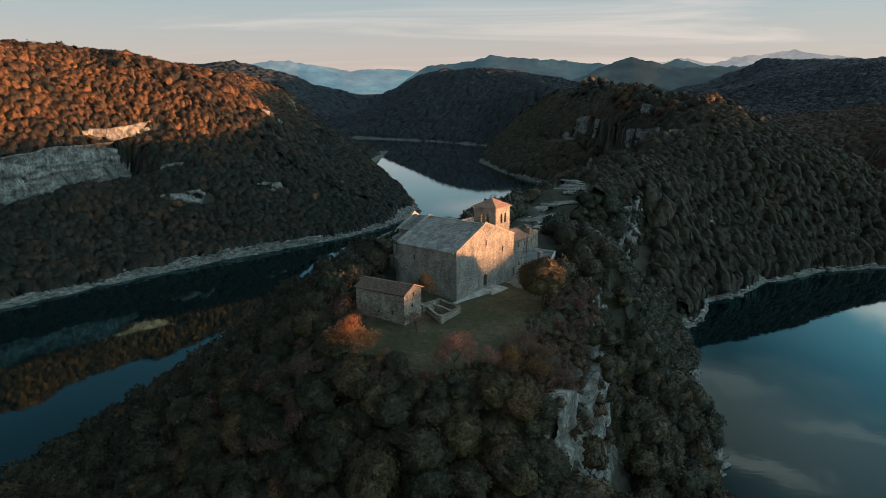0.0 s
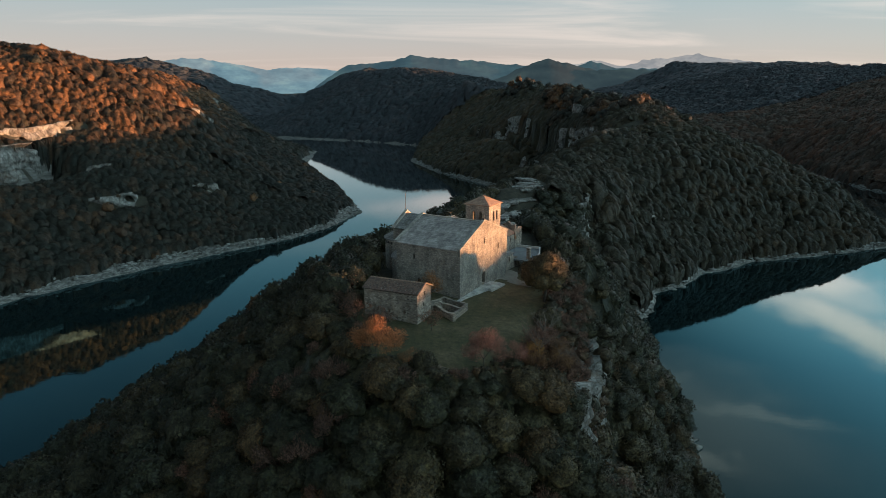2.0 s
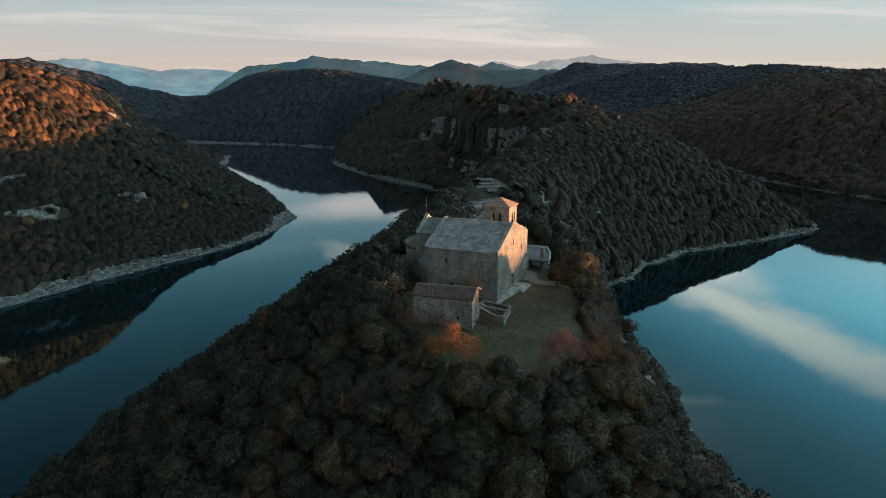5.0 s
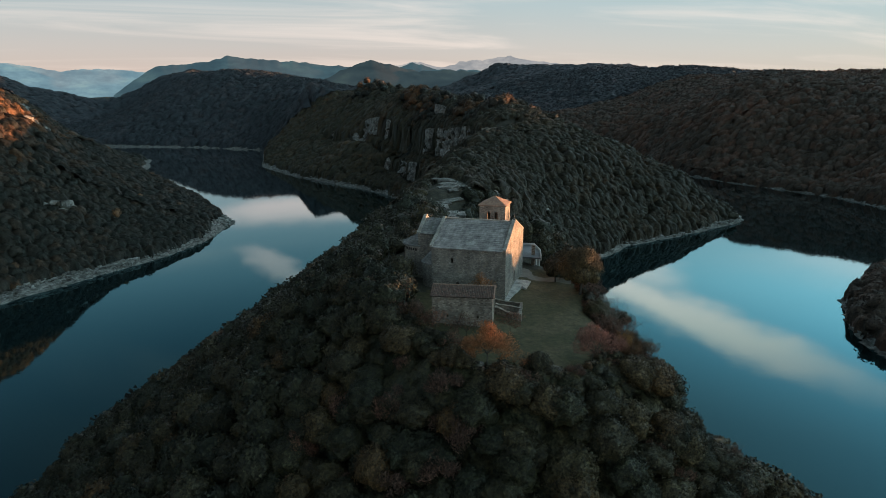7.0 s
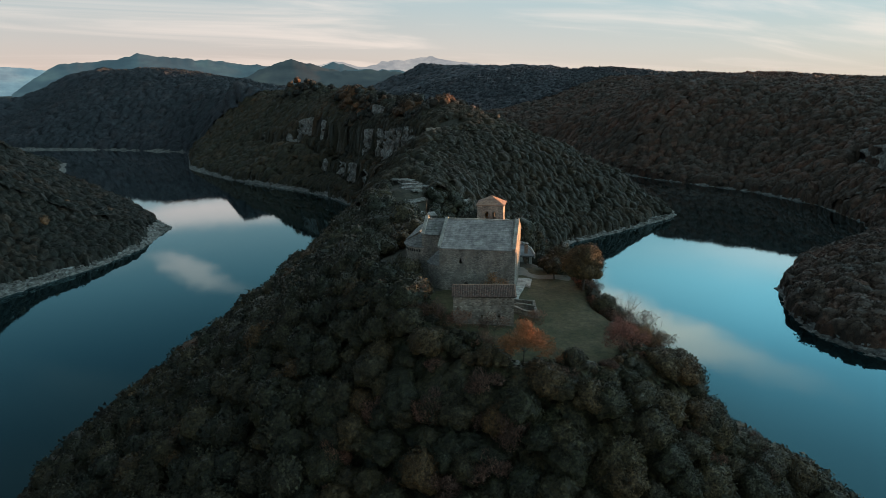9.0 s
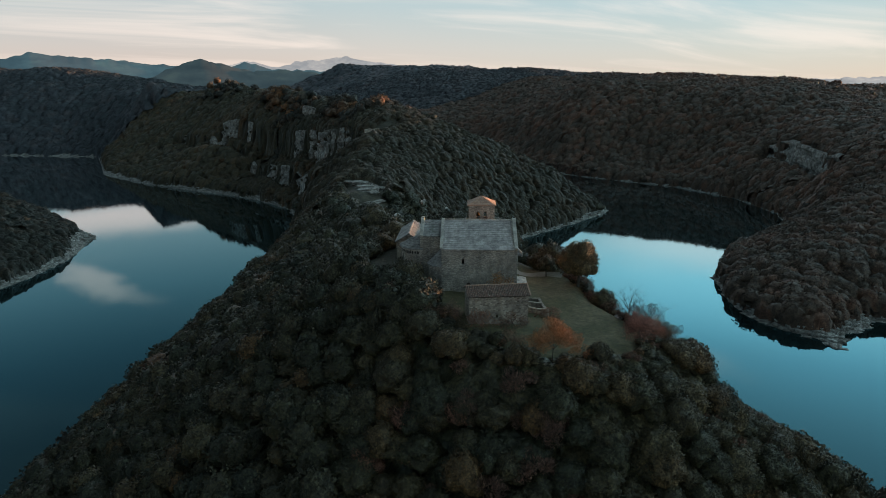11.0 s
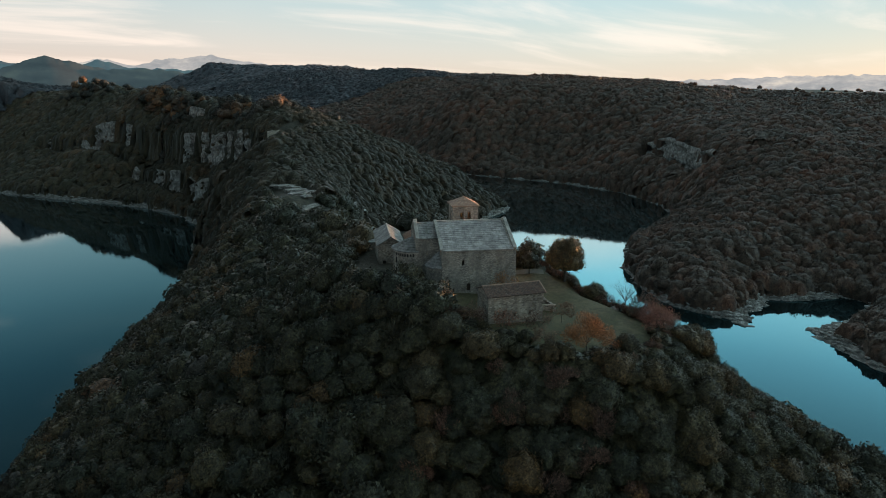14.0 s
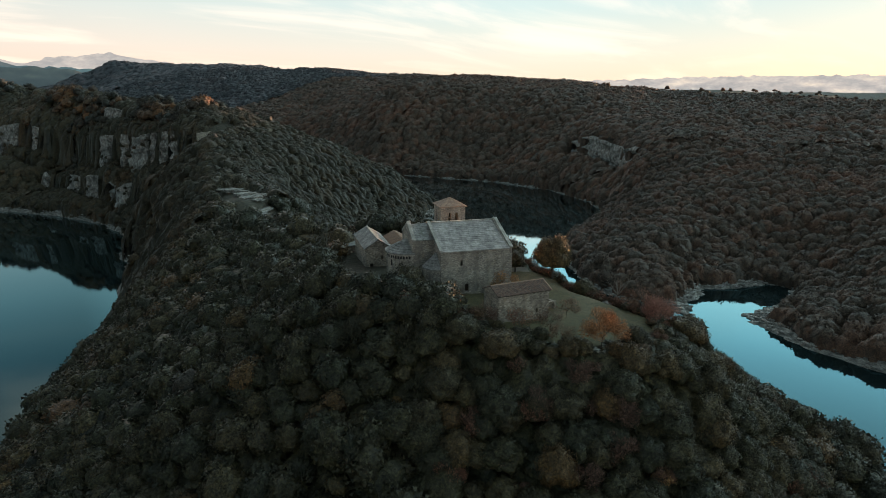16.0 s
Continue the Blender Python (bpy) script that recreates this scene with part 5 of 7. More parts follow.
def cloister():
    top = thing("cloister_wing", CHURCH_AT, "stone monastery wing with small windows and a clay tile roof", "building")
    wins = [[(x, 3.5), (x + 0.55, 3.5), (x + 0.55, 4.5), (x, 4.5)] for x in (31.4, 34.2, 37.2)] + [[(28.0, 3.4), (28.4, 3.4), (28.4, 4.3), (28.0, 4.3)]]
    part("front_wall", panel([(24.4, -6), (40.4, -6), (40.4, 6.2), (38.6, 6.5), (36.6, 5.9), (36.3, 5.3), (24.4, 5.3)], wins, 0.7, along_x(0, 6.0)), RUBBLE, top)
    part("end_wall", panel([(6.7, -6), (12.6, -6), (12.6, 5.4), (9.5, 7.2), (8.0, 6.2), (6.7, 6.0)], [[(8.5, 3.0), (9.1, 3.0), (9.1, 4.2), (8.5, 4.2)]], 0.7, along_y(39.7, 0)), RUBBLE, top)
    part("back_wall", panel([(24.4, -6), (40.4, -6), (40.4, 5.2), (24.4, 5.2)], [], 0.7, along_x(0, 12.6)), RUBBLE, top)
    part("floor_slab", boxed((24.4, 39.7, 6.7, 12.6, 2.0, 2.2)), VOID, top)
    part("roof_deck", roof_slope((24.4, 5.7, 5.25), (36.2, 5.7, 5.25), (36.2, 9.6, 7.0), (24.4, 9.6, 7.0), 0.12), WOOD_DARK, top)
    part("roof_deck", roof_slope((36.2, 13.5, 5.25), (24.4, 13.5, 5.25), (24.4, 9.6, 7.0), (36.2, 9.6, 7.0), 0.12), WOOD_DARK, top)
    clay_part("roof_tiles", top, TILE_PALE, "faded pinkish clay tiles", (24.4, 5.6, 5.28), (36.3, 5.6, 5.28), (36.3, 9.6, 7.05), (24.4, 9.6, 7.05), rows=10, seed=6)
    clay_part("roof_tiles", top, TILE_PALE, "faded pinkish clay tiles", (36.3, 13.6, 5.28), (24.4, 13.6, 5.28), (24.4, 9.6, 7.05), (36.3, 9.6, 7.05), rows=10, seed=7)
    part("tall_stub", boxed((36.6, 37.4, 6.0, 7.2, 5.2, 7.2), (39.2, 40.4, 5.9, 7.0, -5.0, 5.0), bevel=0.06), RUBBLE, top, "broken stone pier")
    back = thing("cloister_gallery", CHURCH_AT, "low gallery range with a reddish clay tile roof", "building")
    part("gallery_wall", panel([(26, -3), (38, -3), (38, 4.4), (26, 4.4)], [arch(x, 1.0, 1.2, 2.2) for x in (28, 30.4, 32.8, 35.2)], 0.6, along_x(0, 18.4)), RUBBLE, back)
    part("gallery_end", panel([(14.0, -3), (18.4, -3), (18.4, 4.4), (16.4, 5.7), (14.0, 4.4)], [], 0.6, along_y(26, 0)), RUBBLE, back)
    part("gallery_end", panel([(14.0, -3), (18.4, -3), (18.4, 4.4), (16.4, 5.7), (14.0, 4.4)], [], 0.6, along_y(37.4, 0)), RUBBLE, back)
    part("roof_deck", roof_slope((25.8, 19.2, 4.3), (38.2, 19.2, 4.3), (38.2, 16.4, 5.8), (25.8, 16.4, 5.8), 0.12), WOOD_DARK, back)
    part("roof_deck", roof_slope((38.2, 13.6, 4.3), (25.8, 13.6, 4.3), (25.8, 16.4, 5.8), (38.2, 16.4, 5.8), 0.12), WOOD_DARK, back)
    clay_part("roof_tiles", back, TILE_PALE, "reddish clay tiles", (25.7, 19.3, 4.33), (38.3, 19.3, 4.33), (38.3, 16.4, 5.85), (25.7, 16.4, 5.85), rows=8, seed=8)
    clay_part("roof_tiles", back, TILE_PALE, "reddish clay tiles", (38.3, 13.5, 4.33), (25.7, 13.5, 4.33), (25.7, 16.4, 5.85), (38.3, 16.4, 5.85), rows=8, seed=9)


def east_range():
    top = thing("east_range", CHURCH_AT, "long stone building with a mossy stone slab gable roof", "building")
    x0, x1, y0, y1, e, r = 22.0, 37.2, 20.6, 26.4, 5.7, 7.6
    gable = [(y0, -5), (y1, -5), (y1, e), ((y0 + y1) / 2, r - 0.15), (y0, e)]
    part("gable_wall", panel(gable, [[(24.6, 0.2), (25.4, 0.2), (25.4, 2.0), (24.6, 2.0)], arch(22.6, 3.0, 0.4, 0.9, 5)], 0.7, along_y(x0, 0)), RUBBLE, top)
    part("gable_wall", panel(gable, [], 0.7, along_y(x1 - 0.7, 0)), RUBBLE, top)
    part("long_wall", panel([(x0 + 0.7, -5), (x1 - 0.7, -5), (x1 - 0.7, e), (x0 + 0.7, e)], [[(x, 2.6), (x + 0.4, 2.6), (x + 0.4, 3.5), (x, 3.5)] for x in (25, 28.5, 32, 35)], 0.7, along_x(0, y1 - 0.7)), RUBBLE, top)
    part("long_wall", panel([(x0 + 0.7, -5), (x1 - 0.7, -5), (x1 - 0.7, e), (x0 + 0.7, e)], [], 0.7, along_x(0, y0)), RUBBLE, top)
    part("floor_slab", boxed((x0 + 0.7, x1 - 0.7, y0 + 0.7, y1 - 0.7, 0, 0.15)), VOID, top)
    ym = (y0 + y1) / 2
    part("slab_roof", roof_slope((x1 + 0.3, y1 + 0.35, e - 0.1), (x0 - 0.3, y1 + 0.35, e - 0.1), (x0 - 0.3, ym, r), (x1 + 0.3, ym, r), 0.2, 8, 12), ROOF_ROUGH, top, "lichened grey stone slabs")
    part("slab_roof", roof_slope((x0 - 0.3, y0 - 0.35, e - 0.1), (x1 + 0.3, y0 - 0.35, e - 0.1), (x1 + 0.3, ym, r), (x0 - 0.3, ym, r), 0.2, 8, 13), ROOF_ROUGH, top)
    part("ridge_cap", boxed(*[(x0 - 0.2 + 0.8 * k, x0 + 0.56 + 0.8 * k, ym - 0.2, ym + 0.2, r - 0.06, r + 0.12) for k in range(19)]), COPING, top)
    yard = thing("garden_wall", CHURCH_AT, "low weathered stone wall beside the east range", "wall")
    tumbled_wall("wall_run", yard, (12.5, 28.5), (23.0, 29.5), 1.0, 0.5, 21, 0.15, -4)
    tumbled_wall("wall_run", yard, (38.0, 31.5), (50.0, 30.0), 1.4, 0.5, 22, 0.1, -4)
    lean = thing("lean_to_shed", CHURCH_AT, "low flat slab-roofed shed by the east range", "shed")
    part("shed_roof", boxed((39.5, 46.0, 24.5, 29.5, 2.0, 2.3), bevel=0.03), ROOF_ROUGH, lean, "flat dark slab roof")
    part("shed_wall", boxed((39.8, 45.7, 24.8, 29.2, -4.0, 2.0)), RUBBLE, lean)


def terrace():
    top = thing("terrace", CHURCH_AT, "concrete viewing terrace with white parapets on tall piers", "terrace")
    z = 1.5
    ring = [(27.2, -3.3), (33.2, -2.2), (39.1, 0.2), (38.4, 5.9), (27.2, 5.9)]
    part("deck", prism([(x, y, z - 0.35) for x, y in ring], (0, 0, 0.35)), DECK, top, "smooth grey-blue concrete deck")
    for a, b in zip(ring[:3], ring[1:4]):
        d = (Vector(b) - Vector(a))
        m = Matrix.Translation((*a, 0)) @ Matrix.Rotation(math.atan2(d.y, d.x), 4, "Z")
        part("parapet", panel([(0, z - 0.6), (d.length, z - 0.6), (d.length, z + 0.55), (0, z + 0.55)], [], 0.22, m), CEMENT, top, "white rendered parapet")
    for x, y in ((38.4, 0.4), (36.0, -0.7), (38.1, 4.6), (31.0, -2.2)):
        part("pier", boxed((x - 0.35, x + 0.35, y - 0.2, y + 0.5, -9.5, z - 0.35), bevel=0.04), CEMENT, top, "square pale concrete pier")
    part("retaining_wall", panel([(20.4, -6), (30.5, -6), (30.5, z - 0.2), (27.2, z + 0.6), (26.5, 2.9), (20.4, 3.2)], [arch(22.4, -0.7, 1.7, 2.3), arch(24.9, 1.3, 0.8, 1.2)], 0.9, along_x(0, 1.6)), RUBBLE, top, "rubble wall with an arched passage")
    part("link_roof", roof_slope((20.2, 1.5, 3.1), (27.4, 1.5, 2.9), (27.4, 6.0, 3.6), (20.2, 6.0, 3.8), 0.15, 4, 15), ROOF_ROUGH, top)
    part("passage_back", boxed((20.2, 27.0, 5.6, 5.9, -3, 3.2)), VOID, top)
    pillar = thing("stone_pillar", CHURCH_AT @ pose(29.6, -1.0, 0), "slim square stone pillar beside the terrace", "pillar")
    part("shaft", boxed((-0.4, 0.4, -0.4, 0.4, -4.0, 3.8), bevel=0.05), RUBBLE, pillar)
    part("cap", boxed((-0.5, 0.5, -0.5, 0.5, 3.8, 4.0), bevel=0.04), COPING, pillar)
    pole = thing("flagpole", CHURCH_AT @ pose(31.2, 3.5, 1.5), "thin pole with a small limp faded flag on the terrace", "flagpole")
    bm = bmesh.new()
    bmesh.ops.create_cone(bm, segments=8, radius1=0.06, radius2=0.04, depth=5.4, cap_ends=True, matrix=Matrix.Translation((0, 0, 2.7)))
    part("pole", bm, IRON, pole)
    cloth = bmesh.new()
    grid = [[cloth.verts.new((0.05 + 0.1 * i + 0.03 * math.sin(j), 0.08 * math.sin(i * 1.6 + j * 0.5), 5.3 - 0.2 * j - 0.06 * i)) for i in range(6)] for j in range(9)]
    for j in range(8):
        for i in range(5):
            cloth.faces.new((grid[j][i], grid[j][i + 1], grid[j + 1][i + 1], grid[j + 1][i]))
    bmesh.ops.solidify(cloth, geom=list(cloth.faces), thickness=0.01)
    part("flag", cloth, PINK_TWIG_CLOTH, pole, "small faded orange flag")


PINK_TWIG_CLOTH = plain("faded_flag_cloth", (0.42, 0.22, 0.12), (0.32, 0.16, 0.09), 6.0, 0.9)


def forecourt():
    """The paved apron before the church door, with its steps, and the trodden way along the wall."""
    top = thing("paved_forecourt", CHURCH_AT, "pale stone paved apron with steps before the church door", "pavement", kind="structure")
    rnd = random.Random(3)
    # a strip of flags that climbs along the wall and widens before the door
    def brink(x):
        return -0.9 - 1.1 * max(0.0, min(1.0, (x - 1.0) / 9.0))
    x = -1.4
    while x < 12.6:
        step_on = rnd.uniform(0.8, 1.35)
        x1 = min(12.6, x + step_on)
        far0, far1, rise = brink(x), brink(x1), -0.08 + 0.42 * max(0.0, min(1.0, (x + 1.0) / 8.0))
        cuts = 2 if far0 > -1.5 else 3
        for k in range(cuts):
            f0, f1 = k / cuts + rnd.uniform(-0.04, 0.04) * (k > 0), (k + 1) / cuts
            lift = rise + rnd.uniform(-0.02, 0.02)
            ring = [(x, far0 * f0 - 0.06), (x1 - 0.035, far1 * f0 - 0.06), (x1 - 0.035, far1 * f1 - 0.02), (x, far0 * f1 - 0.02)]
            part("flagstone", prism([(px, py, lift - 1.2) for px, py in ring], (0, 0, 1.2)), FLAG, top)
        x = x1
    for k in range(3):
        o = 0.34 * (k + 1)
        part("step", prism([(8.6 - o * 0.4, -1.8 - o, -1.0), (12.62 + o, -2.0 - o, -1.0), (12.62 + o, -0.08, -1.0), (8.6, -0.08, -1.0)], (0, 0, 1.0 + 0.33 - 0.15 * (k + 1))), FLAG, top)
    for name, line, wide, mat, label in (("path_west", [(17.5, -1.8), (22.4, 0.6), (22.4, 1.6)], 2.2, EARTH_PATH, "trodden earth path to the arched passage"),
                                         ("path_lawn", [(18.5, -1.6), (19.0, -6.0), (17.5, -11.5)], 1.9, EARTH_PATH, "trodden earth path along the lawn edge")):
        pts = walked([(x, y) for x, y in line], 0.8)
        d = np.gradient(pts, axis=0)
        d /= np.linalg.norm(d, axis=1)[:, None]
        rows = []
        for s in np.linspace(-1, 1, 5):
            q = pts + np.stack([-d[:, 1], d[:, 0]], 1) * wide * s * (1 + 0.12 * np.sin(np.arange(len(pts)) * 1.3))[:, None]
            world = np.array([CHURCH_AT @ Vector((x, y, 0)) for x, y in q])
            rows.append(np.stack([world[:, 0], world[:, 1], land(world[:, 0], world[:, 1]) + 0.06 - 0.03 * s * s], 1))
        m = len(pts)
        i = (np.arange(4)[:, None] * m + np.arange(m - 1)[None, :]).ravel()
        tagged(new(name, mesh_of(name, np.concatenate(rows), np.stack([i, i + 1, i + m + 1, i + m], 1), [mat], True)), label, "path", kind="structure")


stone_hut()
ruin()
cloister()
east_range()
terrace()
forecourt()


def outcrop(at, size, seed, label):
    """A low shelf of bedded rock."""
    rnd = random.Random(seed)
    top = thing("rock_outcrop", pose(at[0], at[1], float(land(at[0], at[1])[0]), 0, 0, rnd.uniform(0, 180)), label, "rock", "rock shelves on the ridge")
    for k in range(rnd.randint(3, 5)):
        bm = bmesh.new()
        w, l, h = size * rnd.uniform(0.4, 1.0), size * rnd.uniform(0.25, 0.6), rnd.uniform(0.5, 1.1)
        bmesh.ops.create_cube(bm, size=1.0)
        bmesh.ops.subdivide_edges(bm, edges=list(bm.edges), cuts=3, use_grid_fill=True)
        for v in bm.verts:
            n = noise.noise_vector(Vector((v.co.x * 2 + seed, v.co.y * 2 + k * 3, v.co.z * 3)))
            v.co = Vector((v.co.x * w, v.co.y * l, v.co.z * h)) + Vector((n.x * 0.5, n.y * 0.5, n.z * 0.25))
        bmesh.ops.transform(bm, matrix=Matrix.Translation((rnd.uniform(-0.4, 0.4) * size, rnd.uniform(-0.4, 0.4) * size, rnd.uniform(0.0, 0.6))) @ Matrix.Rotation(rnd.uniform(-0.4, 0.4), 4, "Z"), verts=bm.verts)
        part("ledge", bm, SHORE_ROCK, top)


for k, (x, y, s) in enumerate([(13, 196, 5), (17, 205, 6), (14, 214, 7), (19, 222, 6), (16, 231, 6), (22, 240, 7), (26, 252, 8), (31, 262, 7), (35, 272, 8), (38, 284, 7), (46, 300, 7), (20, 212, 5), (24, 232, 5)]):
    outcrop((x, y), s * 1.25, 60 + k, "shelf of pale bare limestone on the ridge top")


def far_terrace():
    top = thing("farm_terrace", pose(118, 446, float(land(126, 447)[0]), 0, 0, 3), "long low reddish wall of a ruined farm on the ridge", "wall")
    tumbled_wall("wall_run", top, (0, 0), (24, 0.5), 3.0, 0.8, 41, 0.15, -4)
    tumbled_wall("wall_run", top, (24, 0.5), (25, 8), 2.6, 0.8, 42, 0.2, -4)


far_terrace()

# ---- trees ----
def ball(times):
    bm = bmesh.new()
    bmesh.ops.create_icosphere(bm, subdivisions=times, radius=1.0)
    v = np.array([p.co for p in bm.verts])
    f = np.array([[p.index for p in face.verts] for face in bm.faces])
    bm.free()
    return v, f


BALLS = {times: ball(times) for times in (2, 3, 4)}


def crown_shape(seed, lobes, leaves, tall=1.0, leaf=0.05, fine=3):
    """A crown about 1 wide and tall high: one rounded body billowing into boughs, under small leaf sprays; also the way each part of it faces."""
    rnd = np.random.RandomState(seed)
    base, faces = BALLS[fine]
    # boughs over the upper two thirds, uneven in size
    k = np.arange(lobes)
    high = 1 - 1.45 * (k + 0.5) / lobes + rnd.uniform(-0.08, 0.08, lobes)
    turn = k * 2.4 + rnd.uniform(-0.4, 0.4, lobes)
    flat = np.sqrt(np.clip(1 - high ** 2, 0.02, 1))
    seat = np.stack([flat * np.cos(turn), flat * np.sin(turn), high], 1)
    seat *= (rnd.uniform(0.50, 0.78, lobes))[:, None]
    size = rnd.uniform(0.85, 1.25, lobes) * 1.25 / math.sqrt(lobes) + 0.12

    def surface(d):
        """How far out the crown reaches along each way, and which bough it belongs to."""
        along = d @ seat.T
        gap = (seat ** 2).sum(1)[None] - along ** 2
        reach = np.where(gap < size[None] ** 2, along + np.sqrt(np.maximum(size[None] ** 2 - gap, 0)), 0.0)
        return np.maximum(reach.max(1), 0.42), reach.argmax(1)
    r, whose = surface(base)
    body = base * (r * rnd.uniform(0.80, 0.98, len(base)))[:, None]
    face = body - seat[whose] + base * 0.15
    d = rnd.normal(size=(leaves, 3))
    d[:, 2] = np.where(d[:, 2] < -0.35, -d[:, 2], d[:, 2])
    d /= np.linalg.norm(d, axis=1)[:, None]
    r, own = surface(d)
    at = d * (r * (rnd.uniform(0.88, 1.04, leaves) + rnd.exponential(0.03, leaves)))[:, None]
    out = at - seat[own] + d * 0.15
    u = rnd.normal(size=(leaves, 3))
    u /= np.linalg.norm(u, axis=1)[:, None]
    w = np.cross(u, rnd.normal(size=(leaves, 3)))
    w /= np.linalg.norm(w, axis=1)[:, None]
    span = rnd.uniform(0.5, 1.25, leaves)[:, None] * leaf * 2
    tri = np.stack([at + u * span, at - u * span * 0.5 + w * span * 0.8, at - u * span * 0.5 - w * span * 0.8], 1)
    v = np.concatenate([body, tri.reshape(-1, 3)]) * (0.5, 0.5, 0.44) + (0, 0, 0.42)
    ways = np.concatenate([face, np.repeat(out, 3, 0)])
    ways /= np.linalg.norm(ways, axis=1)[:, None]
    return v * (1, 1, tall), np.concatenate([faces, np.arange(leaves * 3).reshape(-1, 3) + len(base)]), ways


def twig_shape(seed, boughs, twigs, long=0.12, thin=0.011, wild=0.35):
    """A crown of fine twigs with a few leaves left: slivers that stand out from the boughs of a rounded dome."""
    rnd = np.random.RandomState(seed)
    seat = rnd.normal(size=(boughs, 3))
    seat[:, 2] = np.abs(seat[:, 2]) * 0.8 - 0.1
    seat *= (rnd.uniform(0.40, 0.80, boughs) / np.linalg.norm(seat, axis=1))[:, None]
    own = rnd.randint(0, boughs, twigs)
    d = rnd.normal(size=(twigs, 3))
    d /= np.linalg.norm(d, axis=1)[:, None]
    p = seat[own] + d * (0.34 * rnd.uniform(0.15, 1, twigs) ** 0.5)[:, None]
    way = p + (0, 0, 0.55) + rnd.normal(size=(twigs, 3)) * wild
    way /= np.linalg.norm(way, axis=1)[:, None]
    side = np.cross(way, rnd.normal(size=(twigs, 3)))
    side /= np.linalg.norm(side, axis=1)[:, None]
    span = long * rnd.uniform(0.5, 1.3, twigs)[:, None] * 2
    tri = np.stack([p - way * span * 0.5 + side * thin * 2, p - way * span * 0.5 - side * thin * 2, p + way * span * 0.5], 1)
    out = p + d * 0.3 + (0, 0, 0.1)
    out /= np.linalg.norm(out, axis=1)[:, None]
    v = tri.reshape(-1, 3) * (0.5, 0.5, 0.44) + (0, 0, 0.46)
    return v, np.arange(twigs * 3).reshape(-1, 3), np.repeat(out, 3, 0)


def trunk_shape(seed, height, radius, limbs=5, lean=0.06, spread=0.3):
    """A tapered trunk that parts into limbs, as rings of five corners."""
    rnd = np.random.RandomState(seed)
    vs, fs = [], []

    def tube(a, b, r0, r1, sides=5):
        a, b = np.array(a, float), np.array(b, float)
        d = (b - a) / np.linalg.norm(b - a)
        u = np.cross(d, (0.3, 0.9, 0.2))
        u /= np.linalg.norm(u)
        w = np.cross(d, u)
        s = len(vs)
        for c, r in ((a, r0), (b, r1)):
            for k in range(sides):
                t = 2 * math.pi * k / sides
                vs.append(c + (u * math.cos(t) + w * math.sin(t)) * r)
        for k in range(sides):
            m = (k + 1) % sides
            fs.append((s + k, s + m, s + sides + m))
            fs.append((s + k, s + sides + m, s + sides + k))
    fork = np.array([rnd.uniform(-lean, lean) * height, rnd.uniform(-lean, lean) * height, height * 0.45])
    tube((0, 0, -0.12 * height), fork, radius, radius * 0.7, 6)
    ends = []
    for k in range(limbs):
        a = 2 * math.pi * (k + rnd.uniform(-0.3, 0.3)) / limbs
        mid = fork + np.array([math.cos(a) * spread * height * 0.5, math.sin(a) * spread * height * 0.5, height * rnd.uniform(0.18, 0.28)])
        end = mid + np.array([math.cos(a + 0.4) * spread * height * 0.45, math.sin(a + 0.4) * spread * height * 0.45, height * rnd.uniform(0.16, 0.3)])
        tube(fork, mid, radius * 0.5, radius * 0.32)
        tube(mid, end, radius * 0.32, radius * 0.1)
        ends += [mid, end]
    return vs, fs, ends, tube, rnd


def bare_shape(seed, height, radius, limbs=7, spread=0.36, twigs=170):
    """A leafless tree: trunk, limbs and a haze of fine twigs."""
    vs, fs, ends, tube, rnd = trunk_shape(seed, height, radius, limbs, 0.05, spread)
    tips = list(ends)
    for e in ends:
        for _ in range(3):
            d = rnd.normal(size=3)
            d[2] = abs(d[2]) + 0.4
            d = d / np.linalg.norm(d) * height * rnd.uniform(0.12, 0.22)
            tube(e, e + d, radius * 0.14, radius * 0.05, 3)
            tips.append(e + d)
    for _ in range(twigs):
        e = tips[rnd.randint(len(tips))]
        d = rnd.normal(size=3)
        d[2] = abs(d[2]) * 0.8 + 0.15
        d = d / np.linalg.norm(d) * height * rnd.uniform(0.07, 0.16)
        tube(e, e + d, radius * 0.05, radius * 0.02, 3)
    return np.array(vs), np.array(fs)


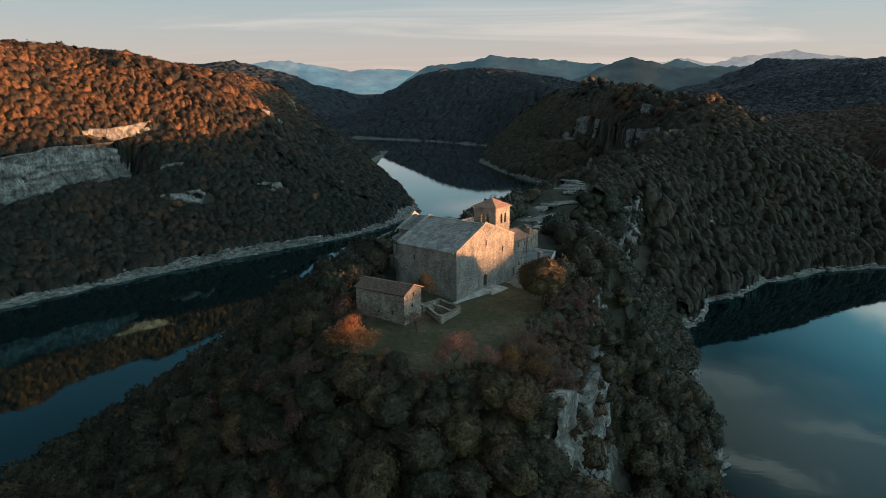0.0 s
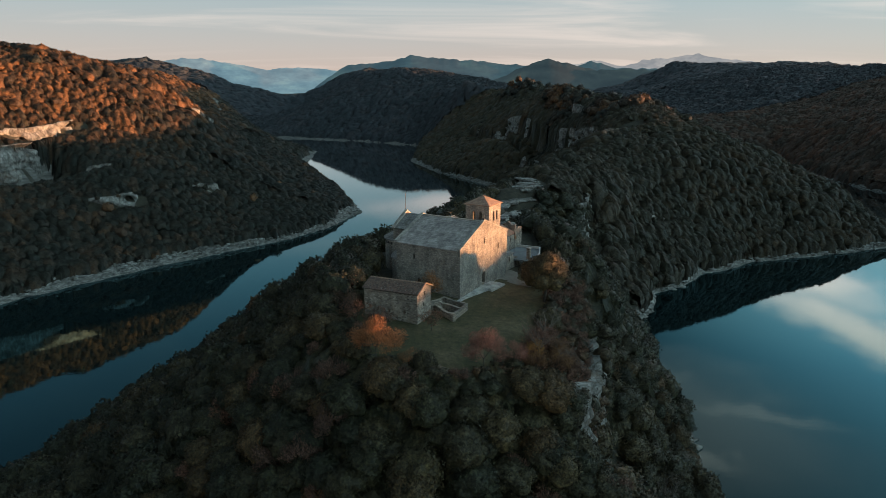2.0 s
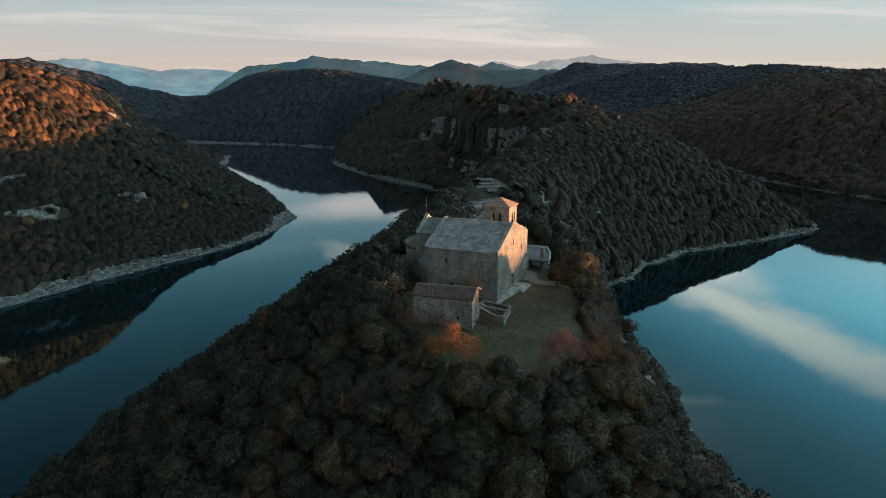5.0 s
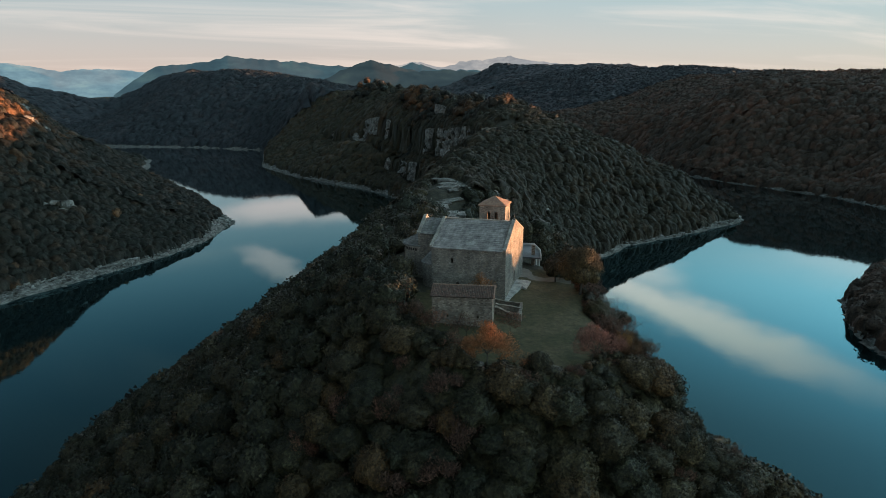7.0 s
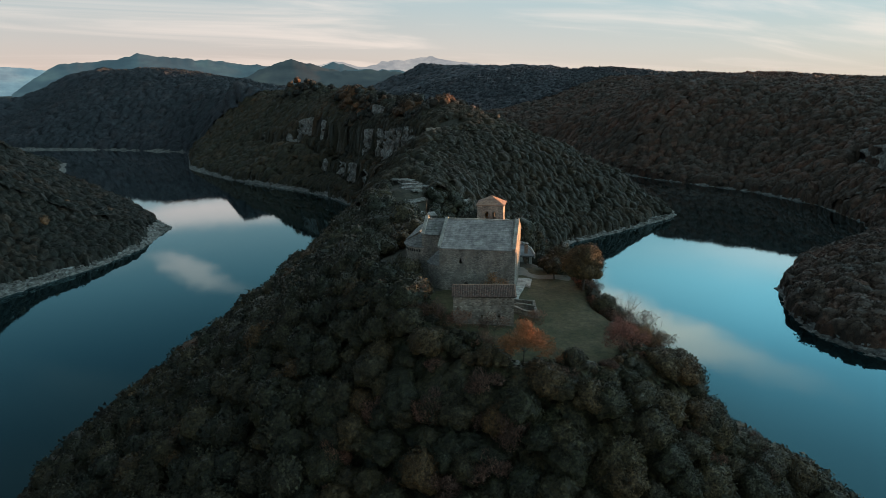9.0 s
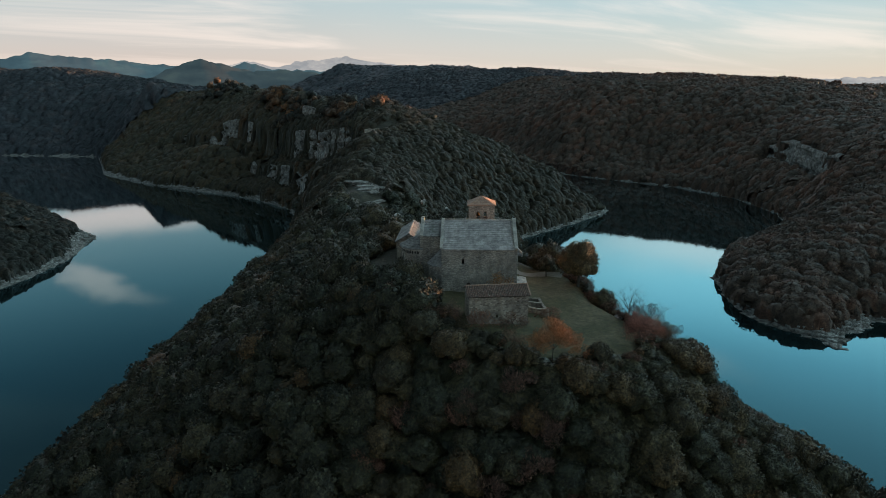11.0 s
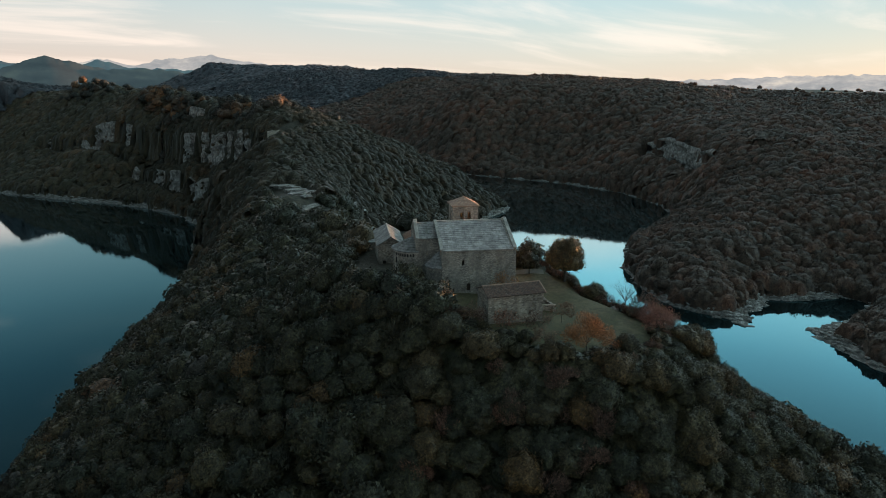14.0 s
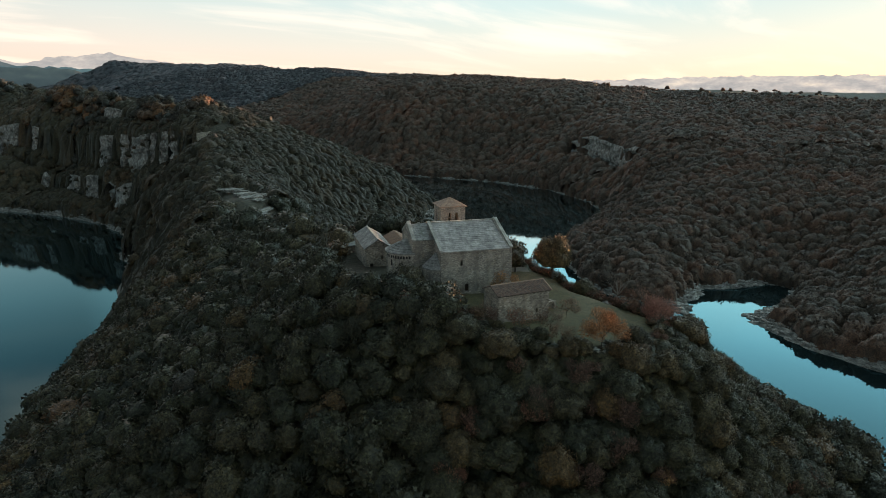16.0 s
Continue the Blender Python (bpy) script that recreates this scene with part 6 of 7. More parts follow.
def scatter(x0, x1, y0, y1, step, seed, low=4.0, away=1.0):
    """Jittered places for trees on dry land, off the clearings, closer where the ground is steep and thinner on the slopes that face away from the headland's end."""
    rnd = np.random.RandomState(seed)
    gx, gy = np.meshgrid(np.arange(x0, x1, step), np.arange(y0, y1, step))
    gx, gy = np.concatenate([gx.ravel(), gx.ravel()]), np.concatenate([gy.ravel(), gy.ravel()])
    x = gx + rnd.uniform(-0.5, 0.5, gx.size) * step
    y = gy + rnd.uniform(-0.5, 0.5, gx.size) * step
    z = land(x, y)
    sx, sy = land(x + 2, y) - z, land(x, y + 2) - z
    steep = np.hypot(sx, sy) / 2
    ok = z > low + 2.5 * rumple(x, y, 17) + 1.2 * rumple(x, y, 5)
    ok[gx.size // 2:] &= rnd.rand(gx.size - gx.size // 2) < 0.1 + np.sqrt(1 + steep[gx.size // 2:] ** 2) - 1
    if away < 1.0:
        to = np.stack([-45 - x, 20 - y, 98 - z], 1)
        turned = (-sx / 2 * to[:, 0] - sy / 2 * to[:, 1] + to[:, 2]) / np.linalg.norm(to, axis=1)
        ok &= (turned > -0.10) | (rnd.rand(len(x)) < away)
    for ring in CLEARED:
        ok &= ~inside(x, y, ring)
    for title, (line, height) in CLIFFS.items():
        s, past = off_line(x, y, line)
        if title == "headland":
            ok &= ~((s > -9.0) & (s < 0.8) & (past < 1.5) & (rumple(x, y, 9) < 0.6))
        elif title in ("terrace", "saddle"):
            ok &= ~((s > -0.55 * height - 2.0) & (s < 0.8) & (past < 2) & (rumple(x, y, 8) < 0.3))
        else:
            ok &= ~((s > -0.45 * height - 3.0) & (s < 1.5) & (past < 2) & ((bared(x, y) > -0.06) | (title in BROAD)))
    return np.stack([x, y, z], 1)[ok]


def wood(name, places, shapes, sizes, mat, label, seed, sink=0.15):
    """One stretch of woodland: crowns of several shapes, set down in one mesh."""
    rnd = np.random.RandomState(seed)
    n = len(places)
    kind = rnd.randint(0, len(shapes), n)
    wide = rnd.uniform(*sizes, n) * (0.75 + 0.5 * rnd.rand(n))
    high = wide * rnd.uniform(0.8, 1.25, n)
    turn = rnd.uniform(0, 2 * math.pi, n)
    group = rumple(places[:, 0], places[:, 1], 45) * 0.22 + rumple(places[:, 0] + 70, places[:, 1], 14) * 0.14
    tint = np.clip(0.42 + group * 1.6 + rnd.normal(0, 0.27, n), 0.002, 0.999)
    vs, fs, ts, ns, count = [], [], [], [], 0
    for k, (v, f, face) in enumerate(shapes):
        at = np.where(kind == k)[0]
        if not len(at):
            continue
        c, s = np.cos(turn[at])[:, None], np.sin(turn[at])[:, None]
        x = (v[None, :, 0] * c - v[None, :, 1] * s) * wide[at][:, None] + places[at, 0][:, None]
        y = (v[None, :, 0] * s + v[None, :, 1] * c) * wide[at][:, None] + places[at, 1][:, None]
        z = (v[None, :, 2] - sink) * high[at][:, None] + places[at, 2][:, None]
        vs.append(np.stack([x, y, z], 2).reshape(-1, 3))
        fs.append((f[None] + (np.arange(len(at)) * len(v))[:, None, None]).reshape(-1, 3) + count)
        ts.append(np.repeat(tint[at], len(v)))
        ns.append(np.stack([face[None, :, 0] * c - face[None, :, 1] * s, face[None, :, 0] * s + face[None, :, 1] * c, np.repeat(face[None, :, 2], len(at), 0)], 2).reshape(-1, 3))
        count += len(at) * len(v)
    mesh = mesh_of(name, np.concatenate(vs), np.concatenate(fs), [mat])
    mesh.attributes.new("facing", "FLOAT_VECTOR", "POINT").data.foreach_set("vector", np.concatenate(ns).astype(np.float32).ravel())
    mesh.attributes.new("tint", "FLOAT", "POINT").data.foreach_set("value", np.concatenate(ts).astype(np.float32))
    return tagged(new(name, mesh), label, "woodland", kind="stuff")


DICE = np.random.RandomState(8).rand(4, 512, 512)


def clumps(x, y, cell):
    """Small domes over the plan, 0 to 1, where boughs stand out of a crown."""
    near = np.full(x.size, 9.0)
    for di in (-1, 0, 1):
        for dj in (-1, 0, 1):
            i, j = np.floor(x / cell).astype(int) + di, np.floor(y / cell).astype(int) + dj
            near = np.minimum(near, np.hypot(x / cell - i - DICE[2][i % 512, j % 512], y / cell - j - DICE[0][j % 512, i % 512]))
    return np.sqrt(np.clip(1 - near ** 2, 0, 1))


def canopy(name, blocks, mat, label, low=3.0, away=-0.05, lit_climb=0.0):
    """Closed woodland seen from afar: a roof of rounded, roughened crowns, each with its own height and tone, that follows the land and comes down to it at clearings, cliffs and shores."""
    vs, fs, ts, ns, count = [], [], [], [], 0
    for x0, x1, y0, y1, step, cell, tall in blocks:
        nx, ny = int((x1 - x0) / step) + 3, int((y1 - y0) / step) + 3
        gx, gy = np.meshgrid(x0 + np.arange(nx) * step, y0 + np.arange(ny) * step)
        rnd = np.random.RandomState(int(x0 + 7 * y0) % 9999)
        x = gx.ravel() + rnd.uniform(-0.38, 0.38, gx.size) * step
        y = gy.ravel() + rnd.uniform(-0.38, 0.38, gx.size) * step
        near, top, tint = np.full(x.size, 9.0), np.zeros(x.size), np.zeros(x.size)
        face = np.zeros((x.size, 3))
        for di in (-1, 0, 1):
            for dj in (-1, 0, 1):
                i, j = np.floor(x / cell).astype(int) + di, np.floor(y / cell).astype(int) + dj
                d = [k[i % 512, j % 512] for k in DICE]
                wide = 0.5 + 0.55 * d[2]
                way = np.stack([x / cell - i - d[0], y / cell - j - d[1], 0 * x], 1) / wide[:, None]
                off = np.linalg.norm(way, axis=1)
                closer = off < near
                near = np.where(closer, off, near)
                top = np.where(closer, wide, top)
                tint = np.where(closer, d[3], tint)
                face = np.where(closer[:, None], way, face)
        dome = np.sqrt(np.clip(1 - (near / 0.85) ** 2, 0.0, 1))
        bumps = clumps(x, y, cell * 0.36)
        face[:, 2] = dome * 0.8 + 0.15
        face /= np.linalg.norm(face, axis=1)[:, None]
        z = land(x, y)
        sy, sx = [g.ravel() for g in np.gradient(z.reshape(ny, nx), step)]
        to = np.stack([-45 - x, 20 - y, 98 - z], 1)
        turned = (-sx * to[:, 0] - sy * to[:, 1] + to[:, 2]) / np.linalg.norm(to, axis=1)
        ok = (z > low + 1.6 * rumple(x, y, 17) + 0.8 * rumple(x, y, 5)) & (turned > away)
        for ring in CLEARED:
            ok &= ~inside(x, y, ring)
        for title, (line, height) in CLIFFS.items():
            off, past = off_line(x, y, line)
            near_one = title in ("headland", "terrace", "saddle")
            ok &= ~((off > (-0.7 * height if near_one else -0.35 * height - (6.0 if title in BROAD else 2.5))) & (off < 0.6) & (past < 2) & ((rumple(x, y, 12) < 0.35) if near_one or title in BROAD else (bared(x, y) > -0.06)))
        roof = tall * (0.25 + 0.62 * dome * top + 0.2 * bumps * dome) + rnd.uniform(-0.5, 0.5, x.size) * step * 0.22
        full = np.pad(ok.reshape(ny, nx).astype(float), 2, mode="edge")
        full = sum(full[a:a + ny, b:b + nx] for a in range(5) for b in range(5)).ravel() / 25
        rise = np.where(ok, roof * np.clip(full * 1.25 - 0.2, 0.1, 1), -1.0)
        lean = np.clip(np.hypot(sx, sy), 0.001, None)
        out = np.minimum(lean, 1.2) / lean * 0.8      # crowns stand out from steep ground towards the light
        tilt = 1 / np.sqrt(1 + (out * lean) ** 2)
        x, y, z = x - sx * out * tilt * np.maximum(rise, 0), y - sy * out * tilt * np.maximum(rise, 0), z + rise * np.where(rise > 0, tilt, 1)
        k = (np.arange(ny - 1)[:, None] * nx + np.arange(nx - 1)[None, :]).ravel()
        quads = np.stack([k, k + 1, k + nx + 1, k + nx], 1)
        quads = quads[ok[quads].any(1)]
        flip = rnd.rand(len(quads)) < 0.5
        tris = np.concatenate([quads[flip][:, [0, 1, 2]], quads[flip][:, [0, 2, 3]], quads[~flip][:, [0, 1, 3]], quads[~flip][:, [1, 2, 3]]])
        used, tris = np.unique(tris, return_inverse=True)
        group = rumple(x, y, 45) * 0.2 + rumple(x + 70, y, 14) * 0.12
        vs.append(np.stack([x, y, z], 1)[used])
        fs.append(tris.reshape(-1, 3) + count)
        # higher crowns are tinted orange as if sunlit, lower ones dark as if shaded
        ts.append(np.clip(tint * 0.75 + 0.08 + group + lit_climb * np.clip((z - 66) / 22, -1, 1), 0.002, 0.999)[used])
        ns.append(face[used])
        count += len(used)
        # leaf sprays all over the crowns
        v, f, t, way = vs[-1], fs[-1] - (count - len(used)), ts[-1], ns[-1]
        f = f[ok[used][f].all(1)]
        f = f[rnd.rand(len(f)) < (0.9 if step < 1.5 else 0.6)][:None if step < 5 else 1]
        m = len(f)
        mix = rnd.dirichlet((1, 1, 1), m)[:, :, None]
        out = (way[f] * mix).sum(1)
        at = (v[f] * mix).sum(1) + out * rnd.uniform(0.0, 0.5, m)[:, None] * step * 0.5
        a = rnd.normal(size=(m, 3))
        a /= np.linalg.norm(a, axis=1)[:, None]
        b = np.cross(a, rnd.normal(size=(m, 3)))
        b /= np.linalg.norm(b, axis=1)[:, None]
        size = step * rnd.uniform(0.28, 0.6, m)[:, None]
        vs.append(np.stack([at + a * size, at - a * size * 0.5 + b * size * 0.8, at - a * size * 0.5 - b * size * 0.8], 1).reshape(-1, 3))
        fs.append(np.arange(m * 3).reshape(-1, 3) + count)
        ts.append(np.repeat(t[f[:, 0]], 3))
        ns.append(np.repeat(out, 3, 0))
        count += m * 3
    mesh = mesh_of(name, np.concatenate(vs), np.concatenate(fs), [mat])
    mesh.attributes.new("facing", "FLOAT_VECTOR", "POINT").data.foreach_set("vector", np.concatenate(ns).astype(np.float32).ravel())
    mesh.attributes.new("tint", "FLOAT", "POINT").data.foreach_set("value", np.concatenate(ts).astype(np.float32))
    return tagged(new(name, mesh), label, "woodland", kind="stuff")


FINE_SHAPES = [crown_shape(10 + k, 24 + 5 * k, 1800, 0.95 + 0.1 * (k % 3), 0.029) for k in range(6)]
NEAR_SHAPES = [crown_shape(20 + k, 16 + 3 * k, 470, 1.0 + 0.08 * (k % 3), 0.05, 2) for k in range(6)]
NEAR_SHAPES += [twig_shape(28, 9, 620, 0.11, 0.013)]
FLANK_SHAPES = [crown_shape(50 + k, 14 + 2 * k, 190, 1.0, 0.066, 2) for k in range(5)]
MID_SHAPES = [crown_shape(40 + k, 9 + k, 95, 0.95, 0.08, 2) for k in range(6)]


def leafy_mesh(name, shape, mat):
    mesh = mesh_of(name, shape[0], shape[1], [mat])
    mesh.attributes.new("facing", "FLOAT_VECTOR", "POINT").data.foreach_set("vector", shape[2].astype(np.float32).ravel())
    return mesh


OAK_CROWNS = [leafy_mesh("oak_crown", s, OAK_LEAF) for s in FINE_SHAPES]
BROWN_CROWNS = [leafy_mesh("brown_crown", twig_shape(90 + k, 10 + k, 2200, 0.10, 0.008), BROWN_TWIG) for k in range(3)]
TRUNKS = []
for seed in range(4):
    v, t, ends, tube, rnd = trunk_shape(seed + 3, 1.0, 0.045)
    TRUNKS.append(mesh_of("oak_trunk", v, t, [BARK]))


def tree(name, at, wide, high, crown, trunk, label, turn=0.0, foot=0.22, group=""):
    """A tree on its spot: trunk with limbs, and a crown that begins some way up."""
    top = thing(name, pose(at[0], at[1], at[2], 0, 0, turn), label, "tree", group)
    for title, mesh, size, lift in (("trunk", trunk, (high * 0.7, high * 0.7, high * 0.62), 0.0), ("crown", crown, (wide, wide, high * (1 - foot * 0.4)), high * foot - 0.15 * high)):
        ob = new(title, mesh)
        ob.parent = top
        ob.matrix_basis = Matrix.LocRotScale((0, 0, lift), None, size)
    return top


def woods():
    head = scatter(-130, 75, -30, 262, 3.75, 1, 3.0)
    rnd = random.Random(11)
    # the oaks on the south end of the headland stand as trees of their own
    order = np.argsort(np.hypot(head[:, 0] + 22, head[:, 1] - 84))
    for k in order[:300]:
        wide = rnd.uniform(4.6, 7.6)
        here = np.array([head[k]] * 4)
        if inside(here[:, 0] + (5, -5, 0, 0), here[:, 1] + (0, 0, 6, -5), LAWN).any():
            wide *= 0.6
        brown = rnd.random() < 0.16
        crown = rnd.choice(BROWN_CROWNS if brown else OAK_CROWNS)
        tree("oak_tree", head[k] - np.array((0, 0, 0.3)), wide, wide * rnd.uniform(0.85, 1.15), crown, rnd.choice(TRUNKS),
             "autumn-brown oak in the headland wood" if brown else "dark evergreen oak with a rounded clumpy crown in the headland wood", rnd.uniform(0, 360), 0.06, "oaks on the headland")
    rest = head[order[300:]]
    rest = rest[(rest[:, 1] > 48) | (np.random.RandomState(6).rand(len(rest)) < 0.35)]
    near = (rest[:, 1] < 170) & (rest[:, 1] > 48) & (rest[:, 0] > -100)
    wood("near_woodland", rest[near], NEAR_SHAPES, (4.4, 7.2), OAK_LEAF, "dense evergreen oak wood with scattered brown trees on the headland", 1)
    wood("flank_woodland", rest[~near], FLANK_SHAPES, (4.6, 7.6), OAK_LEAF, "evergreen oak wood on the flanks of the headland ridge", 21)
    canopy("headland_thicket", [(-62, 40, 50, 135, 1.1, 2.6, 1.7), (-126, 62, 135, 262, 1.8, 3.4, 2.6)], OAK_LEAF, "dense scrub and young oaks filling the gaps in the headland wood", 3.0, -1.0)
    canopy("ridge_woodland", [(-60, 345, 262, 420, 1.1, 4.2, 4.6), (-5, 345, 420, 640, 1.3, 4.8, 4.6), (-30, 345, 640, 1000, 2.0, 6.0, 5.4)], RIDGE_LEAF, "dark oak and autumn-brown wood on the ridge behind the church")
    canopy("west_woodland", [(-430, -40, 180, 480, 1.1, 3.5, 4.0), (-430, -40, 480, 720, 1.6, 4.8, 5.0), (-620, -430, 180, 720, 2.2, 6.2, 6.0), (-620, -150, 720, 1040, 2.6, 6.4, 6.0)], WOOD_LEAF, "autumn wood on the western hill, coloured as if shaded below and sunlit orange above", lit_climb=0.3)
    canopy("east_woodland", [(150, 430, -60, 262, 1.4, 5.4, 5.4), (345, 430, 262, 620, 1.8, 5.8, 5.8), (430, 720, -60, 620, 2.2, 6.4, 6.0), (345, 720, 620, 1000, 2.8, 7.0, 6.5)], RUSSET_LEAF, "russet wood on the long eastern slope", 1.6)
    canopy("plateau_woodland", [(720, 960, -160, 620, 4.0, 8.5, 4.0), (720, 1000, 620, 1000, 4.4, 9.0, 5.0)], RUSSET_LEAF, "low trees along the rim of the eastern plateau", 3.0, -0.5)
    canopy("distant_woodland", [(-430, 430, 1000, 1500, 3.4, 8.5, 7.0), (430, 1000, 1000, 1500, 4.4, 9.5, 7.5), (-1150, -430, 720, 2000, 7.0, 13.0, 8.0), (-430, 1000, 1500, 2100, 6.0, 12.0, 8.0)], HAZY_LEAF, "distant wooded hills in evening shade")
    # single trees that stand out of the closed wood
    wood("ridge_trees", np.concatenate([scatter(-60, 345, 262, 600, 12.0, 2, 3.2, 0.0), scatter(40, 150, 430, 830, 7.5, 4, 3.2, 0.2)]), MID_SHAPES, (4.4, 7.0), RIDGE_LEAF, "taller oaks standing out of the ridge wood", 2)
    for k, (x, y, wide, deep) in enumerate([(152, 512, 26, 14), (140, 640, 20, 22), (143, 700, 16, 30), (132, 860, 26, 40), (150, 560, 12, 18)]):
        rnd_cap = np.random.RandomState(60 + k)
        spread = rnd_cap.normal(0, 0.5, (60, 2)) * (wide, deep) + (x, y)
        wood("ridge_cap_trees", np.column_stack([spread, land(spread[:, 0], spread[:, 1])]), MID_SHAPES, (6.5, 9.5), WOOD_LEAF, "tall autumn trees crowning a top of the ridge", 70 + k, -0.12)
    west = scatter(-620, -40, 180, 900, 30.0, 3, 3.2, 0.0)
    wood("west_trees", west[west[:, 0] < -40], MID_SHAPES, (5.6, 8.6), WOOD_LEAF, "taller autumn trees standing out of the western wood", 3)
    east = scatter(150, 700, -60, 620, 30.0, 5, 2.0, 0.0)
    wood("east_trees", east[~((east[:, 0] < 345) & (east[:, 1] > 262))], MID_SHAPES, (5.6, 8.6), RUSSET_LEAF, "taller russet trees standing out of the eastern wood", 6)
    rim = np.concatenate([scatter(740, 830, -160, 420, 15, 12, 4.0), scatter(860, 1040, 180, 900, 34, 13, 4.0), scatter(1240, 1320, 200, 460, 30, 15, 4.0)])
    wood("rim_trees", rim, MID_SHAPES, (3.6, 8.0), RUSSET_LEAF, "single trees along the rim of the eastern plateau", 14, 0.0)

    spots = np.concatenate(CLIFF_SPOTS)
    rnd = np.random.RandomState(40)
    spots = spots[(np.hypot(spots[:, 0] - 16, spots[:, 1] - 104) > 16) | (rnd.rand(len(spots)) < 0.8)]
    spots = spots[(spots[:, 0] > -230) & (spots[:, 0] < 350)]
    rnd = np.random.RandomState(43)
    spots = spots[(rumple(spots[:, 0] + spots[:, 2] * 2, spots[:, 1] - spots[:, 2], 7) > 0.0) & (rnd.rand(len(spots)) < np.where(spots[:, 1] > 420, 0.06, 0.12))]
    wood("cliff_scrub", spots, MID_SHAPES, (1.6, 4.2), RIDGE_LEAF, "scrub and small oaks clinging to the cliff ledges", 41, 0.3)


def shore_rocks():
    """Broken slabs of the washed shore, lying flat along the water's edge."""
    rnd = np.random.RandomState(77)
    base = np.array([(x, y, z) for z in (0, 1) for x, y in ((-1, -1), (1, -1), (1, 1), (-1, 1))], float)
    faces = np.array([(4, 5, 6, 7), (0, 1, 5, 4), (1, 2, 6, 5), (2, 3, 7, 6), (3, 0, 4, 7)])
    found = []
    for x0, x1, y0, y1, step in ((-330, -30, 150, 560, 1.9), (30, 330, 30, 480, 1.8), (-60, 60, -20, 160, 1.6), (30, 160, 480, 900, 3.2)):
        gx, gy = np.meshgrid(np.arange(x0, x1, 6.0), np.arange(y0, y1, 6.0))
        gx, gy = gx.ravel(), gy.ravel()
        z = land(gx, gy)
        shore = (z > -5) & (z < 10)
        many = int(36 / step ** 2)
        x = np.repeat(gx[shore], many) + rnd.uniform(0, 6, many * shore.sum())
        y = np.repeat(gy[shore], many) + rnd.uniform(0, 6, many * shore.sum())
        z = land(x, y)
        ok = (z > -0.3) & (z < 3.6 + 1.5 * rumple(x, y, 17)) & (rumple(x, y, 11) + rnd.uniform(-0.6, 0.6, len(x)) > -0.3)
        found.append(np.stack([x, y, z], 1)[ok])
    at = np.concatenate(found)
    n = len(at)
    e = 0.8
    slope = np.stack([land(at[:, 0] + e, at[:, 1]) - at[:, 2], land(at[:, 0], at[:, 1] + e) - at[:, 2]], 1)
    turn = np.arctan2(slope[:, 1], slope[:, 0]) + math.pi / 2 + rnd.normal(0, 0.3, n)
    size = np.stack([rnd.uniform(0.5, 2.6, n), rnd.uniform(0.4, 1.3, n), rnd.uniform(0.25, 0.9, n)], 1)
    v = base[None] * (1 + rnd.uniform(-0.32, 0.32, (n, 8, 3))) * size[:, None]
    c, s = np.cos(turn)[:, None], np.sin(turn)[:, None]
    x, y = v[:, :, 0] * c - v[:, :, 1] * s, v[:, :, 0] * s + v[:, :, 1] * c
    v = np.stack([x, y, v[:, :, 2] - 0.25], 2) + at[:, None]
    f = faces[None] + (np.arange(n) * 8)[:, None, None]
    tagged(new("shore_rocks", mesh_of("shore_rocks", v.reshape(-1, 3), f.reshape(-1, 4), [SHORE_ROCK])), "broken pale limestone slabs along the drawn-down shore", "rocks", kind="stuff")


woods()
shore_rocks()

# ---- trees that stand apart ----
def own_crown(name, seed, lobes, leaves, mat, leaf=0.03, tall=1.0):
    return leafy_mesh(name, crown_shape(seed, lobes, leaves, tall, leaf, 4 if leaves > 2000 else 3), mat)


def spot(x, y, down=0.2):
    return (x, y, float(land(x, y)[0]) - down)


def bare_tree(x, y, height, wide, seed, mat, label, name="bare_tree"):
    v, f = bare_shape(seed, height, 0.022 * height, 8, wide / height * 0.42, 260)
    top = thing(name, pose(*spot(x, y), 0, 0, seed * 37), label, "tree")
    ob = new("trunk", mesh_of("trunk", v, f[:12 + 20 * 8], [BARK_PALE]))
    ob.parent = top
    ob = new("twigs", mesh_of("twigs", v, f[12 + 20 * 8:], [BARK_PALE if mat is BARK_PALE else TWIG_PINK]))
    ob.parent = top
    tagged(ob, "haze of fine leafless twigs", kind="stuff")
    return top


def misty_tree(x, y, height, wide, seed, mat, label, leaves=900, name="autumn_tree", leaf=0.022):
    """A thin-leaved autumn tree: limbs that show through a loose haze of small leaves."""
    v, f = trunk_shape(seed, height * 0.8, 0.012 * height, 6, 0.05, wide / height * 0.4)[:2]
    top = thing(name, pose(*spot(x, y), 0, 0, seed * 23), label, "tree")
    ob = new("trunk", mesh_of("trunk", v, f, [BARK]))
    ob.parent = top
    dome, leafy = twig_shape(seed, 14 + seed % 4, leaves * 2, 0.04, leaf * 0.24), twig_shape(seed, 14 + seed % 4, leaves * 2, leaf * 0.55, leaf * 0.4, 1.2)
    shape = (np.concatenate([dome[0], leafy[0]]) * (wide * 1.15, wide * 1.15, height) + (0, 0, height * 0.06), np.concatenate([dome[1], leafy[1] + len(dome[0])]), np.concatenate([dome[2], leafy[2]]))
    ob = new("crown", leafy_mesh("crown", shape, mat))
    ob.parent = top
    return top


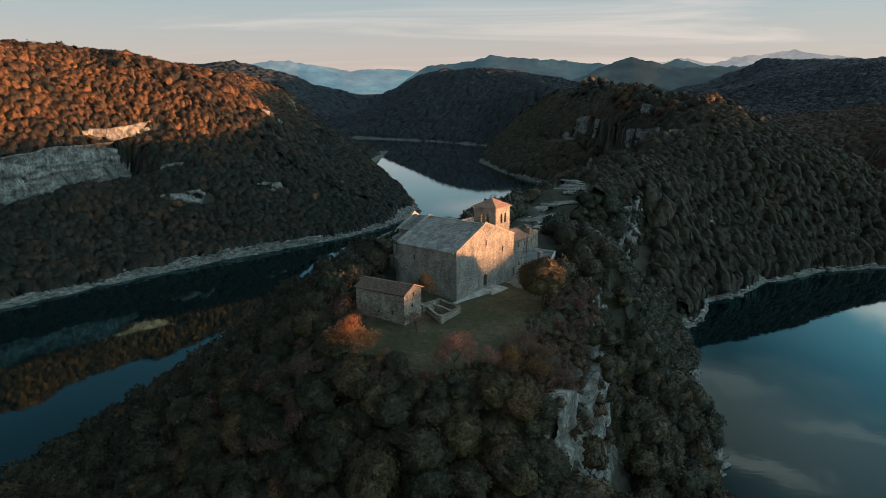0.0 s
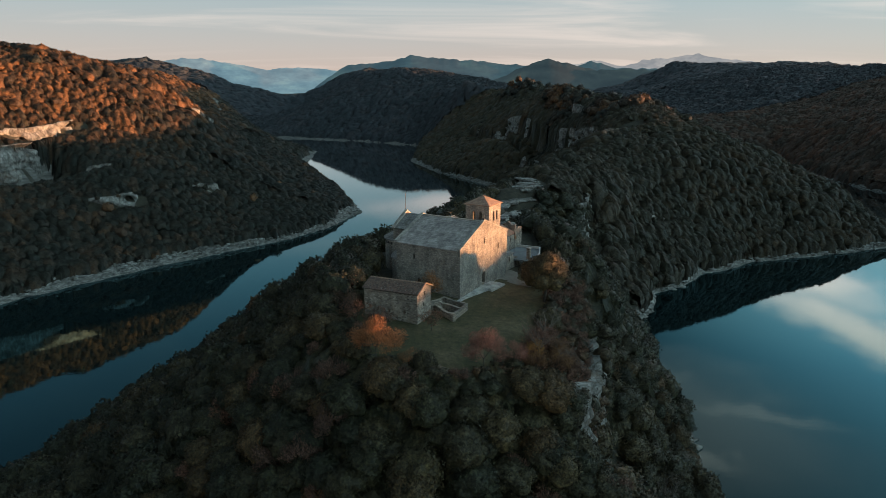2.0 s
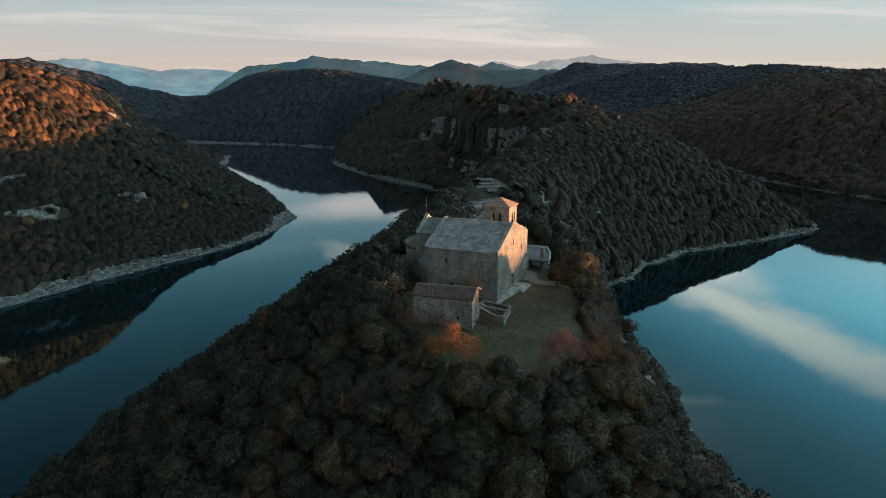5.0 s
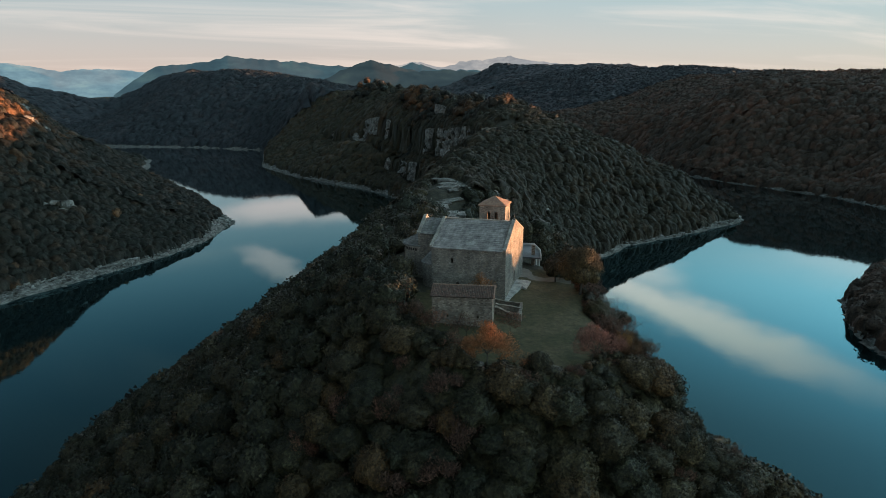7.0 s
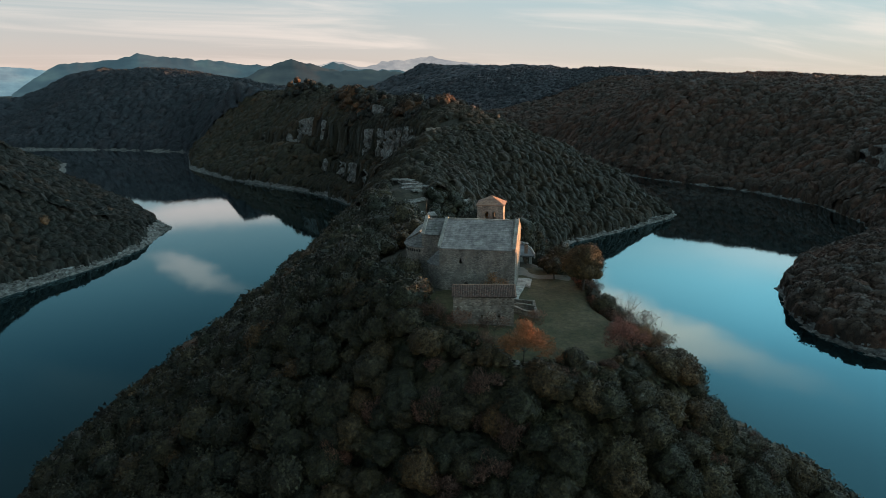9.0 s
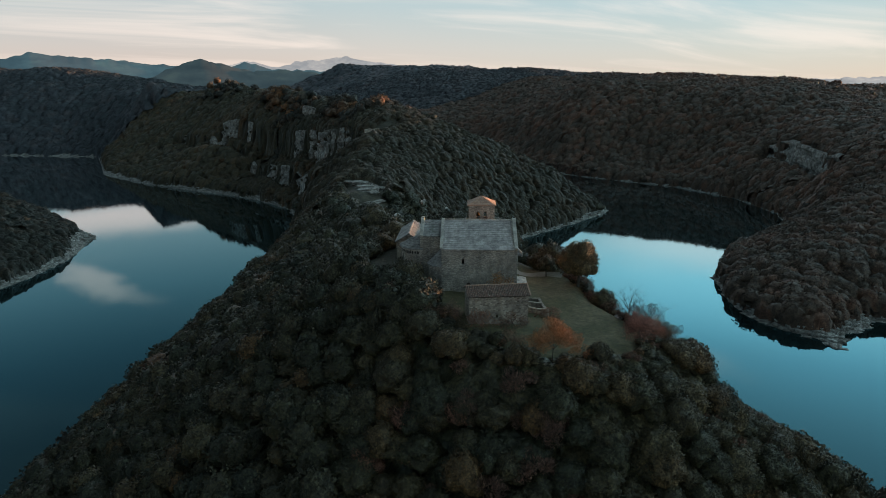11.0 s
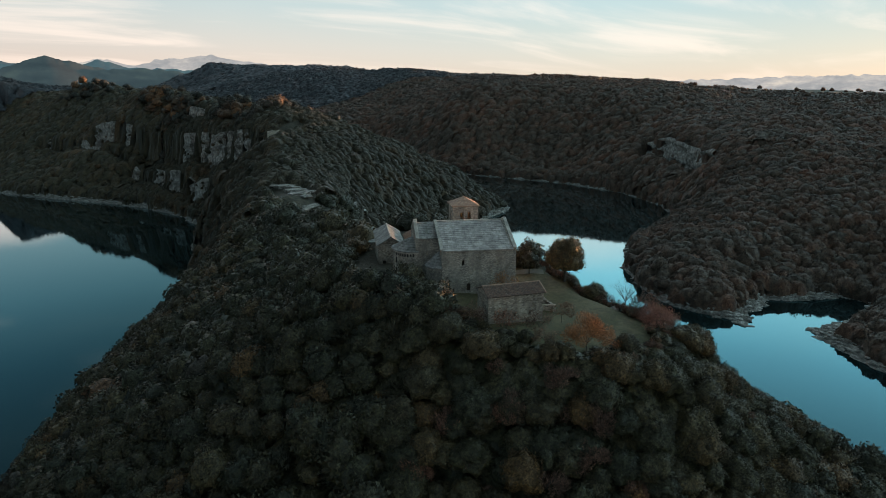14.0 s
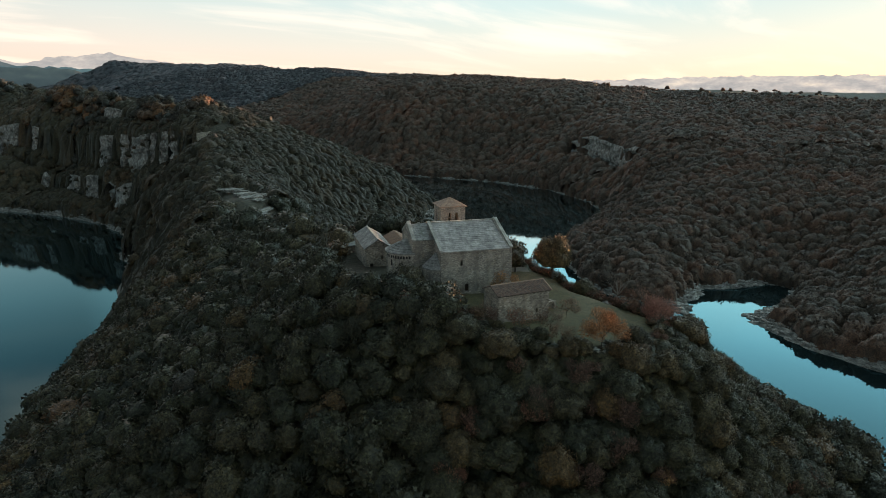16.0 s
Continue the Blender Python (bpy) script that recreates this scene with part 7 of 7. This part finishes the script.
misty_tree(-20.8, 93.4, 8.6, 7.8, 5, RUST_LEAF, "spreading rust-orange tree at the lawn's edge", 2600)
misty_tree(-15.5, 92.0, 3.6, 3.6, 6, RUST_LEAF, "small rust-brown shrub beside the lawn", 700)
misty_tree(-11.8, 118.2, 6.6, 6.0, 7, RUSTY_TWIG, "golden-brown tree against the north wall of the church", 1300)
misty_tree(-4.6, 90.2, 8.0, 7.2, 8, PINK_TWIG, "bare pinkish-brown tree at the lawn's edge", 1900)
misty_tree(0.4, 92.0, 5.6, 4.8, 9, PINK_TWIG, "slender bare pinkish tree beside the lawn", 900)
misty_tree(3.6, 94.5, 5.4, 3.2, 10, GOLD_LEAF, "narrow tree with glowing orange leaves", 900)
big = own_crown("big_oak_crown", 71, 26, 5200, OAK_LIT, 0.02)
tree("oak_tree", spot(10.5, 120.5), 8.4, 11.2, big, TRUNKS[1], "tall oak with warm evening light on its rounded crown", 20, 0.27)
tree("oak_tree", spot(10.0, 130.0), 4.6, 5.2, OAK_CROWNS[2], TRUNKS[2], "small dark evergreen oak beside the path wall", 70, 0.2)
tree("oak_tree", spot(9.6, 112.0), 5.6, 6.0, OAK_CROWNS[4], TRUNKS[3], "dark round evergreen oak on the lawn's edge", 130, 0.2)
bare_tree(7.4, 103.5, 6.8, 6.2, 12, BARK_PALE, "pale leafless tree on the brink of the slope")
bare_tree(4.6, 95.6, 6.4, 6.0, 13, PINK_TWIG, "leafless pinkish tree on the brink of the slope")
bare_tree(9.6, 99.0, 5.2, 5.0, 14, BARK_PALE, "pale leafless tree on the brink of the slope")
for k, (x, y, h, w) in enumerate([(8.2, 108.5, 5.2, 5.0), (11.5, 116.0, 5.0, 4.6), (13.0, 122.5, 4.6, 4.6), (6.0, 100.6, 4.8, 4.8), (-12.0, 104.6, 4.6, 5.2), (-20.5, 103.0, 5.0, 5.6), (-24.8, 106.5, 5.4, 5.6), (-27.0, 112.5, 5.2, 5.4), (-23.8, 99.0, 4.6, 5.0), (-27.5, 120.0, 6.0, 6.0), (-30.0, 127.0, 6.0, 6.2), (-29.0, 117.0, 5.0, 5.5), (15.5, 128.0, 4.8, 4.6), (16.5, 120.0, 5.0, 5.0), (20, 133, 5.0, 5.2), (24, 140, 5.4, 5.6), (30, 150, 5.2, 5.4), (26, 176, 5.0, 5.4), (20, 182, 5.0, 5.0), (33, 178, 5.6, 6.0), (22, 196, 5.4, 5.6), (9.5, 104.5, 5.0, 5.4), (11.5, 109.5, 5.4, 5.6), (13.5, 115.5, 5.2, 5.4), (17.5, 126.0, 5.2, 5.6), (20.5, 127.5, 5.0, 5.2), (22.0, 137.0, 5.2, 5.4), (15.0, 103.0, 5.0, 5.2), (18.0, 109.0, 5.0, 5.4), (11.0, 97.0, 4.8, 5.2), (25.5, 146.0, 5.0, 5.4), (28.0, 156.0, 5.2, 5.6), (31, 168, 5.0, 5.4)]):
    if x > 5 and y < 124:
        h, w = h * 0.66, w * 0.85
    misty_tree(x, y, h, w, 20 + k, BROWN_TWIG, "thin brown half-bare tree in the scrub round the lawn", 450, "half_bare_tree", 0.042)
for k, (x, y, h, w) in enumerate([(5.2, 97.8, 6.8, 6.0), (7.6, 94.6, 6.2, 5.6), (9.8, 97.6, 5.4, 5.0), (12.2, 101.8, 4.8, 5.0), (8.8, 101.6, 5.0, 4.8), (13.6, 107.0, 4.0, 4.4), (15.6, 112.4, 4.0, 4.6), (16.8, 117.6, 4.2, 4.6), (11.6, 106.4, 3.2, 3.8), (3.4, 92.6, 4.6, 4.6), (18.6, 123.6, 4.4, 4.8), (19.2, 129.6, 4.6, 4.8), (15.2, 124.6, 3.4, 4.0)]):
    misty_tree(x, y, h, w, 130 + k, RUSTY_TWIG if k in (1, 4, 9) else BROWN_TWIG, "twiggy brown half-bare tree on the brink above the cliff", 700, "half_bare_tree", 0.034)
for k, (x, y) in enumerate([(-21, 66), (-46, 74), (26, 92)]):
    bare_tree(x, y, 8.5, 4.0, 50 + k, BARK_PALE, "dead silver-grey tree standing out of the oak wood", "dead_tree")
for k, (x, y, w) in enumerate([(-36, 77, 5.5), (-29, 79, 4.5), (-57, 83, 6.0), (-2, 71, 4.6), (-44, 118, 3.0), (-37, 130, 3.0), (18, 103, 3.4), (14, 90, 3.2)]):
    misty_tree(x, y, w * 1.05, w, 80 + k, GOLD_DULL, "ochre autumn tree among the dark oaks", 260, "autumn_tree", 0.07)
grey = own_crown("grey_shrub_crown", 91, 12, 500, GREY_LEAF, 0.03, 0.7)
for k, (x, y) in enumerate([(7.6, 106.2), (8.8, 107.4), (6.4, 105.0)]):
    top = thing("shrub", pose(*spot(x, y, 0.1), 0, 0, 50 * k), "low silver-grey shrub at the lawn's edge", "shrub", "grey shrubs by the lawn")
    ob = new("foliage", grey)
    ob.parent = top
    ob.matrix_basis = Matrix.LocRotScale((0, 0, -0.15), None, (1.9, 1.9, 1.5))

# shrubs, tufts and stones round the lawn's edge
edge_places = scatter(-34, 40, 86, 178, 2.3, 77, 10)
sx, sy = edge_places[:, 0], edge_places[:, 1]
close = np.zeros(len(sx), bool)
for dx, dy in ((3, 0), (-3, 0), (0, 3), (0, -3)):
    close |= inside(sx + dx, sy + dy, LAWN)
wood("lawn_scrub", edge_places[close], MID_SHAPES, (1.2, 3.0), RIDGE_LEAF, "low dark scrub along the edge of the lawn", 78)

# scrub that covers the brink between lawn and cliff
brink_rnd = np.random.RandomState(31)
bx, by = brink_rnd.uniform(0, 22, 900), brink_rnd.uniform(88, 136, 900)
on_brink = inside(bx, by, BRINK)
brink_places = np.column_stack([bx, by, land(bx, by)])[on_brink]
wood("brink_scrub", brink_places[::3], MID_SHAPES, (1.4, 2.8), RIDGE_LEAF, "low dark evergreen scrub on the brink above the cliff", 32)
wood("brink_twigs", np.concatenate([brink_places[1::3], brink_places[2::3]]), [twig_shape(95 + k, 7, 260, 0.11, 0.02) for k in range(3)], (1.8, 3.4), BROWN_TWIG, "brown leafless bushes on the brink above the cliff", 33)
